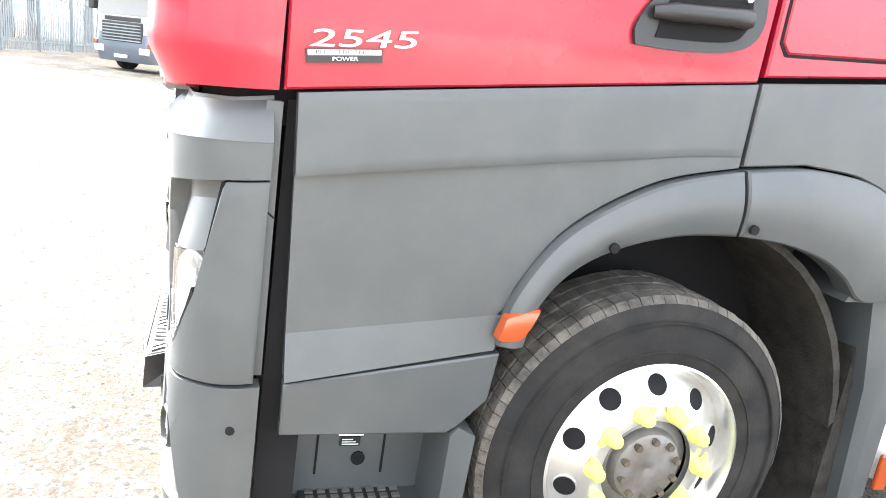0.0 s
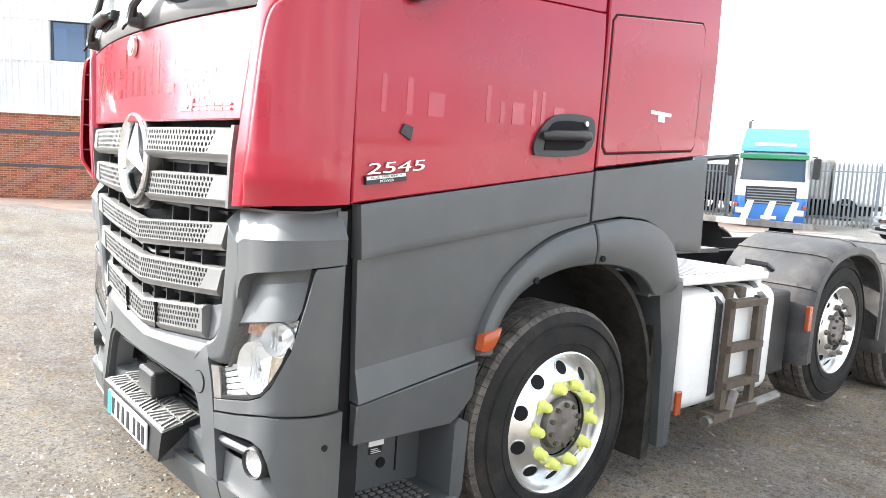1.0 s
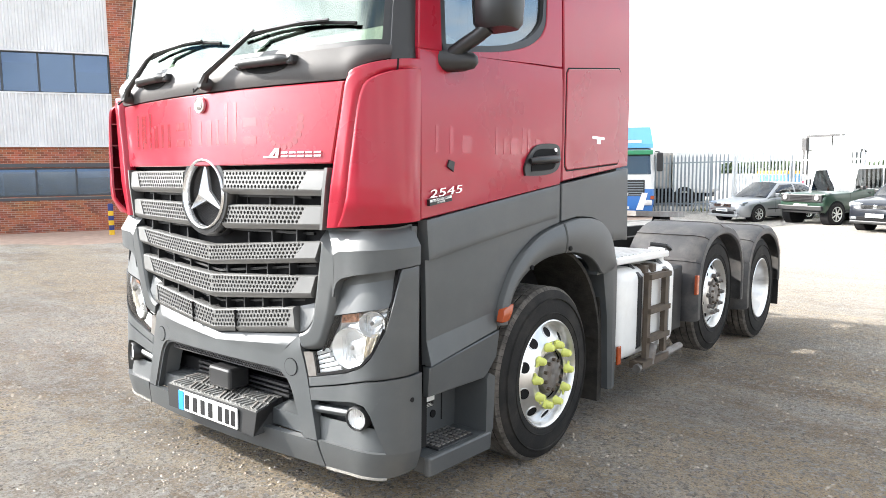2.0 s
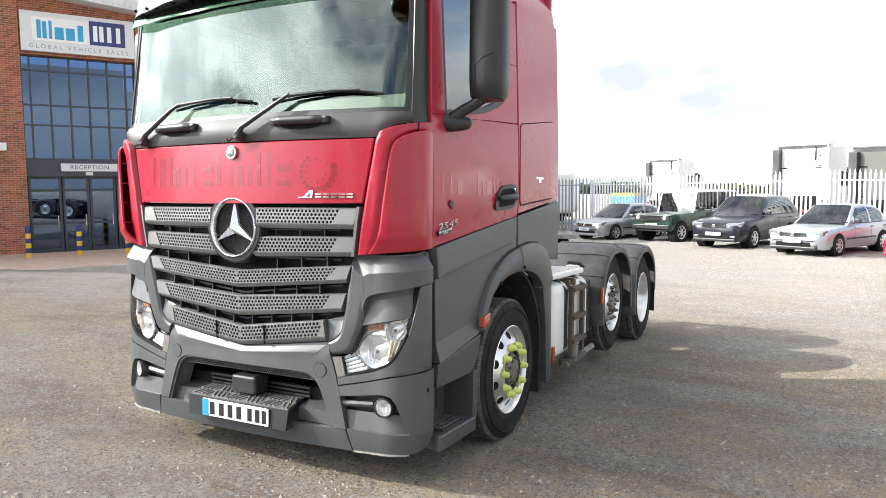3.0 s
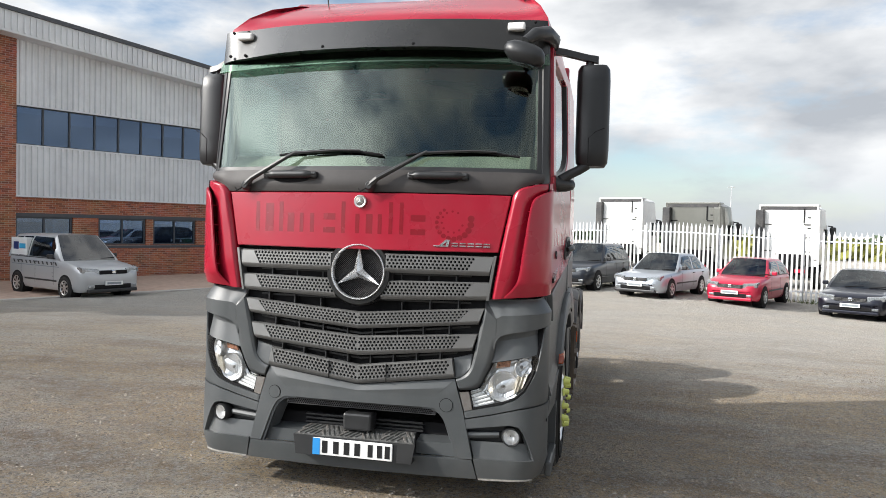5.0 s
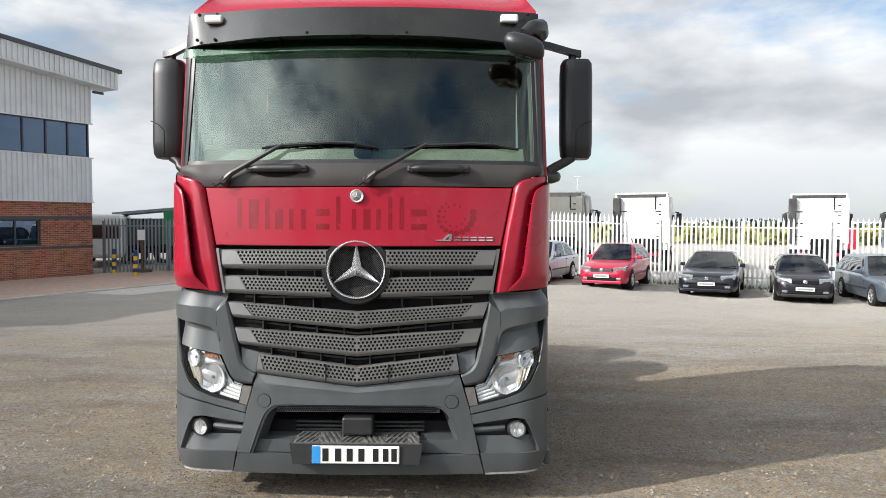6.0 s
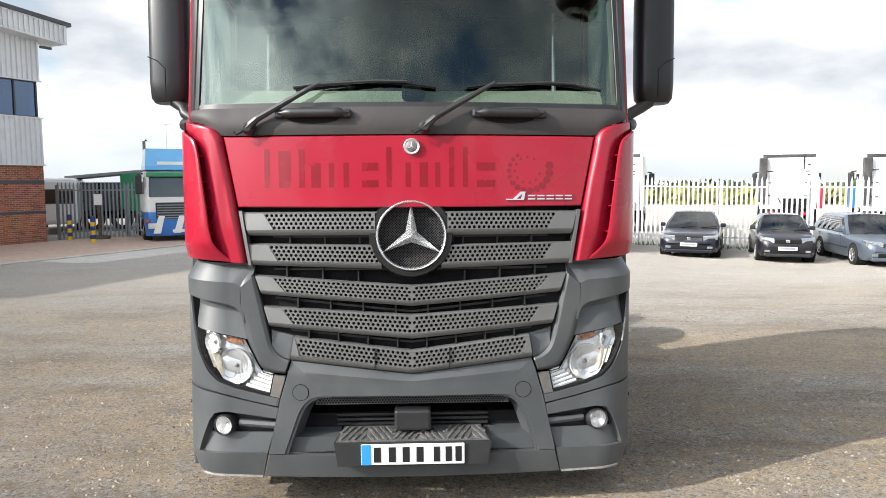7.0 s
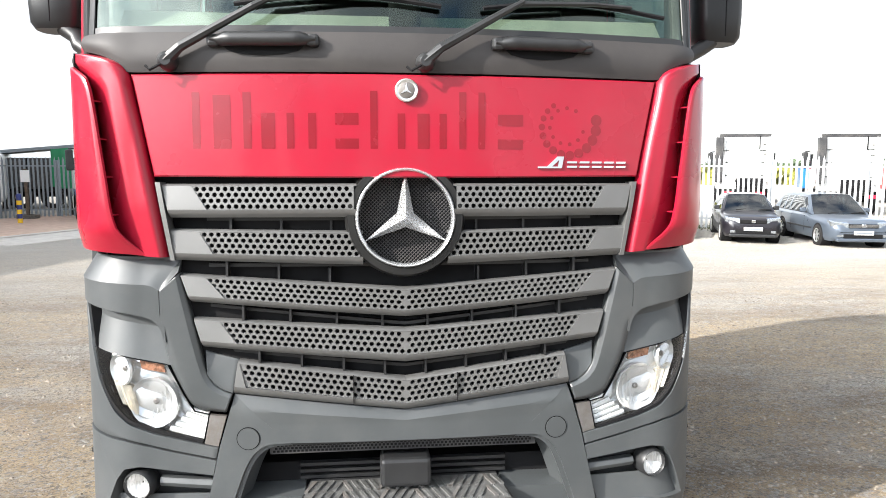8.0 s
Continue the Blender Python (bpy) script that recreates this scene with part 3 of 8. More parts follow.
def make_building():
    b = thing("office_building", BUILDING, "two-storey red brick and pale grey clad office block", "building")

    def wall(name, s0, s1, z0, z1, front=0.0, deep=0.3, mat="brick", slope=False, label=""):
        bm = bm_new()
        za, zb = (soffit(s0), soffit(s1)) if slope else (z1, z1)
        prism(bm, [(s0, z0), (s1, z0), (s1, zb), (s0, za)], "y", front, front + deep)
        return part(name, bm, M[mat], b, label)

    def window(s0, s1, z0, z1, n, front=0.06, transom=None, room=True):
        w = bm_new()
        t = 0.06
        box(w, s0, s1, front, front + 0.12, z0, z0 + t)
        box(w, s0, s1, front, front + 0.12, z1 - t, z1)
        for i in range(n + 1):
            x = s0 + (s1 - s0) * i / n
            x = min(max(x, s0 + t / 2), s1 - t / 2)
            box(w, x - t / 2, x + t / 2, front + 0.003, front + 0.117, z0 + t, z1 - t)
        f = part("window", w, M["anthracite"], b, "dark framed strip window")
        for i in range(n):
            a, c = s0 + (s1 - s0) * i / n + t / 2, s0 + (s1 - s0) * (i + 1) / n - t / 2
            p = part("pane", boxed(a, c, front + 0.05, front + 0.062, z0 + t, z1 - t), M["pane"], f)
            p.visible_shadow = False
            if room and i % 3 != 1:
                h = (z1 - z0) * (0.18 + 0.09 * ((i * 7) % 4))
                part("blind", boxed(a, c, front + 0.14, front + 0.15, z1 - h, z1 - t), M["blind"], f, "half-lowered pale blind")
        if room:
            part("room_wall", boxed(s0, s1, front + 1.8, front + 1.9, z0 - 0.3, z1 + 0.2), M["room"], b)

    def ribbed(s0, s1, z0, z1, front=0.0, slope=False):
        bm = bm_new()
        pts, x = [], s0
        while x < s1:
            for dx, dy in ((0, 0), (0.09, 0), (0.12, -0.055), (0.17, -0.055)):
                if x + dx < s1:
                    pts.append((x + dx, front + dy))
            x += 0.2
        pts.append((s1, front))
        tops = [soffit(p[0]) if slope else z1 for p in pts]
        grid = [[(p[0], p[1], z0) for p in pts], [(p[0], p[1], t) for p, t in zip(pts, tops)]]
        back = [[(p[0], front + 0.06, z0) for p in pts], [(p[0], front + 0.06, t) for p, t in zip(pts, tops)]]
        sheet(bm, grid, back)
        part("cladding_sheet", bm, M["cladding"], b, "ribbed pale grey metal cladding")

    # brick walls with the openings left free
    L, R = -16.9, 9.2
    wall("wall", L, -11.0, 0, 3.05)
    wall("wall", -11.0, -7.2, 0, 1.3)
    wall("wall", -11.0, -7.2, 2.3, 3.05)
    window(-11.0, -7.25, 1.3, 2.3, 3)
    wall("pier", -7.2, -5.5, 0, 0, -0.1, 0.6, slope=True, label="red brick pier with an alarm box")
    wall("pier", -1.75, 0.0, 0, 0, -0.1, 0.6, slope=True, label="red brick pier beside the entrance")
    wall("wall", 0.0, R, 0, 1.3)
    for a, c in ((1.97, 2.9), (4.8, 5.1), (7.0, R)):
        wall("wall", a, c, 1.3, 2.32)
    wall("wall", 0.0, R, 2.32, 3.05)
    for a, c in ((0.0, 1.97), (2.9, 4.8), (5.1, 7.0)):
        window(a + 0.02, c - 0.02, 1.3, 2.32, 2)
    for a, c in ((L, -7.2), (0.0, R)):  # soldier course
        wall("brick_band", a, c, 2.32, 2.45, -0.015, 0.02, mat="roofing")
        wall("brick_band", a, c, 1.17, 1.27, -0.015, 0.02, mat="roofing")
    ribbed(L, -7.2, 3.05, 4.86, -0.04)
    ribbed(L, -13.9, 4.86, 6.27, -0.04)
    ribbed(L, -7.2, 6.27, 0, -0.04, True)
    window(-13.9, -7.22, 4.86, 6.27, 6)
    ribbed(0.0, R, 3.05, 4.86, -0.04)
    ribbed(0.0, R, 6.27, 0, -0.04, True)
    window(0.02, R - 0.05, 4.86, 6.27, 10)
    for z in (3.02, 4.83, 6.24):
        part("drip_trim", boxed(0.0, R + 0.05, -0.10, 0.0, z, z + 0.05), M["cladding"], b)
        part("drip_trim", boxed(L - 0.05, -7.2, -0.10, 0.0, z, z + 0.05), M["cladding"], b)
    # sides, back and floor inside
    for s in (L, R - 0.25):
        wall("side_wall", s, s + 0.25, 0, 3.05, 0.3, 13)
        bm = bm_new()
        prism(bm, [(0.3, 3.05), (13.3, 3.05), (13.3, soffit(s)), (0.3, soffit(s))], "x", s, s + 0.25)
        part("side_cladding", bm, M["cladding"], b)
    wall("back_wall", L, R, 0, 7.5, 13.3, 0.3, "cladding")
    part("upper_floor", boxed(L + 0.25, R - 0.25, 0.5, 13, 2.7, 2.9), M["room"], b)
    # roof with its overhang
    bm = bm_new()
    prism(bm, [(L - 0.8, soffit(L) + 0.02), (R + 0.75, soffit(R + 0.75)), (R + 0.75, soffit(R + 0.75) + 0.72), (L - 0.8, soffit(L) + 0.76)], "y", -0.75, -0.70)
    part("fascia", bm, M["cladding"], b, "pale grey sloping roof fascia")
    bm = bm_new()
    x = L - 0.7
    while x < R + 0.7:
        h = soffit(x)
        box(bm, x, x + 0.06, -0.80, -0.75, h + 0.06, h + 0.66)
        x += 0.2
    part("fascia_ribs", bm, M["cladding"], b)
    bm = bm_new()
    prism(bm, [(L - 0.8, soffit(L) + 0.76), (R + 0.9, soffit(R + 0.9) + 0.72), (R + 0.9, soffit(R + 0.9) + 0.86), (L - 0.8, soffit(L) + 0.9)], "y", -0.85, 13.8)
    part("roof", bm, M["roofing"], b, "dark grey roof edge")
    bm = bm_new()
    prism(bm, [(L - 0.7, soffit(L)), (R + 0.7, soffit(R + 0.7)), (R + 0.7, soffit(R + 0.7) + 0.04), (L - 0.7, soffit(L) + 0.04)], "y", -0.7, 0.3)
    part("soffit_board", bm, M["cladding"], b)
    part("gutter_pipe", boxed(R + 0.02, R + 0.5, -0.2, -0.1, soffit(R) - 0.24, soffit(R) - 0.14, bevel=0.02), M["roofing"], b)
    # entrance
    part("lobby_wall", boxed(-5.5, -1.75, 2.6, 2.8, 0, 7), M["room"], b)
    wall("header", -5.5, -1.75, 6.95, 0, 0.0, 0.4, slope=True)
    fr = bm_new()
    cols = [-5.48, -5.21, -4.6, -3.97, -3.35, -2.72, -2.1, -1.8]
    rows = [3.35, 4.55, 5.25, 6.45, 6.95]
    box(fr, -5.5, -1.75, 0.253, 0.367, rows[0] - 0.03, rows[0] + 0.03)
    g = part("curtain_wall", fr, M["anthracite"], b, "tall dark framed entrance glazing")
    for x in cols:
        part("mullion", boxed(x - 0.03, x + 0.03, 0.25, 0.37, 3.35, 6.95), M["anthracite"], g)
    for z in rows[1:]:
        part("transom", boxed(-5.5, -1.75, 0.253, 0.367, z - 0.03, z + 0.03), M["anthracite"], g)
    for a, c in zip(cols, cols[1:]):
        for d, e in zip(rows, rows[1:]):
            p = part("pane", boxed(a + 0.03, c - 0.03, 0.30, 0.312, d + 0.03, e - 0.03), M["pane"], g)
            p.visible_shadow = False
    part("canopy_band", boxed(-5.5, -1.75, 0.12, 0.40, 2.72, 3.32, bevel=0.02), M["anthracite"], b)
    sg = part("reception_sign", boxed(-4.42, -2.55, 0.06, 0.12, 2.92, 3.2, bevel=0.01), M["sign_white"], b, "pale grey entrance sign with grey letters")
    lettering("sign_letters", "RECEPTION", 0.2, pose(-3.48, 0.055, 3.06, 90), M["anthracite"], sg, space=1.15, squash=1.1)
    part("door_closer_box", boxed(-3.62, -3.38, 0.08, 0.14, 2.78, 2.9), M["sign_white"], b)
    for a, c in ((-5.45, -4.42), (-4.38, -3.52), (-3.50, -2.62), (-2.58, -1.8)):
        d = bm_new()
        for z0, z1 in ((0.02, 0.16), (1.02, 1.1), (2.2, 2.3), (2.64, 2.72)):
            box(d, a, c, 0.25, 0.33, z0, z1)
        for x in (a, c - 0.08):
            box(d, x, x + 0.08, 0.247, 0.333, 0.02, 2.72)
        dd = part("entrance_door", d, M["anthracite"], b, "dark framed glazed entrance door")
        for z0, z1 in ((0.16, 1.02), (1.1, 2.2), (2.3, 2.64)):
            p = part("pane", boxed(a + 0.08, c - 0.08, 0.285, 0.295, z0, z1), M["pane"], dd)
            p.visible_shadow = False
        part("handle", boxed(c - 0.16, c - 0.13, 0.20, 0.23, 0.95, 1.35, bevel=0.01), M["chrome"], dd)
    # name board above the entrance; its mark is left as plain shapes
    nb = part("name_board", boxed(-5.45, -1.8, -0.16, -0.04, 7.05, 8.4, bevel=0.015), M["sign_white"], b, "white name board with cyan and navy shapes")
    part("board_field", boxed(-5.1, -3.32, -0.168, -0.16, 7.42, 8.22), M["plate_white"], nb)
    part("navy_field", boxed(-3.3, -2.12, -0.172, -0.16, 7.42, 8.26), M["navy"], nb)
    for x, w, h in ((-4.95, 0.13, 0.62), (-4.78, 0.13, 0.58), (-4.58, 0.1, 0.62), (-4.40, 0.28, 0.42), (-4.05, 0.28, 0.42), (-3.68, 0.18, 0.55)):
        part("cyan_bar", boxed(x, x + w, -0.176, -0.168, 7.5, 7.5 + h), M["cyan"], nb)
    for x, w in ((-3.18, 0.14), (-2.98, 0.14), (-2.72, 0.14), (-2.42, 0.14)):
        part("white_bar", boxed(x, x + w, -0.18, -0.172, 7.55, 8.1), M["plate_white"], nb)
    lettering("board_letters", "GLOBAL VEHICLE SALES", 0.2, pose(-3.62, -0.162, 7.22, 90), M["fence_grey"], nb, space=1.55)
    part("alarm_box", boxed(-6.35, -6.05, -0.22, -0.1, 3.6, 3.88, bevel=0.03), M["white"], b, "white alarm box")
    part("alarm_lamp", boxed(-6.55, -6.42, -0.2, -0.1, 3.66, 3.84, bevel=0.02), M["hi_yellow"], b)
    # paved apron
    a = thing("apron", BUILDING, "pinkish paved apron along the office front", "pavement", kind="structure")
    part("paving", boxed(-17, 13, -6.2, -0.1, -0.2, 0.05), M["paving"], a)
    part("kerb", boxed(-17, 13, -6.45, -6.2, -0.2, 0.07, bevel=0.02), M["concrete"], a)
    part("concrete_strip", boxed(4, 13, -8.6, -6.45, -0.3, 0.035), M["concrete"], a)
    return b


make_building()


def make_bollard():
    b = thing("bollard", pose(0, 0, 0), "navy and yellow banded bollard on the apron", "bollard", "bollards at the entrance")
    for i in range(6):
        bm = bm_new()
        spun(bm, [(0, 0.085), (0.16, 0.085)], (0, 0, 0.05 + i * 0.16), "z", 14)
        part("band", bm, M["hi_yellow" if i % 2 == 0 else "navy"], b, smooth=40)
    bm = bm_new()
    spun(bm, [(0, 0.09), (0.05, 0.088), (0.08, 0.06)], (0, 0, 1.01), "z", 14)
    part("cap", bm, M["navy"], b, smooth=40)
    return b


bol = make_bollard()
bol.matrix_world = BUILDING @ pose(-5.7, -1.9, 0.0)
for s, o in ((-4.2, -1.9), (-2.68, -1.9), (-1.65, -1.9), (-7.4, -2.2), (-16.6, -2.0), (-15.4, -3.4), (9.9, -0.4), (9.4, -2.4)):
    copy_thing(bol, BUILDING @ pose(s, o, 0.0))

# ---- palisade fences ----
PALE = bm_new()
prism(PALE, [(-0.035, 0), (0.035, 0), (0.035, 2.25), (0, 2.4), (-0.035, 2.25)], "y", -0.012, 0.012)
PALE_ME = bpy.data.meshes.new("pale")
bmesh.ops.recalc_face_normals(PALE, faces=PALE.faces)
PALE.to_mesh(PALE_ME)
PALE.free()


def fence(a, b, mat, label, height=2.4, spacing=0.155, z=None):
    a, b = Vector(a), Vector(b)
    d = b - a
    L = d.length
    z0 = z if z is not None else gz(*a)
    z1 = z if z is not None else gz(*b)
    f = thing("palisade_fence", Matrix.Translation((a.x, a.y, 0)) @ pose(0, 0, 0, 0, 0, math.degrees(math.atan2(d.y, d.x))), label, "fence")
    me = PALE_ME.copy()
    me.materials.append(mat)
    n = int(L / spacing)
    k = height / 2.4
    def zz(s):
        p = a + d * (s / L)
        return (z if z is not None else gz(p.x, p.y)) - 0.02
    for i in range(n):
        s = (i + 0.5) * spacing
        o = new("pale", me)
        o.parent = f
        o.matrix_local = Matrix.Translation((s, 0, zz(s) + 0.06)) @ Matrix.Diagonal((1, 1, k, 1))
    s = 0.0
    while s <= L:
        part("post", boxed(s - 0.05, s + 0.05, 0.05, 0.15, zz(s) - 0.1, zz(s) + height * 0.97), mat, f)
        s += 2.75
    for hz in (0.35, height - 0.32):
        bm = bm_new()
        m = 12
        prism_rings = []
        for i in range(m + 1):
            s = L * i / m
            w = zz(s) + hz
            prism_rings.append([(s, 0.012, w), (s, 0.05, w), (s, 0.05, w + 0.05), (s, 0.012, w + 0.05)])
        loft(bm, prism_rings)
        part("rail", bm, mat, f)
    return f


fence((3.0, 24.0), (22, 15.2), M["galv"], "galvanised steel palisade fence behind the parked cars")
fence((-6.0, 28.15), (3.0, 24.0), M["galv"], "galvanised steel palisade fence along the far yard")
fence((-15.0, 27.0), (-6.0, 28.15), M["fence_grey"], "dull grey palisade gate beside the office block")
# ---- the lorry ----
# Its own frame: x to its left side, y from the bumper backwards, z up. Panels lie on one outline of the cab, met along s from the
# middle of the front, round the corner, along the side.
TRUCK = thing("tractor_unit", pose(0, 0, 0, TILT), "red and grey three-axle lorry tractor unit on gravel", "lorry")


BODY["scale"] = Matrix.Diagonal((1, 0.968, 0.995, 1))


def lean(z):
    """How far the front has gone back at that height."""
    return max(0, z - 2.0) * 0.17 + max(0, 1.1 - z) * -0.02


def surf(s, z, off=0.0, side=1):
    s = max(s, -9)
    q = abs(s)
    sg = side * (1 if s >= 0 else -1)
    f = min(1, max(0, (z - 0.7) / 0.8))
    ye, y0 = 0.105 - 0.05 * f, 0.04 - 0.075 * f
    if q <= 0.93:
        x, y, nx, ny = q, y0 + (ye - y0) * (q / 0.93) ** 2, 0.0, -1.0
    elif q < 1.31:
        a = (q - 0.93) / 0.38 * math.pi / 2
        x, y, nx, ny = 0.93 + 0.22 * math.sin(a), 0.26 - (0.26 - ye) * math.cos(a), math.sin(a), -math.cos(a)
    else:
        y = 0.26 + q - 1.31
        x, nx, ny = 1.15 + 0.05 * min(1, (y - 0.26) / 1.2), 1.0, 0.0
    k = max(0.0, -ny) if q > 0.93 else 1.0
    y += lean(z) * k
    x -= max(0, z - 2.1) * 0.035 * min(1, q)
    return Vector((sg * (x + nx * off), y + ny * off, z))


def steps(n, length):
    """Even steps from 0 to 1, with one more close to each end for a narrow rolled edge."""
    e = min(0.4 / n, 0.005 / max(length, 0.01))
    return [0.0, e] + [i / n for i in range(1, n)] + [1 - e, 1.0]


def panel(name, B, T, mat, parent, off=0.0, thick=0.02, side=1, nu=24, nv=6, label="", swell=0.0, rim=0.0, offs=None, grow=0.0, smooth=30, relief=None, mid=None):
    """A panel between a lower and an upper line of (s, z) points. swell: how much its middle stands out; rim: edges rolled in;
    grow: how much further it stands out round the corner than at the front; mid: (line, v) that it passes through on its way."""
    bm = bm_new()
    grid, back = [], []
    if rim:
        us = steps(nu, sum(math.dist(p, q) for p, q in zip(B, B[1:])))
        vs = steps(nv, math.dist(poly(B, 0.5), poly(T, 0.5)))
    else:
        us, vs = [i / nu for i in range(nu + 1)], [j / nv for j in range(nv + 1)]
    for v in vs:
        g, h = [], []
        for u in us:
            b, t = poly(B, u), poly(T, u)
            w = v
            if mid:
                m = poly(mid[0], u)
                b, t, w = (b, m, v / mid[1]) if v < mid[1] else (m, t, (v - mid[1]) / (1 - mid[1]))
            s, z = b[0] + (t[0] - b[0]) * w, b[1] + (t[1] - b[1]) * w
            lift = grow * min(1, max(0, (abs(s) - 0.72) / 0.35))
            o = off + lift + swell * math.sin(math.pi * v)
            if offs:
                o += offs(u, v)
            if relief:
                o += relief(s, z)
            if rim and (u in (0, 1) or v in (0, 1)):
                o -= rim
            g.append(surf(s, z, o, side))
            h.append(surf(s, z, off + lift - thick, side))
        grid.append(g)
        back.append(h)
    sheet(bm, grid, back)
    return part(name, bm, M[mat], parent, label, smooth=smooth)


def curved(pts, n=6):
    """A smooth line through 2D points."""
    out = []
    for i in range(len(pts) - 1):
        p0, p1, p2, p3 = (Vector(pts[min(max(j, 0), len(pts) - 1)]) for j in (i - 1, i, i + 1, i + 2))
        for k in range(n):
            t = k / n
            q = 0.5 * ((2 * p1) + (p2 - p0) * t + (2 * p0 - 5 * p1 + 4 * p2 - p3) * t * t + (3 * p1 - p0 - 3 * p2 + p3) * t ** 3)
            out.append((q.x, q.y))
    return out + [tuple(pts[-1])]


def fan(name, outer, inner, side, height, label, thick=0.03, nv=44):
    """A shell spread between two (s, z) lines that start and end together; height(u, v, s, z) is how far it stands out."""
    bm = bm_new()
    us = [0.0, 0.015, 0.03, 0.05, 0.08, 0.11, 0.14, 0.165, 0.19, 0.27, 0.35, 0.42, 0.5, 0.6, 0.7, 0.8, 0.9, 1.0]
    grid, back = [], []
    for k in range(nv + 1):
        a, b = poly(outer, k / nv), poly(inner, k / nv)
        g, h = [], []
        for u in us:
            q, z = a[0] + (b[0] - a[0]) * u, a[1] + (b[1] - a[1]) * u
            o = height(u, k / nv, q, z)
            g.append(surf(q, z, o, side))
            h.append(surf(q, z, o - thick, side))
        grid.append(g)
        back.append(h)
    sheet(bm, grid, back)
    return part(name, bm, M["red"], TRUCK, label, smooth=40)


def cab_outline(z, off, n=10, rear=2.33):
    pts = []
    ss = [1.31 + (rear - 0.26), 2.2, 1.6, 1.31, 1.22, 1.12, 1.02, 0.93, 0.6, 0.3, 0.0]
    for s in ss:
        pts.append(surf(s, z, off, 1))
    for s in ss[-2::-1]:
        pts.append(surf(s, z, off, -1))
    return pts


# core: dark body behind the panels, closed below the window line, hollow above it
bm = bm_new()
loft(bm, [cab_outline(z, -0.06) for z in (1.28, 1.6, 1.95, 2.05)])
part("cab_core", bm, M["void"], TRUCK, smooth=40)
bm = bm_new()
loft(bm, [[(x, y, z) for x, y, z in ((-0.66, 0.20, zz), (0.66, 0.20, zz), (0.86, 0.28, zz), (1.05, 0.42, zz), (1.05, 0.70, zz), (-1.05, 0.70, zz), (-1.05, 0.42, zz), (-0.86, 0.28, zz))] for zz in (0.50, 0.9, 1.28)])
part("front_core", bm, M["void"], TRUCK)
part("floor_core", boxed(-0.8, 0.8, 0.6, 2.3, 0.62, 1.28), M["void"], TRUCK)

# --- cab interior seen through the glass ---
bm = bm_new()
prism(bm, [(0.20, 2.05), (0.75, 2.05), (0.72, 2.22), (0.55, 2.25), (0.29, 2.225), (0.22, 2.15)], "x", -1.02, 1.02)
part("dashboard", bm, M["dash"], TRUCK, "pale grey dashboard under the windscreen", smooth=30)
part("rear_lining", boxed(-1.05, 1.05, 2.12, 2.2, 2.0, 3.2), M["curtain"], TRUCK)
part("headliner", boxed(-1.0, 1.0, 0.4, 2.2, 3.08, 3.12), M["curtain"], TRUCK)
for x in (-0.6, 0.6):
    seat = part("seat", boxed(x - 0.26, x + 0.26, 1.05, 1.25, 2.0, 2.62, bevel=0.06), M["void"], TRUCK, "dark cab seat")
    part("headrest", boxed(x - 0.14, x + 0.14, 1.1, 1.2, 2.64, 2.82, bevel=0.04), M["void"], seat)
bm = bm_new()
ring = [Vector((-0.55 + 0.22 * math.cos(a), 0.70 + 0.06 * math.sin(a), 2.22 + 0.2 * math.sin(a))) for a in (2 * math.pi * i / 20 for i in range(21))]
tube(bm, ring, 0.016, 6)
part("steering_wheel", bm, M["black"], TRUCK)
part("screen_camera", boxed(-0.045, 0.075, 0.15, 0.24, 2.16, 2.42, bevel=0.02), M["void"], TRUCK, "black camera box behind the windscreen")
for x in (-0.75, -0.2, 0.28):
    bm = bm_new()
    tube(bm, [(x, 0.24, 2.95), (x + 0.03, 0.26, 2.84), (x + 0.05, 0.27, 2.78)], 0.018, 6)
    part("visor_clip", bm, M["black"], TRUCK)

# --- windscreen, pillars, scuttle ---
ws = panel("windscreen", [(-1.175, 2.11), (1.175, 2.11)], [(-1.175, 2.92), (1.175, 2.92)], "windscreen", TRUCK, off=-0.012, thick=0.004, nu=30, nv=6, label="tinted laminated windscreen")
ws.visible_shadow = False
panel("sunstrip", [(-1.15, 2.80), (1.15, 2.80)], [(-1.15, 2.94), (1.15, 2.94)], "shade_band", TRUCK, off=-0.030, thick=0.003, nu=24, nv=2, label="dark green tinted band").visible_shadow = False
panel("visor_lip", [(-1.17, 2.785), (-0.6, 2.80), (0.6, 2.80), (1.17, 2.785)], [(-1.185, 2.862), (-0.6, 2.888), (0.6, 2.888), (1.185, 2.862)], "visor_tint", TRUCK, off=0.028, thick=0.005, nu=36, nv=3, offs=lambda u, v: 0.02 * (1 - v), label="translucent green lower edge of the visor").visible_shadow = False
panel("screen_border", [(-1.165, 2.085), (1.165, 2.085)], [(-1.165, 2.125), (1.165, 2.125)], "black", TRUCK, off=-0.006, thick=0.01, nu=24, nv=1)
scuttle_foot = [(0.925, 1.962), (0.953, 1.964), (0.99, 2.0), (1.06, 2.026), (1.165, 2.046)]
scuttle = panel("scuttle_panel", [(-a, b) for a, b in scuttle_foot[::-1]] + scuttle_foot, [(-1.165, 2.10), (-0.925, 2.10), (0.925, 2.10), (1.165, 2.10)], "faded_black", TRUCK, off=0.006, thick=0.03, nu=60, nv=5, swell=0.012, label="satin black panel below the windscreen")
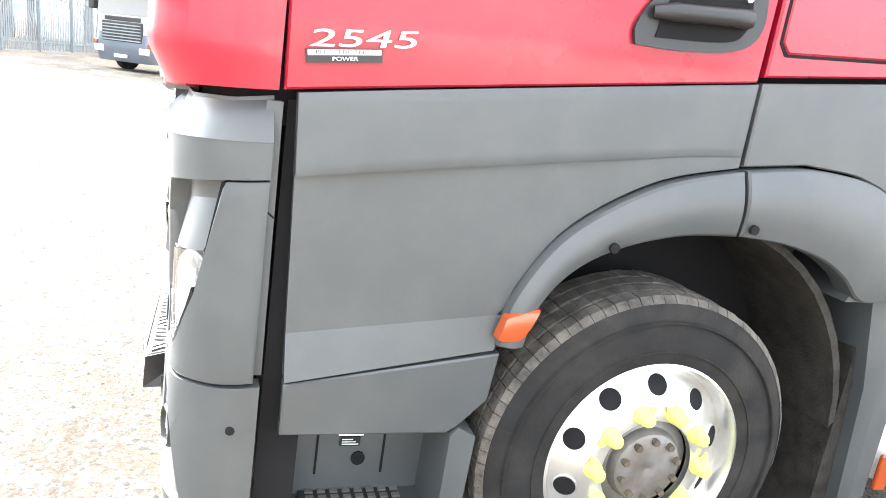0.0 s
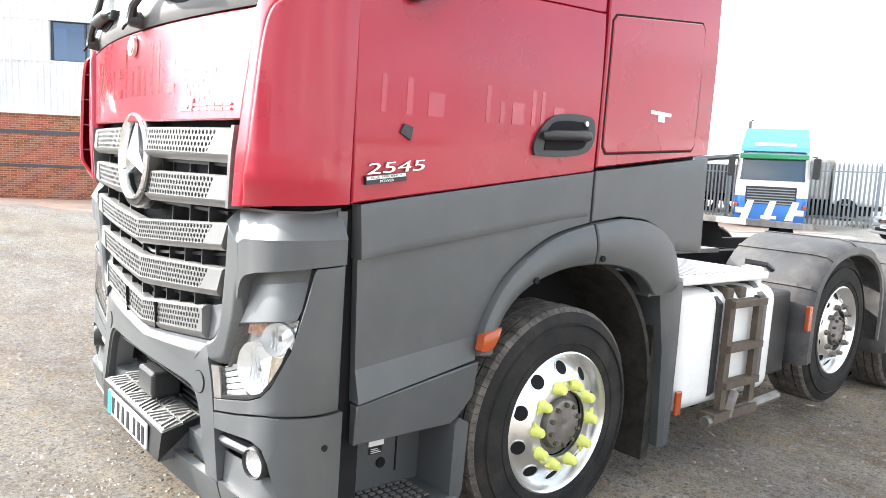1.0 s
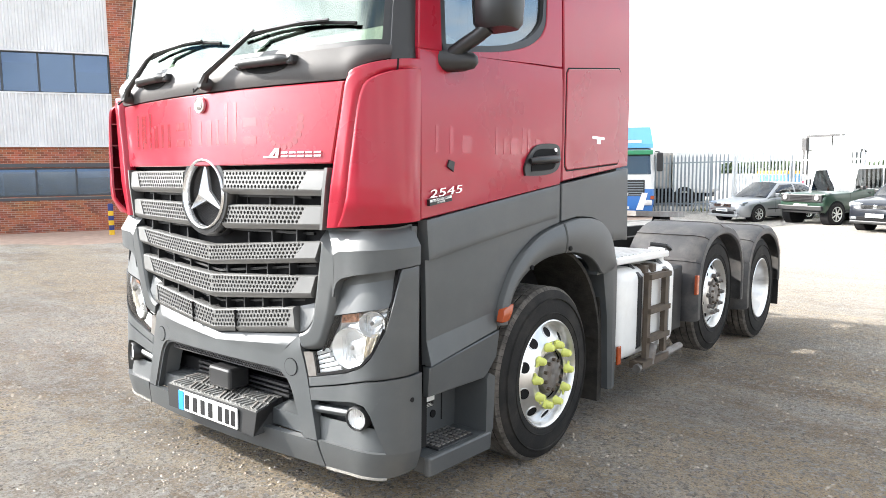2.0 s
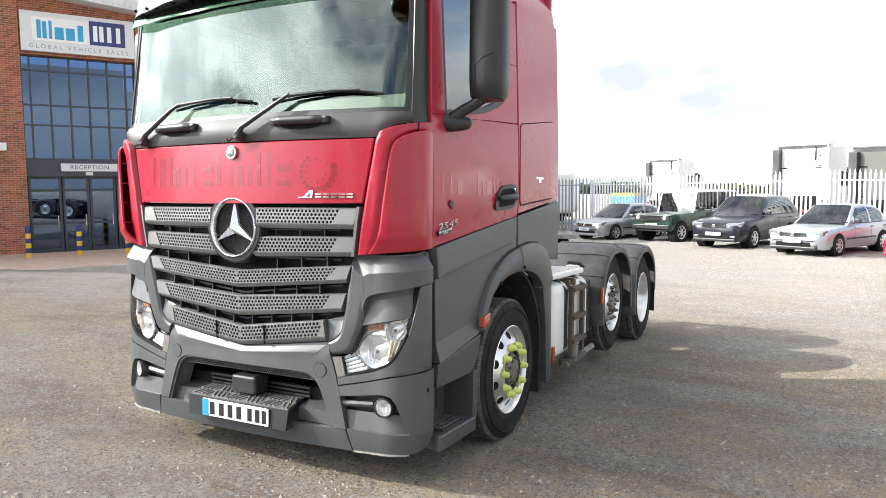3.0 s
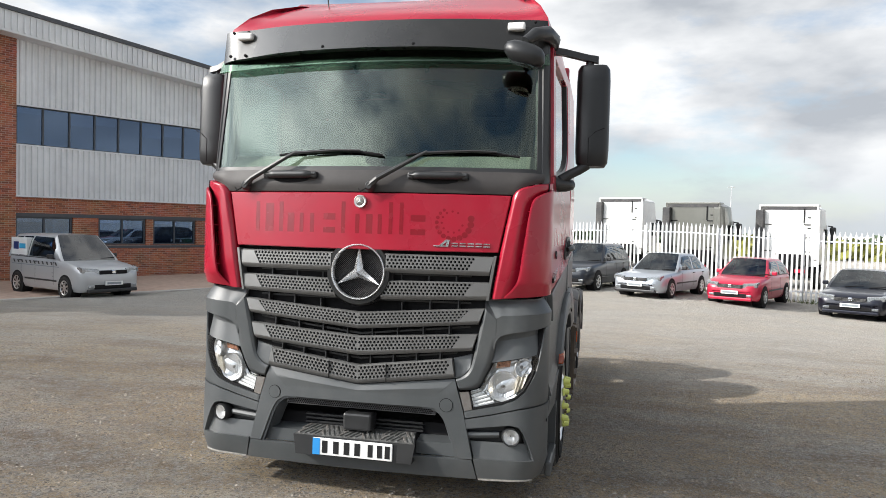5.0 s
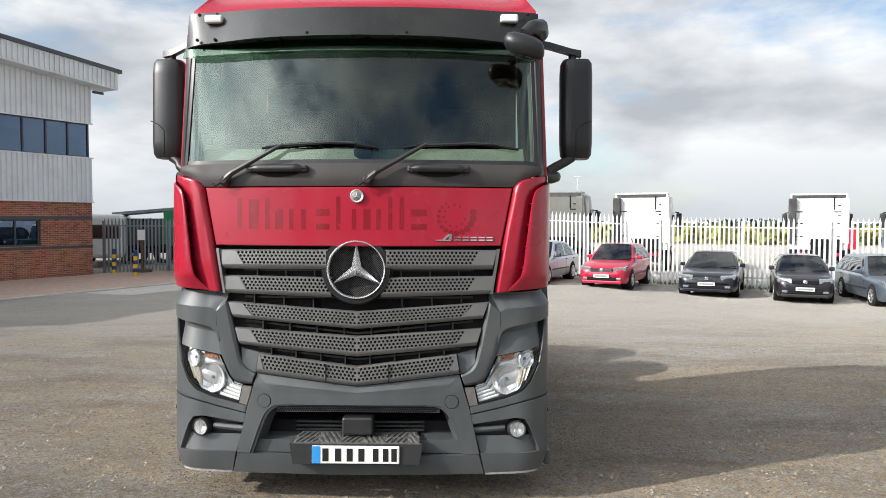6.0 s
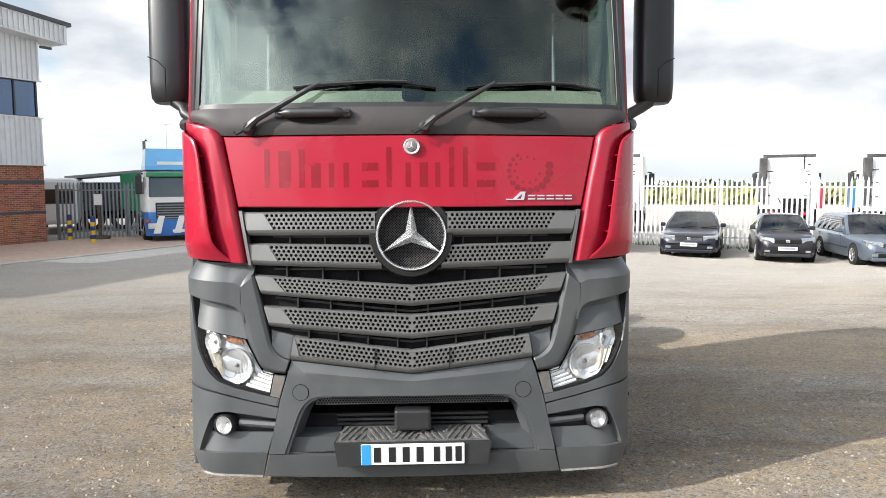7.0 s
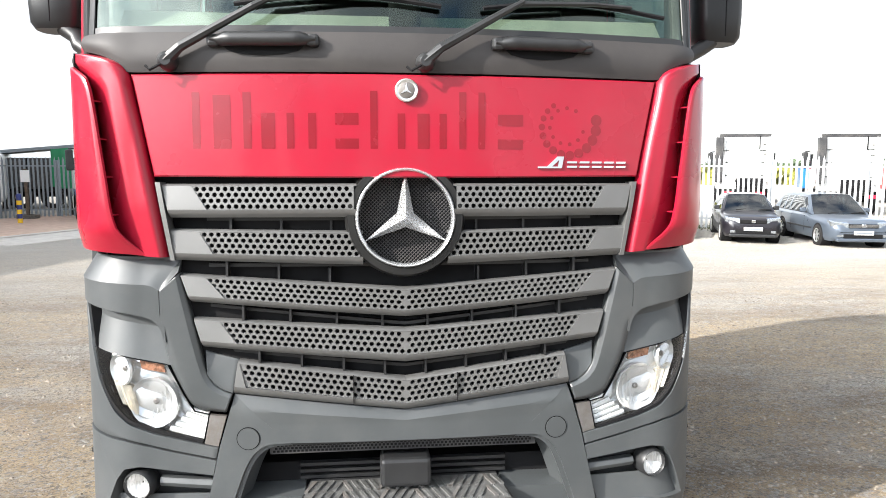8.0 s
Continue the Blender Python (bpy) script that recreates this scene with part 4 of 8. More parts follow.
for sd in (1, -1):
    panel("screen_border", [(1.115, 2.105), (1.17, 2.105)], [(1.125, 2.93), (1.17, 2.93)], "black", TRUCK, off=-0.007, thick=0.004, side=sd, nu=3, nv=6)
    panel("a_pillar", [(1.158, 2.035), (1.33, 2.05)], [(1.165, 3.0), (1.33, 3.02)], "black", TRUCK, off=0.0, thick=0.06, side=sd, nu=8, nv=6, rim=0.006, label="black windscreen pillar")

# --- roof ---
bm = bm_new()
def roof_ring(z, inset, front, rear=2.33):
    pts = []
    for p in cab_outline(3.0, -inset, rear=rear):
        k = 1 - min(1, max(0, (p.y - 0.3) / 0.6))
        pts.append(Vector((p.x, p.y + front * k, z)))
    return pts
loft(bm, [roof_ring(2.99, 0.0, 0.0), roof_ring(3.12, 0.02, 0.05), roof_ring(3.24, 0.08, 0.17), roof_ring(3.36, 0.16, 0.36), roof_ring(3.46, 0.28, 0.6), roof_ring(3.52, 0.45, 0.85)])
part("roof", bm, M["red"], TRUCK, "domed red cab roof", smooth=50)
bm = bm_new()
tube(bm, [(-0.62, 0.9, 3.4), (-0.66, 0.8, 4.1)], 0.006, 6)
part("aerial", bm, M["black"], TRUCK)

# --- sun visor ---
visor = panel("sun_visor", [(-1.19, 2.845), (-1.0, 2.862), (-0.5, 2.878), (0.0, 2.882), (0.5, 2.878), (1.0, 2.862), (1.19, 2.845)], [(-1.19, 3.075), (1.19, 3.075)], "smoked", TRUCK, off=0.02, thick=0.012, nu=44, nv=8,
              label="smoked black sun visor with two marker lamps", offs=lambda u, v: (0.085 - 0.045 * v) * min(1, 4.5 * min(u, 1 - u)) ** 0.7)
for x in (-0.92, 0.92):
    p = surf(x, 3.03, 0.065)
    lamp = part("marker_lamp", boxed(x - 0.055, x + 0.055, p.y - 0.03, p.y + 0.02, 2.995, 3.045, bevel=0.012), M["white"], visor, "white roof marker lamp")
for x in (-1.03, -0.93, -0.32, 0.30, 0.93, 1.05):
    for z in ((2.90,) if abs(x) < 0.9 else (2.885, 3.05)):
        p = surf(x, z, 0.092 if abs(x) < 0.9 else 0.07)
        bm = bm_new()
        spun(bm, [(0, 0.010), (0.012, 0.010), (0.016, 0.005)], (p.x, p.y + 0.0, z), "y", 10, -1)
        part("bolt", bm, M["void"], visor)

# --- red bonnet panel and corner deflectors ---
hood = panel("bonnet_panel", [(-0.866, 1.605), (-0.3, 1.60), (0.3, 1.60), (0.866, 1.605)], [(-0.934, 1.955), (0.934, 1.955)], "red", TRUCK, off=0.010, thick=0.03, nu=36, nv=6, rim=0.005, label="red bonnet panel with faded lettering")
for sd in (1, -1):
    # corner panel: rolled edge along the bonnet, sweeping up and across to the pillar foot, sinking into the slot behind the deflector
    edge = curved([(0.832, 1.322), (0.850, 1.45), (0.892, 1.697), (0.931, 1.90), (0.946, 1.964), (0.985, 1.999), (1.062, 2.022), (1.185, 2.042), (1.324, 2.058)], 6)
    sunk = curved([(0.985, 1.332), (1.045, 1.45), (1.085, 1.70), (1.115, 1.86), (1.15, 1.935), (1.22, 1.965), (1.324, 1.98)], 6)
    d = fan("corner_panel", edge, sunk, sd, lambda u, v, q, z: 0.022 + min(1, max(0, (1.30 - q) / 0.15)) * (0.012 - 0.07 * max(0, u - 0.42)) - 0.034 * max(0, 1 - u / (0.16 if z < 1.98 else 0.06)) ** 2, "red corner panel beside the bonnet")
    panel("deflector_slot", [(0.93, 1.345), (1.06, 1.36)], [(1.06, 1.94), (1.16, 1.96)], "red", TRUCK, off=-0.052, thick=0.03, side=sd, nu=4, nv=8)
    # deflector: a blade standing off the corner, open to the front
    lip = curved([(0.90, 1.330), (0.978, 1.425), (1.007, 1.625), (1.033, 1.833), (1.052, 1.918), (1.082, 1.953), (1.15, 1.982), (1.23, 2.0), (1.324, 2.012)], 6)
    bl = fan("air_deflector", lip, [(1.324, 1.360), (1.324, 1.995)], sd, lambda u, v, q, z: 0.024 + 0.052 * min(1, max(0, (1.324 - q) / 0.29)) * min(1, max(0.15, (z - 1.32) / 0.10)) - 0.004 * max(0, 1 - u / 0.03), "red corner air deflector", thick=0.012)
    panel("deflector_cut", [(1.187, 1.990), (1.193, 1.990)], [(1.187, 2.040), (1.193, 2.040)], "void", d, off=0.036, thick=0.03, side=sd, nu=1, nv=2)
    for z in (1.47, 1.60, 1.73, 1.86):
        s0 = 0.995 + (z - 1.45) * 0.12
        panel("slot_fin", [(s0, z), (s0 + 0.055, z + 0.004)], [(s0, z + 0.005), (s0 + 0.055, z + 0.009)], "red", bl, off=0.06, thick=0.07, side=sd, nu=3, nv=1)

# faded company lettering, left as plain bars, and its ring of dots
def on_front(bm, x0, x1, z0, z1, off=0.0108, skew=0.0, n=3):
    g = [[surf(x0 + (x1 - x0) * i / n + skew * (z - z0), z, off) for i in range(n + 1)] for z in (z0, z1)]
    h = [[surf(x0 + (x1 - x0) * i / n + skew * (z - z0), z, off - 0.02) for i in range(n + 1)] for z in (z0, z1)]
    sheet(bm, g, h)


zb, zm, zt = 1.70, 1.822, 1.893
for x0, x1, z0, z1 in ((-0.727, -0.70, zb, zt), (-0.655, -0.595, zb, zt - 0.01), (-0.553, -0.525, zb, zt), (-0.492, -0.445, zb, zm), (-0.405, -0.38, zb, zm), (-0.332, -0.305, zb, zm),
                       (-0.24, -0.16, zb, zb + 0.035), (-0.24, -0.16, zm - 0.04, zm), (-0.12, -0.095, zb, zt + 0.005), (-0.026, 0.0, zb, zm), (0.043, 0.085, zb, zm), (0.12, 0.145, zb, zm),
                       (0.19, 0.214, zb, zt + 0.005), (0.258, 0.282, zb, zt + 0.005), (0.328, 0.42, zb, zb + 0.035), (0.328, 0.42, zm - 0.04, zm)):
    bm = bm_new()
    on_front(bm, x0, x1, z0, z1)
    part("faded_bar", bm, M["ghost"], hood, "darker red bar where lettering was removed")
for i in range(24):
    outer = i < 14
    a = (-0.2 + i * 0.33) if outer else (0.3 + (i - 14) * 0.55)
    R = 0.115 - 0.002 * i if outer else 0.065
    r = (0.021 - 0.0009 * i) if outer else 0.007
    cx, cz = 0.585 + R * math.cos(-a), 1.785 + R * math.sin(-a)
    bm = bm_new()
    g = [surf(cx + r * math.cos(t), cz + r * math.sin(t), 0.0108) for t in (2 * math.pi * k / 14 for k in range(14))]
    h = [surf(cx + r * math.cos(t), cz + r * math.sin(t), -0.005) for t in (2 * math.pi * k / 14 for k in range(14))]
    loft(bm, [h, g])
    part("faded_dot", bm, M["ghost"], hood)
# chrome model script as plain slanted bars
for x0, x1, z0, z1, sk in ((0.475, 0.565, 1.634, 1.640, 0.0), (0.505, 0.525, 1.636, 1.676, 1.1), (0.550, 0.566, 1.636, 1.676, 0.2)) + tuple((0.585 + k * 0.048, 0.623 + k * 0.048, z, z + 0.007, 0.3) for k in range(5) for z in (1.636, 1.652)):
    bm = bm_new()
    on_front(bm, x0, x1, z0, z1, 0.017, sk)
    part("chrome_stroke", bm, M["chrome"], hood)
# round lock badge above
bm = bm_new()
spun(bm, [(0, 0.040), (0.012, 0.040), (0.016, 0.036), (0.013, 0.030)], (0.005, -0.048, 1.9), "y", 24, -1)
badge = part("round_badge", bm, M["alu"], hood, "round silver badge", smooth=40)
bm = bm_new()
spun(bm, [(0.012, 0.030), (0.0145, 0.027), (0.0145, 0.0)], (0.005, -0.048, 1.9), "y", 24, -1)
part("badge_face", bm, M["steel"], badge, smooth=40)
bm = bm_new()
for k in range(3):
    t = math.pi / 2 + k * 2 * math.pi / 3
    d, e = Vector((math.cos(t), 0, math.sin(t))), Vector((-math.sin(t), 0, math.cos(t)))
    o = Vector((0.005, -0.0628, 1.9))
    loft(bm, [[o + e * 0.006, o - e * 0.006, o + d * 0.026], [o + e * 0.004 + Vector((0, -0.003, 0)), o - e * 0.004 + Vector((0, -0.003, 0)), o + d * 0.025 + Vector((0, -0.001, 0))]])
part("badge_spokes", bm, M["star"], badge)

# --- big round emblem with its three-pointed star ---
em = part("emblem_ring", bm_new(), M["smoked"], TRUCK, "black and chrome ring with a three-pointed star")
bm = bm_new()
EC = (0.0, 0.035, 1.459)
spun(bm, [(0.0, 0.212), (0.055, 0.212), (0.075, 0.202), (0.075, 0.180), (0.05, 0.17), (0.0, 0.17)], EC, "y", 48, -1, ring=True)
bm.transform(BODY["scale"])
bmesh.ops.recalc_face_normals(bm, faces=bm.faces)
bm.to_mesh(em.data)
bm.free()
em.data.shade_smooth()
em.data.set_sharp_from_angle(angle=radians(40))
bm = bm_new()
spun(bm, [(0.05, 0.176), (0.083, 0.176), (0.088, 0.171), (0.083, 0.165), (0.05, 0.163)], EC, "y", 48, -1, ring=True)
part("chrome_ring", bm, M["star"], em, smooth=50)
bm = bm_new()
spun(bm, [(0.0, 0.17), (0.02, 0.17), (0.026, 0.0)], EC, "y", 40, -1)
part("mesh_backing", bm, M["void"], em, smooth=40)
bm = bm_new()
for i in range(-17, 18):  # fine woven wire behind the star
    c = i * 0.0095
    h = math.sqrt(max(0, 0.165 ** 2 - c * c))
    for dx, dz in ((1, 1), (1, -1)):
        mx, mz = c / math.sqrt(2), -c / math.sqrt(2) * dz * dx
        a = Vector((EC[0] + mx - dx * h / math.sqrt(2), EC[1] - 0.028, EC[2] + mz - dz * h / math.sqrt(2)))
        b = Vector((EC[0] + mx + dx * h / math.sqrt(2), EC[1] - 0.028, EC[2] + mz + dz * h / math.sqrt(2)))
        if h > 0.01:
            tube(bm, [a, b], 0.0015, 4)
part("wire_mesh", bm, M["guard"], em, "fine grey wire mesh")
bm = bm_new()
star = []
for k in range(6):
    a = math.pi / 2 + k * math.pi / 3
    r = 0.168 if k % 2 == 0 else 0.034
    star.append((EC[0] + r * math.cos(a), EC[2] + r * math.sin(a)))
tip = bm.verts.new((EC[0], EC[1] - 0.105, EC[2]))
rim_v = [bm.verts.new((p[0], EC[1] - 0.062 , p[1])) for p in star]
low = [bm.verts.new((p[0], EC[1] - 0.045, p[1])) for p in star]
for i in range(6):
    j = (i + 1) % 6
    bm.faces.new((rim_v[i], rim_v[j], tip))
    bm.faces.new((low[i], low[j], rim_v[j], rim_v[i]))
bm.faces.new(low[::-1])
part("star", bm, M["star"], em, "faceted chrome star")

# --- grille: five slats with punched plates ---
# near-black slab painting in the shaded depth behind the slats
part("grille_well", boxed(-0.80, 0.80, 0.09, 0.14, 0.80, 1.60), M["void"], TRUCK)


def slat(ends, mid, hole_x, cut=0.0, label="grey grille slat with a punched plate", rows=4, side=0):
    """ends: (x at top, z top, x at bottom, z bottom) at the outer end; mid: (z top, z bottom) at the middle."""
    xt, zt, xb, zb = ends
    out = []
    for sd in (1, -1):
        x0 = cut
        def edge(x, top):
            k = x / (xt if top else xb)
            return (mid[0] + (zt - mid[0]) * k) if top else (mid[1] + (zb - mid[1]) * k)
        B = [(x0 + (xb - x0) * i / 16, edge(x0 + (xb - x0) * i / 16, False)) for i in range(17)]
        T = [(x0 + (xt - x0) * i / 16, edge(x0 + (xt - x0) * i / 16, True)) for i in range(17)]
        h = mid[0] - mid[1]
        # solid frame: lower lip, upper lip, outer blade
        def at(u, v, lo=B, hi=T):
            b, t = poly(lo, u), poly(hi, u)
            return b[0] + (t[0] - b[0]) * v, b[1] + (t[1] - b[1]) * v
        uh = (hole_x - x0) / (xt - x0)
        lipB, lipT = 0.24, 0.93
        low = panel("slat", [at(i / 16, 0) for i in range(17)], [at(i / 16, lipB) for i in range(17)], "slat", TRUCK, off=0.022, thick=0.05, side=sd, nu=24, nv=3, label=label,
                    offs=lambda u, v: -0.022 * (1 - v) ** 2)
        panel("upper_lip", [at(i / 16, lipT) for i in range(17)], [at(i / 16, 1) for i in range(17)], "slat", low, off=0.012, thick=0.05, side=sd, nu=24, nv=2, offs=lambda u, v: -0.02 * v * v)
        panel("slat_end", [at(uh - 0.02 + (1.02 - uh) * i / 4, lipB) for i in range(5)], [at(uh + 0.035 + (0.965 - uh) * i / 4, lipT) for i in range(5)], "slat", low, off=0.021, thick=0.05, side=sd, nu=8, nv=4, offs=lambda u, v: -0.008 * v)
        # punched plate
        bm = bm_new()
        c = 0.0245
        xs0, xs1 = x0 + (0.0 if cut == 0 else 0.01), hole_x
        nx = int((xs1 - xs0) / c)
        for r in range(rows):
            def flat(xa, xb):
                q = []
                for x, dr in ((xa, -0.5), (xb, -0.5), (xb, 0.5), (xa, 0.5)):
                    u = min(1, max(0, (x - x0) / (xt - x0)))
                    v = lipB + (lipT - lipB) * (r + 0.5 + dr) / rows
                    z_b, z_t = poly(B, u)[1], poly(T, u)[1]
                    q.append(bm.verts.new(surf(x, z_b + (z_t - z_b) * v, 0.016 - 0.006 * v, sd)))
                bm.faces.new(q)
            first = xs0 + (0.5 if r % 2 else 0.0) * c
            if r % 2:
                flat(xs0, first)
            last = first
            for i in range(nx + 1):
                xc = first + (i + 0.5) * c
                if xc + c / 2 > xs1 + 0.008 * r:
                    continue
                last = xc + c / 2
                def pt(dx, dr):
                    x = xc + dx
                    u = (x - x0) / (xt - x0)
                    v = lipB + (lipT - lipB) * (r + 0.5 + dr) / rows
                    bb, tt = poly(B, min(1, max(0, u))), poly(T, min(1, max(0, u)))
                    return surf(x, bb[1] + (tt[1] - bb[1]) * v, 0.016 - 0.006 * v, sd)
                o = [(-0.5, -0.5), (0, -0.5), (0.5, -0.5), (0.5, 0), (0.5, 0.5), (0, 0.5), (-0.5, 0.5), (-0.5, 0)]
                hexa = [(-0.245, -0.29), (0, -0.41), (0.245, -0.29), (0.345, 0), (0.245, 0.29), (0, 0.41), (-0.245, 0.29), (-0.345, 0)]
                vo = [bm.verts.new(pt(a * c, b)) for a, b in o]
                vi = [bm.verts.new(pt(a * c, b)) for a, b in hexa]
                vd = [bm.verts.new(v.co + Vector((0, 0.02, 0))) for v in vi]
                for k in range(8):
                    m = (k + 1) % 8
                    bm.faces.new((vo[k], vo[m], vi[m], vi[k]))
                    bm.faces.new((vi[k], vi[m], vd[m], vd[k]))
            flat(last, xs1 + 0.03)
        part("punched_plate", bm, M["slat"], low)
        # near-black sheet painting in the shade behind the punched holes
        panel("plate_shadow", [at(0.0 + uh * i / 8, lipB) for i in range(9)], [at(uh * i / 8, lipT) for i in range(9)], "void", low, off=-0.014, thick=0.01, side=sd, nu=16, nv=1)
        out.append(low)
    return out


slat((0.842, 1.580, 0.815, 1.462), (1.580, 1.462), 0.715, cut=0.17)
slat((0.822, 1.422, 0.803, 1.312), (1.410, 1.288), 0.695, cut=0.15)
slat((0.792, 1.262, 0.757, 1.162), (1.206, 1.100), 0.675)
slat((0.752, 1.102, 0.720, 0.996), (1.054, 0.930), 0.635)
slat((0.600, 0.944, 0.620, 0.822), (0.868, 0.748), 0.572)
for sd in (1, -1):
    panel("slat_joint", [(0.188, 0.775), (0.191, 0.775)], [(0.188, 0.885), (0.191, 0.885)], "void", TRUCK, off=0.024, thick=0.02, side=sd, nu=1, nv=2)
for z, w in ((1.45, 0.7), (1.287, 0.72), (1.14, 0.66), (0.985, 0.6)):
    for i in range(8):
        x = -w + 2 * w * (i + 0.5) / 8
        if abs(x) > 0.2 or z < 1.2:
            zz = z - (0.08 * (1 - abs(x) / w) if z < 1.3 else 0)
            part("grille_rib", boxed(x - 0.004, x + 0.004, 0.035, 0.10, zz - 0.04, zz + 0.04), M["black"], TRUCK)
for z, dz in ((1.449, 0), (1.282, 0.0), (1.135, 0.075), (0.975, 0.075)):
    panel("grille_bar", [(-0.7, z), (0, z - dz), (0.7, z)], [(-0.7, z + 0.012), (0, z + 0.012 - dz), (0.7, z + 0.012)], "black", TRUCK, off=-0.045, thick=0.03, nu=20, nv=1)
bm = bm_new()
spun(bm, [(0, 0.215), (0.05, 0.215), (0.06, 0.20), (0.06, 0.175), (0.03, 0.17)], (0, 0.06, 1.46), "y", 40, -1, caps=False)
part("emblem_housing", bm, M["black"], TRUCK, smooth=40)

# --- lower front: bumper and lamp surrounds ---
INTAKE = curved([(0.43, 0.632), (0.50, 0.626), (0.548, 0.598), (0.583, 0.545), (0.618, 0.452), (0.660, 0.33)], 5)
chin = panel("bumper_chin", [(-0.43, 0.632), (0.43, 0.632)], [(-0.618, 0.815), (0, 0.742), (0.618, 0.815)], "grey", TRUCK, off=0.0, thick=0.03, nu=40, nv=16, label="grey plastic bumper below the grille",
             offs=lambda u, v: 0.012 - 0.022 * max(0, (v - 0.7) / 0.3), smooth=20)
SEAM = [(0.618, 0.815), (0.643, 0.732), (0.676, 0.622), (0.742, 0.33)]
for sd in (1, -1):
    panel("bumper_cheek", INTAKE, SEAM, "grey", chin, off=0.012, thick=0.05, side=sd, nu=30, nv=4, offs=lambda u, v: -0.022 * max(0, (0.12 - u) / 0.12) * max(0, (v - 0.7) / 0.3))
    p = surf(sd * 0.572, 0.652, 0.012)
    for name, r, d, mat in (("tow_cap_gap", 0.043, 0.0015, "void"), ("tow_cap", 0.0395, 0.004, "grey")):
        bm = bm_new()
        spun(bm, [(-0.01, r), (d, r)], (0, 0, 0), "y", 28, -1)
        bmesh.ops.transform(bm, matrix=Matrix.Translation(p) @ pose(0, 0, 0, 0, 0, sd * 5), verts=bm.verts)
        part(name, bm, M[mat], chin, "round towing-eye cover" if mat == "grey" else "")
    panel("grille_frame", [(0.803, 1.312), (0.843, 1.586)], [(0.818, 1.312), (0.860, 1.586)], "slat", TRUCK, off=0.026, thick=0.08, side=sd, nu=6, nv=2)
    panel("scuffed_edge", [(0.78, 0.199), (1.14, 0.209)], [(0.78, 0.209), (1.14, 0.219)], "scuff", TRUCK, off=-0.012, thick=0.03, side=sd, nu=14, nv=1, grow=0.018)
    # flat rim from the shoulder down round the grille, bevelled towards the lamp
    rim_o = curved([(0.868, 1.20), (0.867, 1.10), (0.860, 1.02), (0.846, 0.93), (0.802, 0.825), (0.768, 0.770), (0.716, 0.752), (0.652, 0.745)], 4)
    rim_i = curved([(0.795, 1.265), (0.772, 1.16), (0.748, 1.05), (0.726, 0.935), (0.712, 0.890), (0.690, 0.855), (0.66, 0.832), (0.626, 0.818)], 4)
    panel("grille_rim", rim_o, rim_i, "grey", TRUCK, off=0.016, thick=0.07, side=sd, nu=36, nv=12, rim=0.003, grow=0.016, label="grey rim sweeping round the grille", smooth=22,
          offs=lambda u, v: -0.022 * max(0, 1 - v / 0.2) * min(1, max(0, u - 0.22) * 5) - 0.012 * max(0, (v - 0.82) / 0.18))
    panel("slat_corner", [(0.624, 0.822), (0.66, 0.834), (0.69, 0.857), (0.714, 0.892)], [(0.604, 0.942), (0.64, 0.952), (0.68, 0.962), (0.722, 0.975)], "grey", TRUCK, off=0.004, thick=0.05, side=sd, nu=10, nv=6, rim=0.002, offs=lambda u, v: -0.03 * v, label="grey filler beside the lowest slat")
    # shoulder above the headlamp: an upright band, a crease, a face sloping back
    CREASE = [(0.868, 1.205), (0.90, 1.222), (1.05, 1.232), (1.322, 1.250)]
    sh = panel("bumper_shoulder", [(0.868, 1.10), (0.90, 1.108), (1.21, 1.158), (1.322, 1.170)], CREASE, "grey", TRUCK, off=0.016, thick=0.06, side=sd, nu=28, nv=4, grow=0.016, label="creased grey bumper shoulder")
    panel("shoulder_top", CREASE, [(0.792, 1.318), (1.0, 1.322), (1.2, 1.330), (1.318, 1.345)], "grey", sh, off=0.014, thick=0.05, side=sd, nu=28, nv=8, grow=0.02, offs=lambda u, v: -0.055 * v)
    panel("shoulder_inner", [(0.865, 1.20), (0.838, 1.225), (0.797, 1.268)], [(0.868, 1.207), (0.83, 1.265), (0.792, 1.318)], "grey", sh, off=0.0145, thick=0.05, side=sd, nu=8, nv=4, grow=0.019, offs=lambda u, v: -0.055 * u * v)
    panel("shoulder_fillet", curved([(0.858, 1.015), (0.865, 1.05), (0.882, 1.083), (0.912, 1.103), (0.97, 1.118)], 3), curved([(0.850, 1.015), (0.855, 1.08), (0.862, 1.112), (0.90, 1.116), (0.97, 1.124)], 3), "grey", sh, off=0.0155, thick=0.06, side=sd, nu=14, nv=2, grow=0.016)
    panel("lamp_recess", [(0.82, 0.92), (0.86, 0.932), (1.0, 0.96), (1.145, 0.985)], [(0.835, 1.11), (0.90, 1.13), (1.21, 1.17), (1.24, 1.172)], "grey", TRUCK, off=-0.004, thick=0.03, side=sd, nu=14, nv=5, grow=0.018, offs=lambda u, v: -0.045 * v, label="recessed grey panel over the headlamp")
    panel("lamp_gap", [(1.138, 0.93), (1.156, 0.93)], [(1.198, 1.150), (1.224, 1.150)], "void", TRUCK, off=0.006, thick=0.05, side=sd, nu=2, nv=6, grow=0.012)
    # side cover that runs under the lamp and up beside it
    LINE = [(0.690, 0.577), (0.85, 0.612), (1.02, 0.655), (1.15, 0.674), (1.322, 0.692)]
    panel("lamp_side_cover", LINE, [(0.682, 0.618), (0.736, 0.630), (0.91, 0.672), (1.0, 0.708), (1.055, 0.758), (1.13, 0.885), (1.175, 1.03), (1.21, 1.152), (1.322, 1.164)], "grey", TRUCK, off=0.012, thick=0.035, side=sd, nu=44, nv=10, rim=0.003, grow=0.016, label="grey cover under and beside the headlamp")
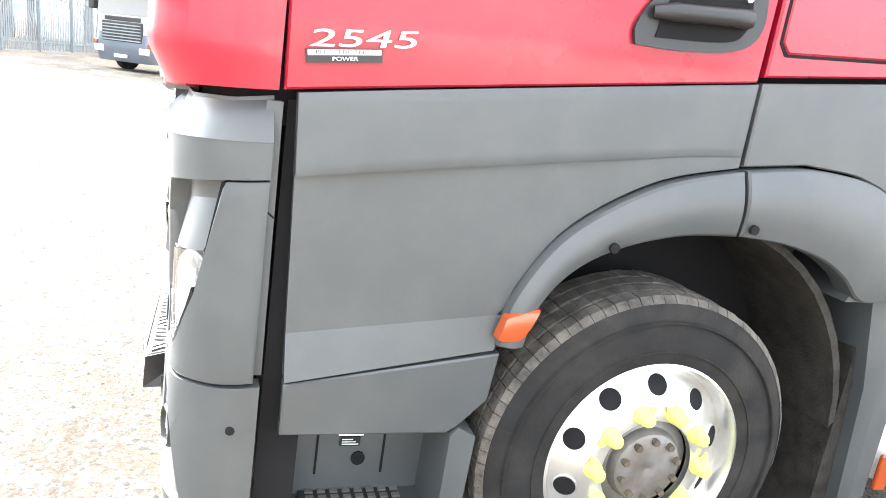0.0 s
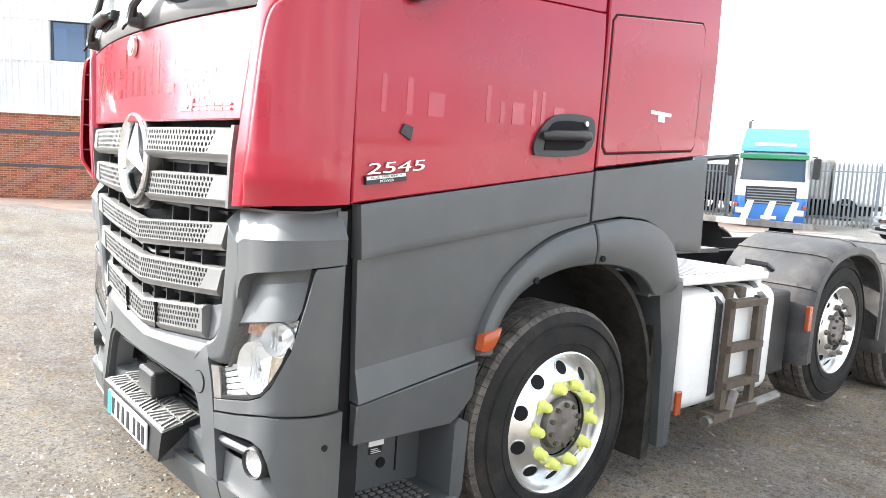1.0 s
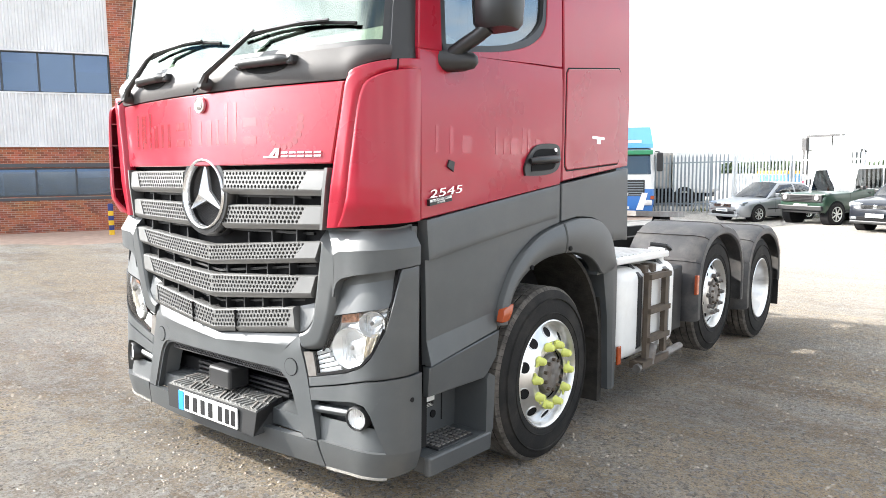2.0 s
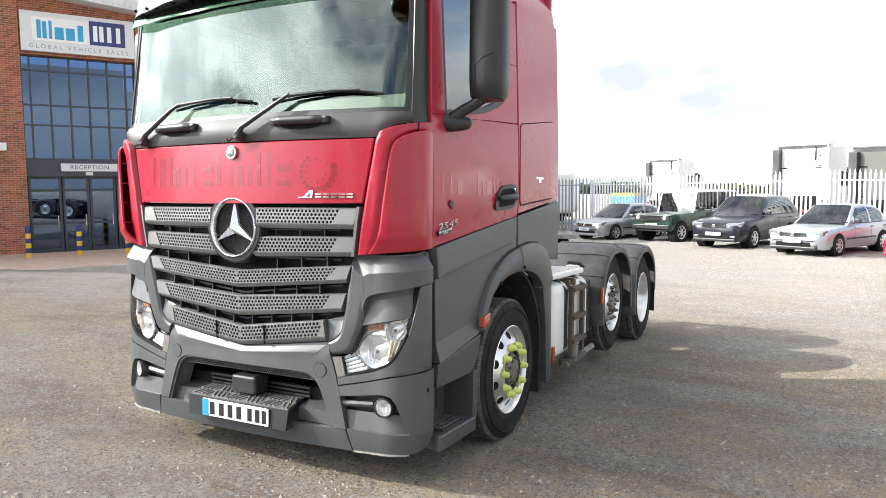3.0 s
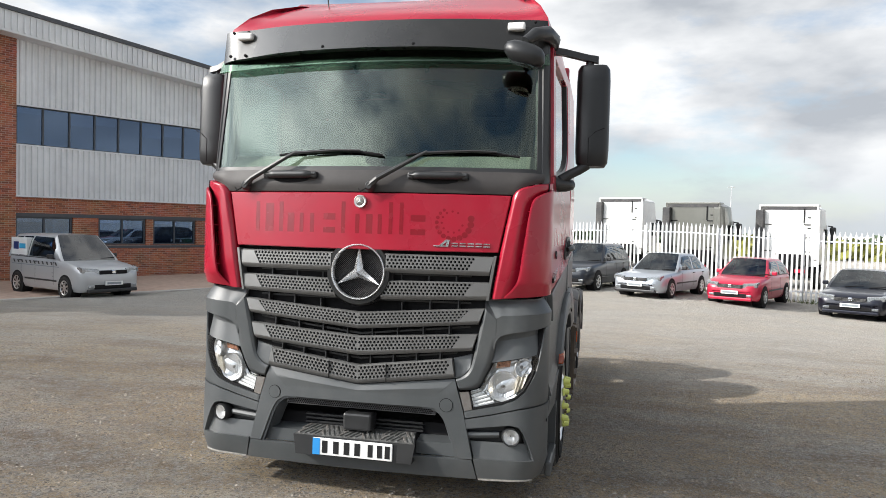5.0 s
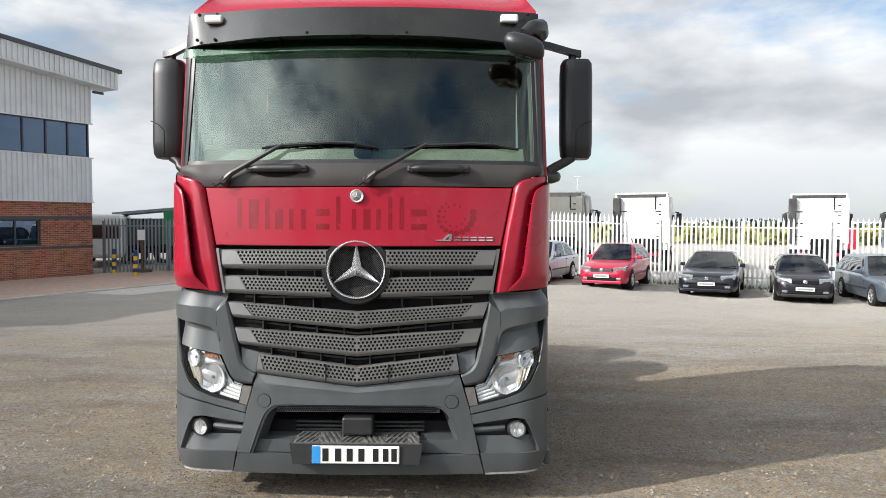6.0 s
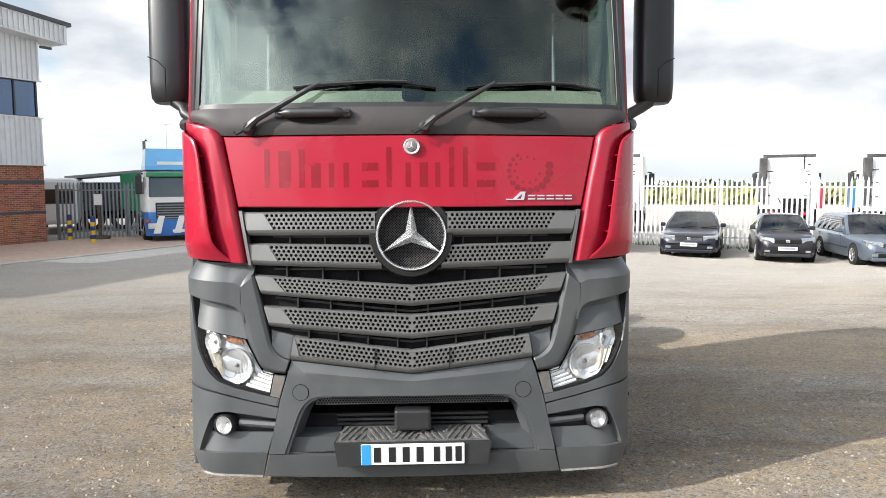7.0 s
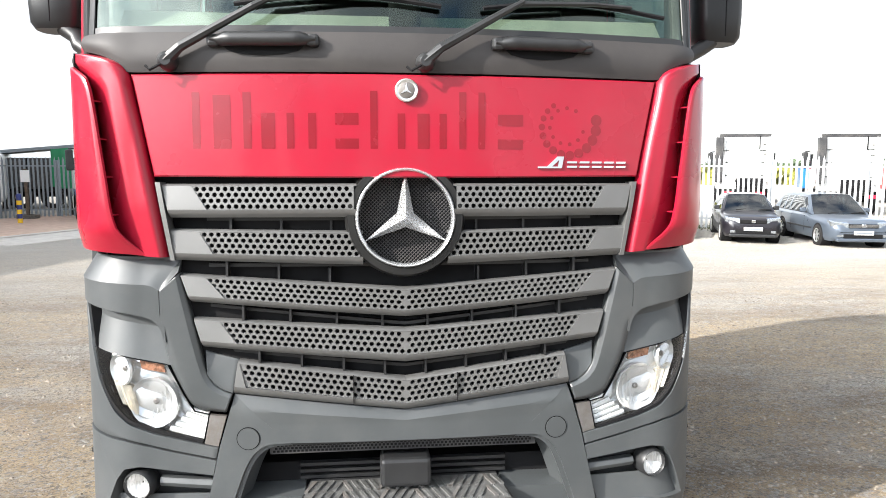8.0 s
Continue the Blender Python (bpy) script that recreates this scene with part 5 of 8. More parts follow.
    # fog lamp corner: frame round an opening
    LINE2 = [(a, c - 0.007) for a, c in LINE]
    fog = panel("bumper_corner", [(0.702, 0.515), (0.965, 0.552), (1.02, 0.543), (1.05, 0.505)], LINE2[:4], "grey", TRUCK, off=0.012, thick=0.05, side=sd, nu=24, nv=5, grow=0.018, label="grey bumper corner with a fog lamp")
    panel("corner_side", [(1.131, 0.335), (1.05, 0.505), (1.15, 0.667)], [(1.338, 0.335), (1.338, 0.505), (1.338, 0.685)], "grey", fog, off=0.012, thick=0.05, side=sd, nu=18, nv=8, grow=0.018)
    panel("corner_lower", [(0.776, 0.205), (1.14, 0.215), (1.338, 0.24)], [(0.748, 0.335), (1.131, 0.335), (1.338, 0.335)], "grey", fog, off=0.012, thick=0.05, side=sd, nu=24, nv=6, grow=0.018, offs=lambda u, v: -0.03 * (1 - v) ** 1.3)
    panel("fog_well", [(0.70, 0.33), (1.16, 0.33)], [(0.66, 0.57), (1.09, 0.57)], "black", fog, off=-0.06, thick=0.02, side=sd, nu=10, nv=2, grow=0.018)
    panel("fog_bar", [(0.70, 0.455), (0.90, 0.468)], [(0.695, 0.490), (0.90, 0.500)], "grey", fog, off=-0.01, thick=0.03, side=sd, nu=6, nv=4, swell=0.01)
    panel("fog_sill", [(0.75, 0.335), (1.128, 0.335)], [(0.722, 0.435), (1.085, 0.435)], "grey", fog, off=0.0, thick=0.03, side=sd, nu=12, nv=4, grow=0.014, offs=lambda u, v: -0.008 - 0.016 * v)
    p = surf(sd * 0.975, 0.478, -0.012)
    turn = Matrix.Translation(p) @ pose(0, 0, 0, 0, 0, sd * 14)
    fl = bm_new()
    spun(fl, [(-0.03, 0.056), (0.03, 0.056), (0.038, 0.050), (0.03, 0.046), (-0.03, 0.046)], (0, 0, 0), "y", 28, -1, ring=True)
    fl.transform(turn)
    flo = part("fog_lamp", fl, M["black"], fog, "round fog lamp", smooth=40)
    fl = bm_new()
    spun(fl, [(-0.01, 0.004), (-0.006, 0.02), (0.01, 0.036), (0.026, 0.047)], (0, 0, 0), "y", 28, -1, caps=False)
    fl.transform(turn)
    part("reflector", fl, M["reflector"], flo, smooth=60)
    fl = bm_new()
    for k in range(-3, 4):
        h = math.sqrt(0.046 ** 2 - (k * 0.012) ** 2)
        tube(fl, [turn @ Vector((k * 0.012, -0.026, -h)), turn @ Vector((k * 0.012, -0.026, h))], 0.0015, 4)
    part("lens_flutes", fl, M["reflector"], flo)
    bm = bm_new()
    p = surf(sd * 1.27, 0.572, 0.026)
    spun(bm, [(0, 0.011), (0.006, 0.011)], (p.x, p.y, p.z), "x", 14, sd)
    part("blanking_hole", bm, M["void"], fog)
panel("bumper_lip", [(-0.77, 0.203), (0.77, 0.203)], [(-0.738, 0.326), (0.738, 0.326)], "grey", TRUCK, off=0.012, thick=0.04, nu=40, nv=6, offs=lambda u, v: -0.028 * (1 - v) ** 1.3, label="lower bumper edge")

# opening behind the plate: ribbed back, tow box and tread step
# the back is near-black, so the opening's shade is in its colour
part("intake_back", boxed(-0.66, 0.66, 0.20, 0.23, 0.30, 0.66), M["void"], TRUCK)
for z in (0.44, 0.465, 0.49):
    part("intake_slat", boxed(-0.40, 0.40, 0.17, 0.20, z, z + 0.012), M["black"], TRUCK)
part("intake_lintel", boxed(-0.43, 0.43, 0.045, 0.12, 0.619, 0.630), M["black"], TRUCK)
im = part("intake_mesh", boxed(-0.50, 0.50, 0.075, 0.10, 0.578, 0.618), M["guard"], TRUCK, "grey punched strip along the top of the bumper opening")
bm = bm_new()
for r in range(3):
    for i in range(66):
        x = -0.485 + i * 0.0147 + (0.0073 if r % 2 else 0)
        box(bm, x - 0.0045, x + 0.0045, 0.0738, 0.08, 0.5835 + r * 0.011, 0.5915 + r * 0.011)
tagged(part("punching", bm, M["void"], im), "rows of small dark holes", kind="stuff")
part("tow_box", boxed(-0.095, 0.095, 0.03, 0.16, 0.445, 0.555, bevel=0.015), M["black"], TRUCK, "black tow coupling cover")
for sd in (1, -1):
    bm = bm_new()
    edge = INTAKE
    panel("intake_bezel", [(a - 0.016, c - 0.010) for a, c in INTAKE], INTAKE, "grey", chin, off=0.002, thick=0.03, side=sd, nu=30, nv=2, label="grey inner rim of the bumper opening")
    g = [[surf(sd * a, c, 0.008) for a, c in edge], [surf(sd * (a - 0.05), c - 0.008, -0.10) for a, c in edge]]
    h = [[surf(sd * (a + 0.012), c, 0.008) for a, c in edge], [surf(sd * (a - 0.038), c, -0.10) for a, c in edge]]
    sheet(bm, g, h)
    part("intake_cheek", bm, M["grey"], TRUCK)
    bm = bm_new()
    loft(bm, [[(sd * x, y, z) for y, z in ((0.085, 0.327), (0.088, 0.405), (0.20, 0.425), (0.20, 0.327))] for x in (0.38, 0.645)])
    part("intake_ledge", bm, M["grey"], TRUCK)
bm = bm_new()
loft(bm, [[(-0.38, -0.035, 0.287), (0.38, -0.035, 0.287), (0.40, -0.03, 0.408), (-0.40, -0.03, 0.408)], [(-0.40, 0.16, 0.31), (0.40, 0.16, 0.31), (0.36, 0.16, 0.440), (-0.36, 0.16, 0.440)]])
step = part("front_step", bm, M["black"], TRUCK, "black step box with treads above the number plate")
bm = bm_new()
loft(bm, [[(x, y, z) for x, y, z in ((-k, -0.024, 0.409 + d), (k, -0.024, 0.409 + d), (k - 0.03, 0.14, 0.437 + d), (-k + 0.03, 0.14, 0.437 + d))] for k, d in ((0.39, 0), (0.388, 0.004))])
part("step_tread", bm, M["tread_plate"], step, "worn ridged tread plate")
def on_tread(x, y, up=0.0):
    return (x, y, 0.4135 + (y + 0.024) * 0.171 + up)


for i in range(22):
    x = -0.355 + i * 0.0338
    tilt = 0.030 if i % 8 < 4 else -0.030
    for y0, y1 in ((-0.014, 0.052), (0.062, 0.128)):
        bm = bm_new()
        loft(bm, [[on_tread(x - tilt / 2 - 0.007, y0, d), on_tread(x - tilt / 2 + 0.007, y0, d), on_tread(x + tilt / 2 + 0.007, y1, d), on_tread(x + tilt / 2 - 0.007, y1, d)] for d in (-0.003, 0.006)])
        part("tread_ridge", bm, M["tread_plate" if i % 4 else "steel"], step)
plate = part("number_plate", boxed(-0.262, 0.262, -0.047, -0.036, 0.295, 0.402, bevel=0.005), M["plate_white"], TRUCK, "white number plate with a blue end band")
part("blue_band", boxed(-0.26, -0.212, -0.0495, -0.046, 0.297, 0.40), M["plate_blue"], plate)
for x in (-0.165, -0.09, -0.02, 0.05, 0.135, 0.195, 0.245):
    w = 0.036 if x < 0.1 else 0.032
    part("plate_bar", boxed(x - w / 2 - 0.015, x + w / 2 - 0.015, -0.0495, -0.046, 0.310, 0.387), M["ink"], plate)

# --- headlamps ---
for sd in (1, -1):
    B = [(0.736, 0.634), (0.91, 0.677), (1.0, 0.713), (1.055, 0.765), (1.10, 0.83), (1.125, 0.882)]
    T = [(0.714, 0.740), (0.765, 0.752), (0.80, 0.815), (0.853, 0.928), (1.0, 0.957), (1.16, 0.988)]
    hl = panel("headlamp", B, T, "reflector", TRUCK, off=-0.05, thick=0.015, side=sd, nu=30, nv=10, grow=0.018, label="clear headlamp with chrome bowls and an amber indicator",
               offs=lambda u, v: 0.02 * abs(math.sin(u * 9)) * (1 - u) + 0.006 * math.sin(v * 22))
    edge = B + [(1.145, 0.935)] + T[::-1]
    bm = bm_new()
    loft(bm, [[surf(a, c, 0.004 + 0.016 * min(1, max(0, (a - 0.72) / 0.35)), sd) for a, c in edge], [surf(a, c, -0.05, sd) for a, c in edge]], caps=False)
    part("lamp_wall", bm, M["void"], hl)
    lens = panel("lens", B, T, "clear", hl, off=0.006, thick=0.003, side=sd, nu=24, nv=10, grow=0.016, swell=0.004)
    lens.visible_shadow = False
    for k in range(5):
        z0 = 0.642 + k * 0.0205
        x0 = 0.738 - k * 0.0045
        panel("lamp_rib", [(x0, z0), (x0 + 0.125 - 0.016 * k, z0 + 0.036 - 0.003 * k)], [(x0 - 0.0035, z0 + 0.0175), (x0 + 0.118 - 0.016 * k, z0 + 0.0525 - 0.003 * k)], "plate_white", hl, off=-0.012, thick=0.02, side=sd, nu=6, nv=2, swell=0.003)
    panel("lamp_seal", B, [(a - 0.002 * i, c + 0.011) for i, (a, c) in enumerate(B)], "void", hl, off=0.009, thick=0.02, side=sd, nu=24, nv=1, grow=0.016)
    panel("grey_tab", [(0.682, 0.622), (0.731, 0.632)], [(0.650, 0.735), (0.709, 0.740)], "steel", hl, off=0.008, thick=0.02, side=sd, nu=3, nv=3)
    for cx, cz, r in ((0.905, 0.782, 0.088), (1.045, 0.905, 0.055)):
        p = surf(sd * cx, cz, -0.05)
        bm = bm_new()
        prof = [(-0.02, 0.012), (0.0, r * 0.45), (0.02, r * 0.8), (0.038, r), (0.043, r * 1.06), (0.034, r * 1.1)]
        spun(bm, prof, (0, 0, 0), "y", 28, -1, caps=False)
        rot = Matrix.Translation(p) @ pose(0, 0, 0, 0, 0, sd * (14 if cx < 1 else 38))
        bmesh.ops.transform(bm, matrix=rot, verts=bm.verts)
        bowl = part("lamp_bowl", bm, M["reflector"], hl, "chrome lamp bowl", smooth=50)
        for k in range(-4, 5):
            h = 0.9 * math.sqrt(r * r - (k * r / 5) ** 2)
            bm = bm_new()
            tube(bm, [rot @ Vector((k * r / 5, -0.02 - 0.0004 * k * k, -h)), rot @ Vector((k * r / 5, -0.012, 0)), rot @ Vector((k * r / 5, -0.02, h))], 0.0025, 4)
            part("flute", bm, M["reflector"], bowl)
        bm = bm_new()
        spun(bm, [(0.0, 0.011), (0.024, 0.011), (0.028, 0.006)], (0, 0, 0), "y", 12, -1)
        bmesh.ops.transform(bm, matrix=rot, verts=bm.verts)
        part("bulb_cap", bm, M["steel"], bowl)
    panel("cream_reflector", [(0.985, 0.735), (1.045, 0.775)], [(1.01, 0.845), (1.09, 0.865)], "lamp_cream", hl, off=-0.028, thick=0.02, side=sd, nu=6, nv=6, grow=0.016, offs=lambda u, v: 0.006 * math.sin(u * 14), label="warm faceted reflector")
    panel("indicator", [(0.868, 0.895), (0.955, 0.908)], [(0.875, 0.932), (0.965, 0.95)], "lamp_amber", hl, off=-0.012, thick=0.03, side=sd, nu=6, nv=3, label="amber indicator bulb window")

# --- wipers and grab handles ---
for px, ex, tx in ((-0.80, -0.46, 0.13), (0.07, 0.40, 0.98)):
    w = bm_new()
    pv = surf(px, 1.995, 0.045)
    el = surf(ex, 2.205, 0.05)
    tube(w, [pv, pv + Vector((0.05, -0.012, 0.045)), el + Vector((-0.05, -0.012, -0.03)), el + Vector((0.02, 0, 0.01))], [0.022, 0.017, 0.013, 0.009], 8)
    wp = part("wiper", w, M["black"], TRUCK, "black windscreen wiper")
    bm = bm_new()
    tube(bm, [el, surf((ex + tx) / 2, 2.225, 0.03), surf((ex + tx) / 2 + 0.15, 2.222, 0.028)], [0.011, 0.008, 0.007], 6)
    part("wiper_arm", bm, M["black"], wp)
    bm = bm_new()
    n = 12
    x0 = ex - 0.12
    tube(bm, [surf(x0 + (tx - x0) * i / n, 2.195 + 0.03 * math.sin(math.pi * i / n), 0.012) for i in range(n + 1)], 0.0085, 6)
    part("blade", bm, M["void"], wp)
    bm = bm_new()
    spun(bm, [(0, 0.034), (0.04, 0.03), (0.055, 0.018)], (pv.x, pv.y + 0.035, pv.z), "y", 16, -1)
    part("pivot_cap", bm, M["black"], wp, smooth=40)
    bm = bm_new()
    tube(bm, [pv + Vector((-0.01, -0.01, -0.01)), pv + Vector((-0.05, -0.02, -0.035)), pv + Vector((-0.065, -0.01, -0.02))], 0.005, 6)
    part("washer_hose", bm, M["void"], wp)
for x0, x1 in ((-0.655, -0.30), (0.315, 0.665)):
    h = bm_new()
    rings = []
    for i in range(15):
        u = i / 14
        x = x0 + (x1 - x0) * u
        hh = 0.024 * min(1, 6 * u + 0.35, 6 * (1 - u) + 0.35)
        up = 0.05 if 0.12 < u < 0.88 else 0.03
        c = surf(x, 2.066, up)
        rings.append([c + Vector((0, -0.028 * math.cos(a), hh * math.sin(a))) for a in (2 * math.pi * k / 10 for k in range(10))])
    loft(h, rings)
    gh = part("grab_handle", h, M["black"], TRUCK, "black grab handle below the windscreen", smooth=50)
    hole = bm_new()
    n = 12
    loft(hole, [[surf((x0 + x1) / 2 + (x1 - x0) * 0.38 * math.cos(a), 2.045 + 0.030 * math.sin(a), d) for a in (2 * math.pi * k / n for k in range(n))] for d in (0.004, 0.0215)])
    part("hand_hole", hole, M["void"], gh)
    for u in (0.03, 0.97):
        c = surf(x0 + (x1 - x0) * u, 2.055, 0.0)
        part("handle_foot", boxed(c.x - 0.022, c.x + 0.022, c.y - 0.05, c.y + 0.02, 2.042, 2.085, bevel=0.012), M["black"], gh)

# --- cab sides ---
def Y(y):
    return y + 1.05


for sd in (1, -1):
    # door with its window opening
    door = panel("door", [(Y(0.285), 1.362), (Y(1.445), 1.53)], [(Y(0.265), 2.10), (Y(1.44), 2.16)], "red", TRUCK, off=0.02, thick=0.04, side=sd, nu=24, nv=8, rim=0.006,
                 offs=lambda u, v: 0.006 * math.sin(math.pi * v), label="red cab door")
    panel("window_frame", [(Y(0.262), 2.10), (Y(0.42), 2.105)], [(Y(0.30), 2.97), (Y(0.40), 2.97)], "red", door, off=0.02, thick=0.04, side=sd, nu=5, nv=8, rim=0.004)
    sill = curved([(1.48, 2.112), (1.85, 2.156), (2.12, 2.217), (2.25, 2.277), (2.305, 2.33), (2.333, 2.39), (2.345, 2.55)], 5)
    panel("window_frame", [(1.48, 2.10), (2.2, 2.147), (2.49, 2.162), (2.49, 2.35), (2.49, 2.55)], sill, "red", door, off=0.02, thick=0.04, side=sd, nu=40, nv=4, rim=0.004)
    panel("window_seal", sill, [(a - 0.030 * min(1, max(0, (a - 1.95) / 0.3)), b + 0.030 * (1 - max(0, min(1, (b - 2.3) / 0.2)))) for a, b in sill], "black", door, off=0.014, thick=0.03, side=sd, nu=40, nv=2)
    panel("window_frame", [(Y(1.295), 2.55), (Y(1.44), 2.55)], [(Y(1.25), 2.97), (Y(1.44), 2.97)], "red", door, off=0.02, thick=0.04, side=sd, nu=6, nv=8, rim=0.004)
    panel("window_frame", [(Y(0.40), 2.88), (Y(1.26), 2.88)], [(Y(0.40), 2.97), (Y(1.26), 2.97)], "red", door, off=0.02, thick=0.04, side=sd, nu=8, nv=3, rim=0.004)
    for B, T in (([(Y(0.25), 2.10), (Y(0.42), 2.105)], [(Y(0.28), 2.97), (Y(0.40), 2.97)]), ([(Y(1.30), 2.12), (Y(2.2), 2.12)], [(Y(1.25), 3.0), (Y(2.2), 3.0)]), ([(Y(0.40), 2.88), (Y(1.26), 2.88)], [(Y(0.40), 2.99), (Y(1.26), 2.99)])):
        panel("inner_lining", B, T, "curtain", TRUCK, off=-0.026, thick=0.01, side=sd, nu=6, nv=6)
    panel("window_seal", [(Y(0.415), 2.10), (Y(0.455), 2.10)], [(Y(0.395), 2.89), (Y(0.435), 2.89)], "black", door, off=0.012, thick=0.03, side=sd, nu=2, nv=8)
    panel("window_seal", [(Y(1.267), 2.55), (Y(1.298), 2.55)], [(Y(1.222), 2.89), (Y(1.255), 2.89)], "black", door, off=0.014, thick=0.03, side=sd, nu=2, nv=8)
    gl = panel("side_glass", [(Y(0.43), 2.10), (Y(1.30), 2.14)], [(Y(0.41), 2.9), (Y(1.25), 2.9)], "cab_glass", door, off=-0.004, thick=0.004, side=sd, nu=8, nv=4)
    gl.visible_shadow = False
    # reflection of lettering in the door paint, painted on as plain pale bars
    for a, c, z0, z1 in ((1.42, 1.44, 1.66, 1.78), (1.52, 1.545, 1.66, 1.78), (1.61, 1.68, 1.665, 1.745), (1.87, 1.89, 1.67, 1.80), (1.94, 1.96, 1.672, 1.75), (2.0, 2.06, 1.675, 1.755), (2.10, 2.12, 1.68, 1.81), (2.15, 2.17, 1.682, 1.81), (2.22, 2.28, 1.685, 1.76)):
        panel("reflected_bar", [(a, z0), (c, z0)], [(a, z1), (c, z1)], "mirrored_red", door, off=0.0268, thick=0.008, side=sd, nu=2, nv=2)
    # door pull in its dished surround
    hd = bm_new()
    pts = curved([(1.075, 1.570), (1.20, 1.572), (1.33, 1.588), (1.395, 1.622), (1.41, 1.685), (1.375, 1.742), (1.20, 1.735), (1.115, 1.69), (1.068, 1.615), (1.075, 1.570)], 4)[:-1]
    g = [surf(Y(a), b, 0.036, sd) for a, b in pts]
    h2 = [surf(Y(a), b, 0.018, sd) for a, b in pts]
    loft(hd, [h2, g])
    ho = part("handle_surround", hd, M["black"], door, "black dished door handle")
    hd = bm_new()
    ip = curved([(1.12, 1.592), (1.31, 1.607), (1.36, 1.64), (1.365, 1.69), (1.34, 1.715), (1.20, 1.71), (1.14, 1.675), (1.12, 1.592)], 4)[:-1]
    loft(hd, [[surf(Y(a), b, 0.0365, sd) for a, b in ip], [surf(Y(a), b, 0.0395, sd) for a, b in ip]])
    part("handle_dish", hd, M["void"], ho)
    hd = bm_new()
    tube(hd, [surf(Y(1.10), 1.645, 0.045, sd), surf(Y(1.14), 1.65, 0.062, sd), surf(Y(1.30), 1.662, 0.064, sd), surf(Y(1.35), 1.665, 0.05, sd)], [0.015, 0.021, 0.021, 0.024], 8)
    part("grip", hd, M["black"], ho, smooth=50)
    hd = bm_new()
    p = surf(Y(1.345), 1.712, 0.04, sd)
    spun(hd, [(0, 0.012), (0.008, 0.01)], p, "x", 12, sd)
    part("lock_barrel", hd, M["chrome"], ho)
    # side repeater triangle
    hd = bm_new()
    tp = [(0.448, 1.600), (0.492, 1.578), (0.498, 1.622), (0.462, 1.63)]
    loft(hd, [[surf(Y(a), b, 0.02, sd) for a, b in tp], [surf(Y(a), b, 0.034, sd) for a, b in tp]])
    part("side_marker", hd, M["black"], door, "small dark triangular marker")
    # rear quarter and locker
    quarter = panel("rear_quarter", [(Y(1.465), 1.545), (Y(2.33), 1.655)], [(Y(1.46), 3.0), (Y(2.33), 3.0)], "red", TRUCK, off=0.018, thick=0.04, side=sd, nu=12, nv=10, rim=0.006, label="red rear cab side")
    panel("locker_gap", [(2.530, 1.630), (2.555, 1.600), (3.222, 1.658), (3.247, 1.690)], [(2.530, 2.142), (2.555, 2.172), (3.222, 2.256), (3.247, 2.228)], "void", quarter, off=0.0195, thick=0.012, side=sd, nu=60, nv=2)
    lk = panel("locker_door", [(2.538, 1.634), (2.561, 1.608), (3.216, 1.666), (3.239, 1.694)], [(2.538, 2.138), (2.561, 2.164), (3.216, 2.248), (3.239, 2.224)], "red", quarter, off=0.024, thick=0.015, side=sd, nu=60, nv=8, rim=0.004, label="red storage locker door")
    bm = bm_new()
    for a, c, z0, z1 in ((1.80, 1.96, 1.80, 1.815), (1.86, 1.91, 1.772, 1.80)):
        sheet(bm, [[surf(Y(a), z0, 0.028, sd), surf(Y(c), z0, 0.028, sd)], [surf(Y(a), z1, 0.028, sd), surf(Y(c), z1, 0.028, sd)]], [[surf(Y(a), z0, 0.024, sd), surf(Y(c), z0, 0.024, sd)], [surf(Y(a), z1, 0.024, sd), surf(Y(c), z1, 0.024, sd)]])
    part("locker_badge", bm, M["chrome"], lk, "small chrome badge bars")
    # grey lower door skin with its creases
    C1 = [(1.374, 1.183), (1.85, 1.256), (2.35, 1.330), (2.505, 1.345)]
    C2 = [(1.388, 0.814), (1.925, 0.890)]
    lower = panel("door_skin", C2 + curved([(1.935, 0.95), (2.05, 1.12), (2.27, 1.258), (2.505, 1.318)]), C1, "grey", TRUCK, off=0.012, thick=0.03, side=sd, nu=30, nv=8, label="grey plastic lower door panel with creases")
    panel("upper_band", C1, [(1.366, 1.360), (1.60, 1.396), (1.90, 1.440), (2.10, 1.469), (2.30, 1.498), (2.505, 1.527)], "grey", lower, off=0.014, thick=0.04, side=sd, nu=30, nv=6, rim=0.002, offs=lambda u, v: 0.024 * (1 - u) * (1 - 0.35 * v))
    panel("lower_band", [(1.392, 0.702), (1.91, 0.798)], C2, "grey", lower, off=0.012, thick=0.03, side=sd, nu=16, nv=5, offs=lambda u, v: 0.028 * (1 - 0.6 * u) * (1 - v))
    panel("step_flap", [(Y(0.345), 0.555), (Y(0.78), 0.565), (Y(0.868), 0.66)], [(Y(0.342), 0.693), (Y(0.7), 0.76), (Y(0.875), 0.792)], "grey", TRUCK, off=0.02, thick=0.03, side=sd, nu=16, nv=6, rim=0.004,
          offs=lambda u, v: 0.012 * v, label="grey flap over the cab steps")
    fr = panel("quarter_skin", [(Y(1.465), 1.322), (Y(1.66), 1.345), (Y(1.84), 1.335), (Y(1.95), 1.305), (Y(2.04), 1.255), (Y(2.11), 1.19), (Y(2.36), 1.175)], [(Y(1.462), 1.53), (Y(2.335), 1.64)], "grey", TRUCK, off=0.02, thick=0.03, side=sd, nu=24, nv=8, rim=0.004, label="grey panel over the wheel arch")
    # arch flare in two pieces
    o1 = [(0.862, 0.815), (0.885, 0.94), (1.0, 1.112), (1.22, 1.25), (1.455, 1.312)]
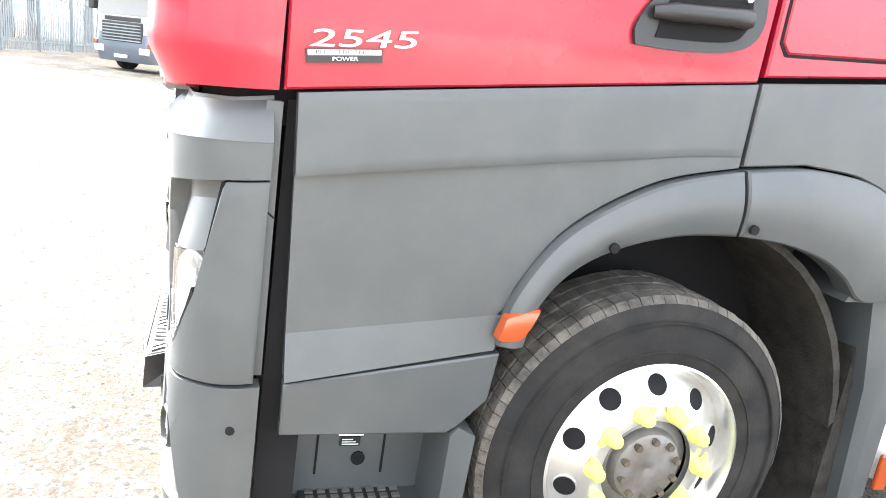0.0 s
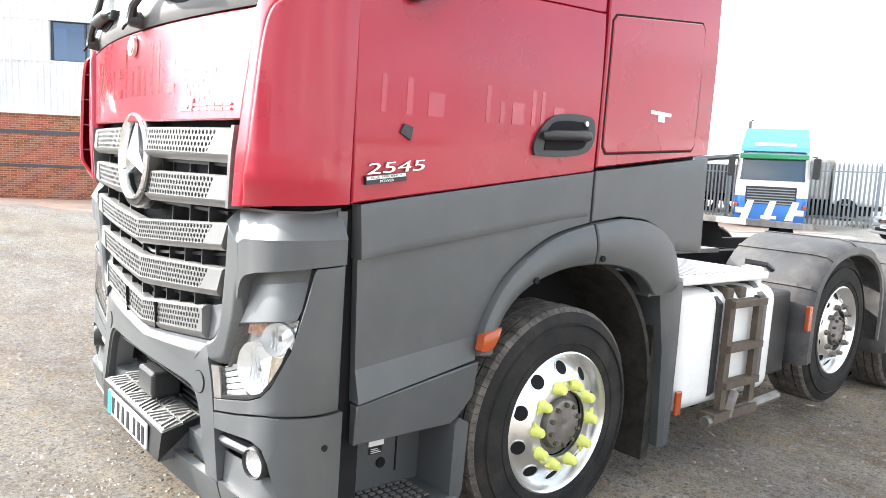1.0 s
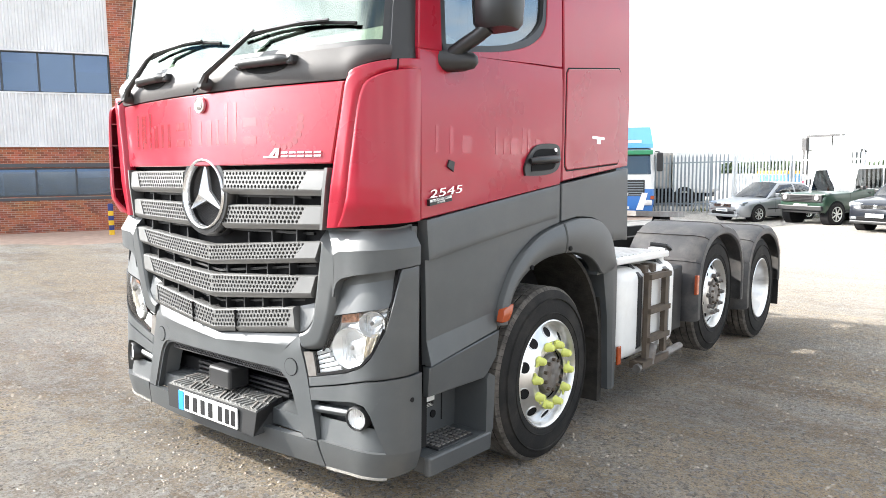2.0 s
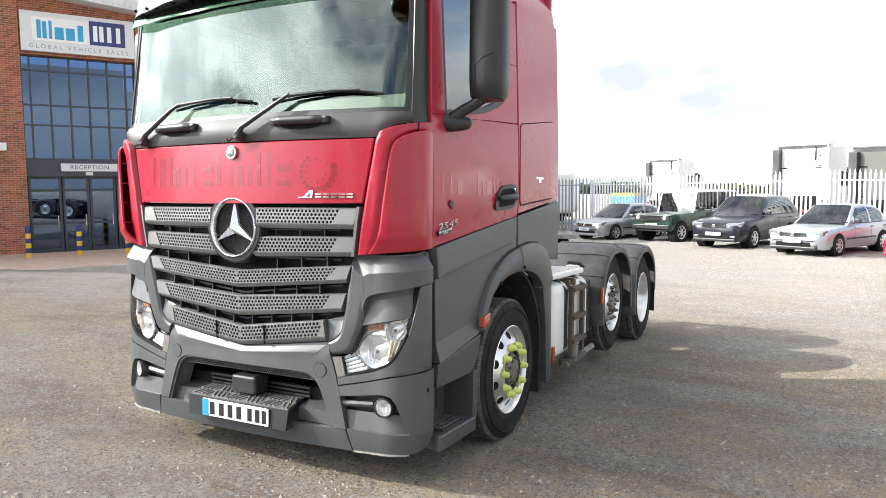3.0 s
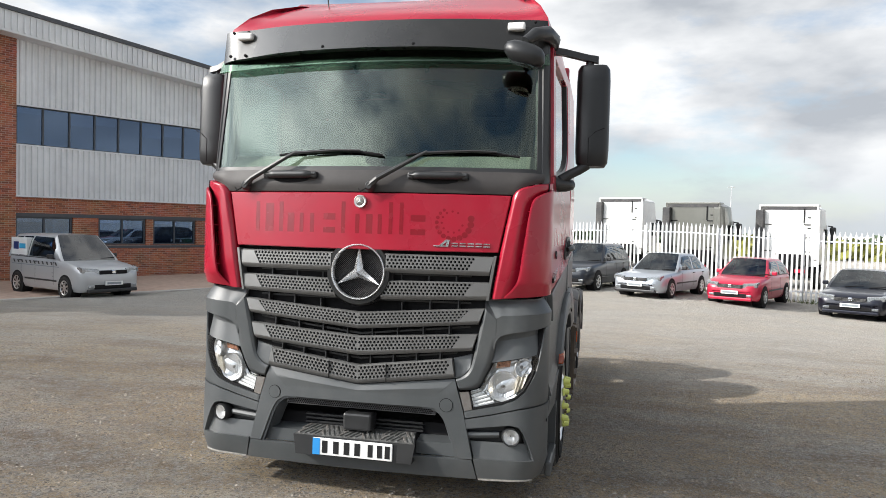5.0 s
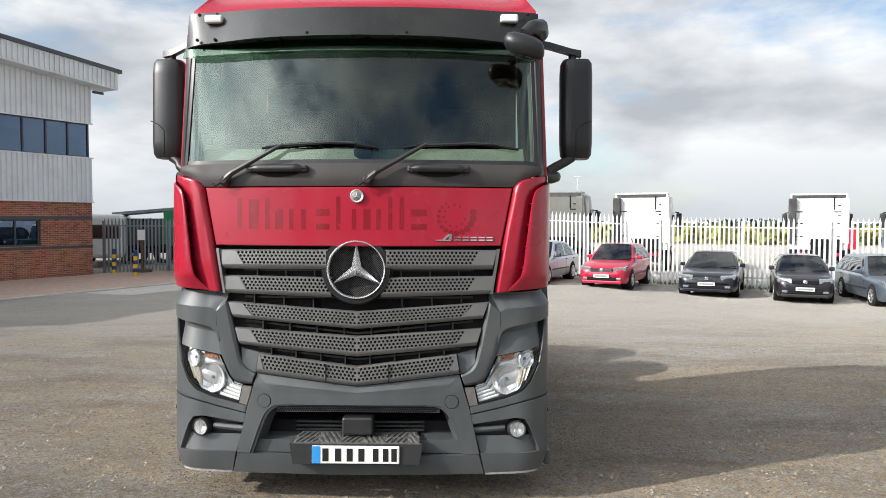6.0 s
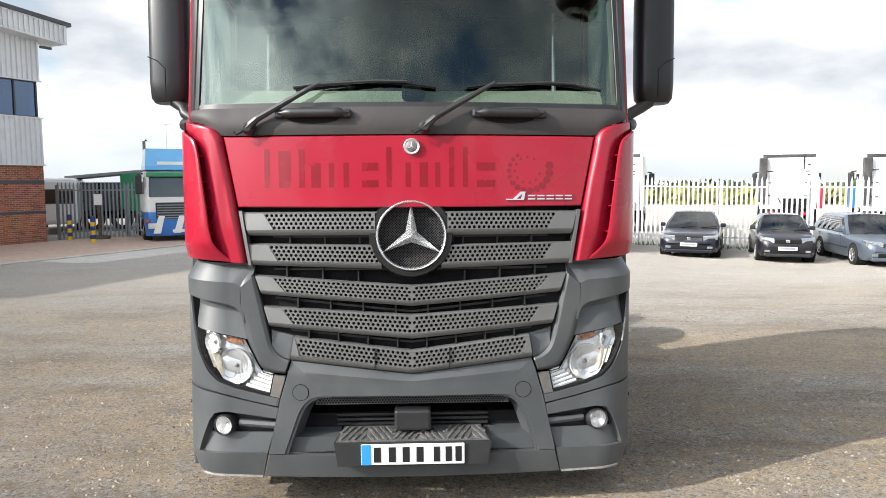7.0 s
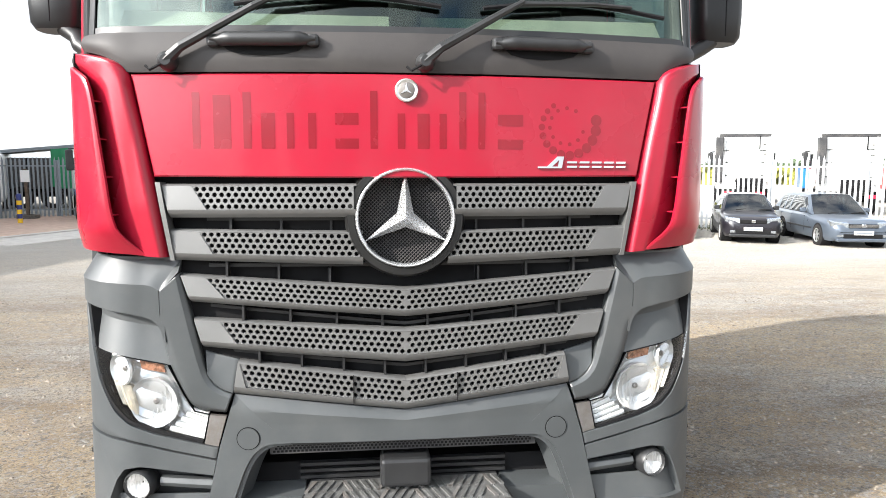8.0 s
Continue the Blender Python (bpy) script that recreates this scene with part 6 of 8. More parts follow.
    i1 = [(0.93, 0.815), (0.955, 0.925), (1.03, 1.02), (1.15, 1.088), (1.31, 1.132), (1.478, 1.145)]
    o2 = [(1.465, 1.314), (1.66, 1.337), (1.84, 1.327), (1.95, 1.297), (2.04, 1.247), (2.10, 1.18), (2.14, 1.08)]
    i2 = [(1.488, 1.145), (1.63, 1.135), (1.77, 1.105), (1.875, 1.055), (1.955, 0.99), (2.04, 0.988), (2.11, 1.0)]
    for o, i in ((curved(o1), curved(i1)), (curved(o2), curved(i2))):
        panel("arch_flare", [(Y(a), b) for a, b in i], [(Y(a), b) for a, b in o], "grey", TRUCK, off=0.042, thick=0.07, side=sd, nu=36, nv=7, rim=0.006, swell=0.016, label="grey wheel arch flare")
    for a, b in ((1.118, 1.092), (1.512, 1.170)):
        bm = bm_new()
        spun(bm, [(0, 0.013), (0.01, 0.013)], surf(Y(a), b, 0.052, sd), "x", 12, sd)
        part("blanking_hole", bm, M["void"], TRUCK)
    panel("side_indicator", curved([(Y(0.848), 0.842), (Y(0.862), 0.832), (Y(0.90), 0.834), (Y(0.915), 0.842)], 3), curved([(Y(0.862), 0.890), (Y(0.875), 0.903), (Y(0.93), 0.918), (Y(0.955), 0.920)], 3), "amber", TRUCK, off=0.060, thick=0.03, side=sd, nu=10, nv=4, rim=0.006, swell=0.006, label="amber side indicator")
    # front gap filled near-black to paint in its shade, wheel arch liner, steps
    bm = bm_new()
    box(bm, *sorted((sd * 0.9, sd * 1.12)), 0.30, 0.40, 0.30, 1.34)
    part("gap_shade", bm, M["void"], TRUCK)
    ret = panel("corner_return", [(1.300, 0.70), (1.342, 0.70)], [(1.300, 1.335), (1.338, 1.335)], "grey", TRUCK, off=-0.004, thick=0.03, side=sd, nu=3, nv=6, label="grey return edge in the gap before the door")
    panel("return_seam", [(1.322, 1.09), (1.341, 1.075)], [(1.322, 1.096), (1.341, 1.081)], "void", ret, off=-0.003, thick=0.004, side=sd, nu=1, nv=1)
    bm = bm_new()
    arc = [(1.42 + 0.64 * math.cos(a), 0.5 + 0.66 * math.sin(a)) for a in (math.radians(5 + 170 * k / 20) for k in range(21))]
    g = [[(sd * 1.18, y, z) for y, z in arc], [(sd * 0.72, y, z) for y, z in arc]]
    h = [[(sd * 1.18, y + (y - 1.42) * 0.03, z + 0.02) for y, z in arc], [(sd * 0.72, y + (y - 1.42) * 0.03, z + 0.02) for y, z in arc]]
    sheet(bm, g, h)
    part("arch_liner", bm, M["liner"], TRUCK, "dusty black wheel arch liner")
    st = bm_new()
    prism(st, [(0.33, 0.20), (0.80, 0.20), (0.84, 0.30), (0.85, 0.56), (0.80, 0.585), (0.78, 0.56), (0.775, 0.29), (0.33, 0.275)], "x", *sorted((sd * 1.20, sd * 0.92)))
    so = part("step_well", st, M["grey"], TRUCK, "grey cab entry step well")
    part("step_back", boxed(*sorted((sd * 0.90, sd * 1.0)), 0.33, 0.80, 0.27, 0.62), M["grey"], so)
    for y in (0.47, 0.66):
        part("step_groove", boxed(*sorted((sd * 0.998, sd * 1.004)), y, y + 0.006, 0.34, 0.56), M["void"], so)
    part("tread_plate", boxed(*sorted((sd * 0.99, sd * 1.17)), 0.43, 0.74, 0.278, 0.288, bevel=0.003), M["black"], so)
    bm = bm_new()
    for i in range(8):
        for j in range(5):
            box(bm, *sorted((sd * (1.0 + j * 0.033), sd * (1.018 + j * 0.033))), 0.45 + i * 0.035, 0.472 + i * 0.035, 0.287, 0.294)
    part("tread_studs", bm, M["steel"], so)
    part("warning_label", boxed(*sorted((sd * 0.999, sd * 1.006)), 0.535, 0.592, 0.425, 0.452), M["ink"], so, "black warning label with unreadable lines")
    for k in range(3):
        part("label_bar", boxed(*sorted((sd * 1.005, sd * 1.008)), 0.540, 0.587 - 0.008 * k, 0.430 + k * 0.007, 0.4325 + k * 0.007), M["plate_white"], so)
    part("paper_label", boxed(*sorted((sd * 0.999, sd * 1.006)), 0.530, 0.600, 0.456, 0.53), M["plate_white"], so)
    bm = bm_new()
    spun(bm, [(0, 0.02), (0.006, 0.02)], (sd * 1.0, 0.592, 0.385), "x", 14, sd)
    part("step_hole", bm, M["void"], so)
    part("step_outer_edge", boxed(*sorted((sd * 1.165, sd * 1.205)), 0.32, 0.82, 0.19, 0.285, bevel=0.012), M["grey"], so)
    # flap behind the front wheel
    fl = bm_new()
    loft(fl, [[(sd * 1.20, 2.06, 0.985), (sd * 1.22, 2.14, 1.03), (sd * 1.20, 2.26, 1.03), (sd * 0.85, 2.26, 1.0), (sd * 0.85, 2.06, 0.95)],
              [(sd * 1.20, 2.13, 0.7), (sd * 1.22, 2.17, 0.7), (sd * 1.20, 2.27, 0.7), (sd * 0.85, 2.27, 0.7), (sd * 0.85, 2.12, 0.7)],
              [(sd * 1.20, 2.17, 0.21), (sd * 1.22, 2.19, 0.21), (sd * 1.20, 2.27, 0.21), (sd * 0.85, 2.27, 0.21), (sd * 0.85, 2.17, 0.21)]])
    part("rear_wheel_cover", fl, M["grey"], TRUCK, "grey cover behind the front wheel", smooth=30)
    bm = bm_new()
    box(bm, *sorted((sd * 0.75, sd * 1.16)), 2.10, 2.16, 0.14, 0.9)
    part("mud_flap", bm, M["liner"], TRUCK, "ribbed dusty rubber flap")
    bm = bm_new()
    loft(bm, [[(sd * 1.22, 1.93, 0.98), (sd * 1.22, 2.12, 0.985), (sd * 0.95, 2.12, 0.985), (sd * 0.95, 1.93, 0.98)], [(sd * 1.22, 1.98, 1.07), (sd * 1.22, 2.13, 1.07), (sd * 0.95, 2.13, 1.07), (sd * 0.95, 1.98, 1.07)]])
    part("arch_bracket", bm, M["grey"], TRUCK)
lettering("model_number", "2545", 0.050, Matrix.Translation(surf(Y(0.44), 1.486, 0.030)) @ pose(0, 0, 0, 90, 0, 87.6) @ pose(0, 0, 0, 0, 0, 7), M["chrome"], TRUCK, 0.003, "raised chrome model number", squash=2.4, shear=0.14)
bl = part("power_label", boxed(1.172, 1.1895, 0.323, 0.487, 1.433, 1.461), M["ink"], TRUCK, "small black and white badge")
bl.matrix_local = Matrix.Translation((0, 0, 0.004)) @ Matrix.Translation((1.18, 0.41, 1.43)) @ pose(0, 0, 0, 8) @ Matrix.Translation((-1.18, -0.41, -1.43))
part("label_field", boxed(1.1885, 1.191, 0.326, 0.484, 1.448, 1.459), M["plate_white"], bl)
lettering("label_words", "BLUE EFFICIENCY", 0.012, pose(1.1915, 0.405, 1.4535, 90, 0, 90), M["ink"], bl, 0.0005, squash=1.35)
lettering("label_words", "POWER", 0.012, pose(1.1905, 0.405, 1.440, 90, 0, 90), M["plate_white"], bl, 0.0005, squash=1.35)

# cab back
part("cab_back", boxed(-1.14, 1.14, 2.30, 2.36, 1.66, 3.3, bevel=0.02), M["red"], TRUCK)
# --- mirrors ---
for sd in (1, -1):
    mb = bm_new()
    rings = []
    for z, k in ((2.19, 0.80), (2.215, 0.95), (2.30, 1.0), (2.5, 1.0), (2.75, 1.0), (2.825, 0.96), (2.85, 0.82)):
        cx, cy, hw, hd = (1.393 if sd > 0 else 1.338), 0.52, 0.107 * k, 0.105 * k
        ring = []
        for a in range(16):
            t = 2 * math.pi * a / 16
            c, s = math.cos(t), math.sin(t)
            ring.append((sd * (cx + hw * math.copysign(abs(c) ** 0.5, c)), cy + hd * math.copysign(abs(s) ** 0.55, s) + (0.03 * (1 if s < 0 else 0)), z))
        rings.append(ring)
    loft(mb, rings)
    mir = part("mirror_housing", mb, M["mirror_grey"], TRUCK, "large black door mirror", smooth=40)
    mx = 1.385 if sd > 0 else 1.335
    part("mirror_glass", boxed(*sorted((sd * (mx - 0.075), sd * (mx + 0.075))), 0.628, 0.634, 2.28, 2.78), M["chrome"], mir)
    bm = bm_new()
    tube(bm, [(sd * (mx - 0.012), 0.386, 2.20), (sd * (mx - 0.012), 0.3835, 2.36), (sd * (mx + 0.03), 0.3845, 2.40), (sd * (mx + 0.085), 0.402, 2.425)], 0.003, 5)
    part("housing_seam", bm, M["void"], mir)
    bm = bm_new()
    loft(bm, [[(sd * x, y + dy, z + dz) for dy, dz in ((-0.03, -0.02), (-0.025, 0.022), (0.025, 0.024), (0.03, -0.018))] for x, y, z in ((1.08, 0.40, 2.935), (1.20, 0.44, 2.925), (mx - 0.03, 0.49, 2.895), (mx + 0.035, 0.50, 2.885))])
    part("upper_arm", bm, M["black"], mir, smooth=40)
    bm = bm_new()
    tube(bm, [(sd * (mx - 0.02), 0.50, 2.83), (sd * (mx - 0.02), 0.50, 2.89)], 0.026, 8)
    part("arm_pin", bm, M["black"], mir, smooth=50)
    bm = bm_new()
    tube(bm, [(sd * 1.20, 0.46, 2.095), (sd * 1.25, 0.475, 2.13), (sd * (mx - 0.07), 0.49, 2.165), (sd * (mx - 0.02), 0.50, 2.20)], [0.034, 0.032, 0.032, 0.034], 10)
    part("lower_arm", bm, M["black"], mir, smooth=50)
    bm = bm_new()
    tube(bm, [(sd * 1.125, 0.375, 2.15), (sd * 1.132, 0.395, 2.10), (sd * 1.15, 0.425, 2.072), (sd * 1.19, 0.46, 2.066), (sd * 1.235, 0.50, 2.068), (sd * 1.268, 0.53, 2.072), (sd * 1.282, 0.543, 2.075)], [0.018, 0.035, 0.048, 0.049, 0.045, 0.036, 0.016], 12)
    part("arm_foot", bm, M["black"], mir, smooth=50)
# front kerb mirror hung from the pillar on the left side
bm = bm_new()
tube(bm, [(1.12, 0.46, 2.96), (1.135, 0.30, 2.97), (1.11, 0.14, 2.965), (1.05, 0.03, 2.93), (0.995, -0.01, 2.88)], [0.04, 0.048, 0.048, 0.042, 0.03], 12)
km = part("kerb_mirror", bm, M["black"], TRUCK, "black kerb mirror on a bent arm", smooth=50)
bm = bm_new()
rings = []
for x, k in ((-0.12, 0.3), (-0.10, 0.68), (-0.06, 0.93), (0.0, 1.0), (0.06, 0.95), (0.10, 0.75), (0.118, 0.4)):
    rings.append([(0.995 + x, -0.03 + 0.075 * k * math.cos(a), 2.80 - 0.28 * x + 0.072 * k * math.sin(a)) for a in (2 * math.pi * i / 16 for i in range(16))])
loft(bm, rings)
part("mirror_shell", bm, M["mirror_grey"], km, smooth=55)
bm = bm_new()
loft(bm, [[(0.995 + 0.10 * k * math.cos(a), -0.02 + 0.06 * k * math.sin(a), 2.732 - 0.028 * k * math.cos(a)) for a in (2 * math.pi * i / 16 for i in range(16))] for k in (0.9, 0.88)])
part("mirror_face", bm, M["chrome"], km)

# --- wheels ---
BODY["scale"] = None
def wheel(y, z, sd, style, x_face=1.20, width=0.30, radius=0.512):
    k_t = (radius - 0.292) / 0.22  # sidewall height against the tallest tyre
    """style: steer (bulging hub), mid (bolted hub), drive (deep dish)."""
    w = part("wheel", bm_new(), M["rubber"], TRUCK, {"steer": "front wheel with a bright alloy rim and yellow nut indicators", "mid": "raised middle-axle wheel with an alloy rim", "drive": "rear wheel with a deep pale rim"}[style])
    bm = bm_new()
    n = 64
    prof = [(0.012, 0.292), (0.002, 0.31), (0.0, 0.36), (0.003, 0.42), (0.010, 0.458), (0.020, 0.484), (0.034, 0.502), (0.05, 0.506)]
    prof = [(-a, r) for a, r in prof] + [(-width + 0.05, 0.496), (-width + 0.01, 0.46), (-width, 0.36), (-width + 0.012, 0.292)]
    spun(bm, [(a, 0.292 + (r - 0.292) * k_t) for a, r in prof], (sd * x_face, y, z), "x", n, sd, ring=True)
    bmesh.ops.recalc_face_normals(bm, faces=bm.faces)
    bm.to_mesh(w.data)
    bm.free()
    w.data.shade_smooth()
    w.data.set_sharp_from_angle(angle=radians(45))
    # tread: ribs cut by fine slits, a rough shoulder
    rnd = random.Random(int(y * 100))
    R = radius
    bm = bm_new()
    seg, edges = 84, ((-0.022, -0.078), (-0.088, -0.138), (-0.148, -0.196), (-0.206, -0.262))
    for i, (a, b) in enumerate(edges):
        for k in range(seg):
            t0, t1 = 2 * math.pi * k / seg, 2 * math.pi * (k + 0.94) / seg
            jut = rnd.uniform(-0.0022, 0.0012)
            ring = []
            for al, r in ((a, R - (0.020 if i == 0 else 0.012)), (a - 0.004 - (0.012 if i == 0 else 0), R - 0.001 + jut), (b, R + jut), (b, R - 0.012)):
                ring.append([bm.verts.new((sd * (x_face + al), y + r * math.cos(t), z + r * math.sin(t))) for t in (t0, t1)])
            for p, q in zip(ring, ring[1:]):
                bm.faces.new((p[0], p[1], q[1], q[0]))
            bm.faces.new([p[0] for p in ring])
            bm.faces.new([p[1] for p in ring][::-1])
    part("tread", bm, M["tread"], w, "worn dusty tyre tread with slits")
    for rr in (0.335, 0.292 + 0.14 * k_t):
        bm = bm_new()
        spun(bm, [(-0.006, rr), (0.0035, rr + 0.003), (0.0035, rr + 0.007), (-0.006, rr + 0.01)], (sd * x_face, y, z), "x", n, sd, ring=True)
        part("sidewall_ring", bm, M["rubber"], w, smooth=60)
    if style == "drive":
        disc, hub_r, lip = [(-0.006, 0.305), (-0.002, 0.296), (-0.012, 0.286), (-0.05, 0.272), (-0.14, 0.262), (-0.165, 0.25), (-0.17, 0.16), (-0.17, 0.09)], 0.10, -0.17
    else:
        bulge = 0.0 if style == "steer" else -0.02
        disc, hub_r, lip = [(-0.006, 0.305), (-0.001, 0.297), (-0.012, 0.288), (-0.052 + bulge, 0.278), (-0.050 + bulge, 0.268), (-0.046 + bulge, 0.262), (-0.008 + bulge, 0.203), (0.004 + bulge, 0.19), (0.009 + bulge, 0.178), (0.009 + bulge, 0.14)], 0.14, 0.009 + bulge
    # disc with round hand holes
    bm = bm_new()
    cx = sd * x_face
    n_h = 10
    rings, seg = [], 80
    for a, r in disc:
        rings.append([Vector((cx + sd * a, y + r * math.cos(2 * math.pi * k / seg), z + r * math.sin(2 * math.pi * k / seg))) for k in range(seg)])
    loft(bm, rings, caps=False)
    back = [[p - Vector((sd * 0.02, 0, 0)) for p in r] for r in rings[3:]]
    loft(bm, back, caps=False)
    rim = part("rim", bm, M["alu"], w, "bright alloy rim" if style != "drive" else "pale dished rim", smooth=50)
    if style != "drive":
        for k in range(n_h):
            t = 2 * math.pi * (k + 0.5) / n_h
            m = Matrix.Translation((cx + sd * (bulge - 0.0265), y + 0.232 * math.cos(t), z + 0.232 * math.sin(t))) @ Matrix.Rotation(t, 4, "X") @ Matrix.Rotation(sd * math.atan2(0.038, 0.059), 4, "Z")
            hb = bm_new()
            spun(hb, [(-0.02, 0.031), (0.0012, 0.031)], (0, 0, 0), "x", 18, sd)
            bmesh.ops.transform(hb, matrix=m, verts=hb.verts)
            part("hand_hole", hb, M["void"], rim)
            ring_b = bm_new()
            spun(ring_b, [(-0.012, 0.037), (0.003, 0.0345), (0.003, 0.031), (-0.012, 0.031)], (0, 0, 0), "x", 18, sd, ring=True)
            bmesh.ops.transform(ring_b, matrix=m, verts=ring_b.verts)
            part("hole_edge", ring_b, M["alu"], rim, smooth=50)
    hb = bm_new()
    spun(hb, [(lip - 0.04, hub_r), (lip - 0.03, hub_r), (lip - 0.022, hub_r * 0.8), (lip + 0.004, hub_r * 0.72), (lip + 0.012, hub_r * 0.62), (lip + 0.012, 0.02), (lip + 0.006, 0.0)], (cx, y, z), "x", 32, sd)
    hub = part("hub", hb, M["steel"], w, "dirty grey steel hub", smooth=30)
    for k in range(10):
        t = 2 * math.pi * k / 10
        rb = 0.168 if style != "drive" else 0.13
        c = Vector((cx + sd * lip, y + rb * math.cos(t), z + rb * math.sin(t)))
        bm = bm_new()
        spun(bm, [(-0.005, 0.021), (0.016, 0.021), (0.016, 0.015), (0.036, 0.014)], c, "x", 6 if style != "steer" else 10, sd)
        nut = part("wheel_nut", bm, M["steel" if style != "steer" else "nut"], hub)
        if style == "steer":
            cap = bm_new()
            spun(cap, [(0.0, 0.027), (0.010, 0.026), (0.013, 0.023), (0.038, 0.0195), (0.046, 0.014), (0.047, 0.0)], c, "x", 14, sd)
            part("nut_cap", cap, M["nut"], nut, smooth=40)
            ar = bm_new()
            ang = t + (1.9 if k % 2 else -1.9) + math.pi
            d = Vector((0, math.cos(ang), math.sin(ang)))
            e = Vector((0, -math.sin(ang), math.cos(ang)))
            o = c + Vector((sd * 0.004, 0, 0))
            tri = [o + e * 0.022, o - e * 0.022, o + d * 0.046]
            loft(ar, [tri, [p + Vector((sd * 0.01, 0, 0)) for p in tri]])
            part("pointer", ar, M["nut"], nut)
    for k in range(10):
        t = 2 * math.pi * (k + 0.5) / 10
        rb = 0.085 if style != "drive" else 0.06
        bm = bm_new()
        spun(bm, [(0, 0.011), (0.02, 0.01)], (cx + sd * (lip + 0.006), y + rb * math.cos(t), z + rb * math.sin(t)), "x", 6, sd)
        part("hub_bolt", bm, M["rusty"], hub)
    return w


for sd in (1, -1):
    wheel(1.335, 0.468, sd, "steer", 1.215, radius=0.488)
    wheel(4.24, 0.595, sd, "mid", 1.17)
    wheel(5.60, 0.503, sd, "drive", 1.19)
BODY["scale"] = Matrix.Diagonal((1, 0.968, 0.995, 1))
for y in (1.385, 4.38, 5.78):
    bm = bm_new()
    tube(bm, [(-0.95, y, 0.5), (0.95, y, 0.5)], 0.07, 10)
    part("axle", bm, M["void"], TRUCK)
for sd in (1, -1):  # inner twin tyre of the drive axle
    bm = bm_new()
    spun(bm, [(0, 0.3), (0.0, 0.47), (0.04, 0.505), (0.24, 0.505), (0.28, 0.47), (0.28, 0.3)], (sd * 0.56, 5.78, 0.505), "x", 40, sd, ring=True)
    part("inner_tyre", bm, M["rubber"], TRUCK, smooth=40)

# --- chassis, tank, deck ---
for sd in (1, -1):
    part("chassis_rail", boxed(*sorted((sd * 0.34, sd * 0.43)), 2.2, 6.5, 0.78, 1.06), M["void"], TRUCK, "dark steel chassis rail")
for y in (2.6, 3.6, 5.1, 6.45):
    part("cross_member", boxed(-0.36, 0.36, y, y + 0.1, 0.82, 1.0), M["void"], TRUCK)
part("deck_plate", boxed(-0.5, 0.5, 2.4, 3.9, 1.06, 1.09), M["steel"], TRUCK, "steel catwalk behind the cab")
for y in (2.5, 2.62, 2.8, 2.95):
    bm = bm_new()
    tube(bm, [(-0.3, y, 1.2), (0.1, y + 0.1, 1.32), (0.55, y + 0.05, 1.16), (0.7, y + 0.3, 1.12)], 0.018, 6)
    part("air_hose", bm, M["void"], TRUCK)
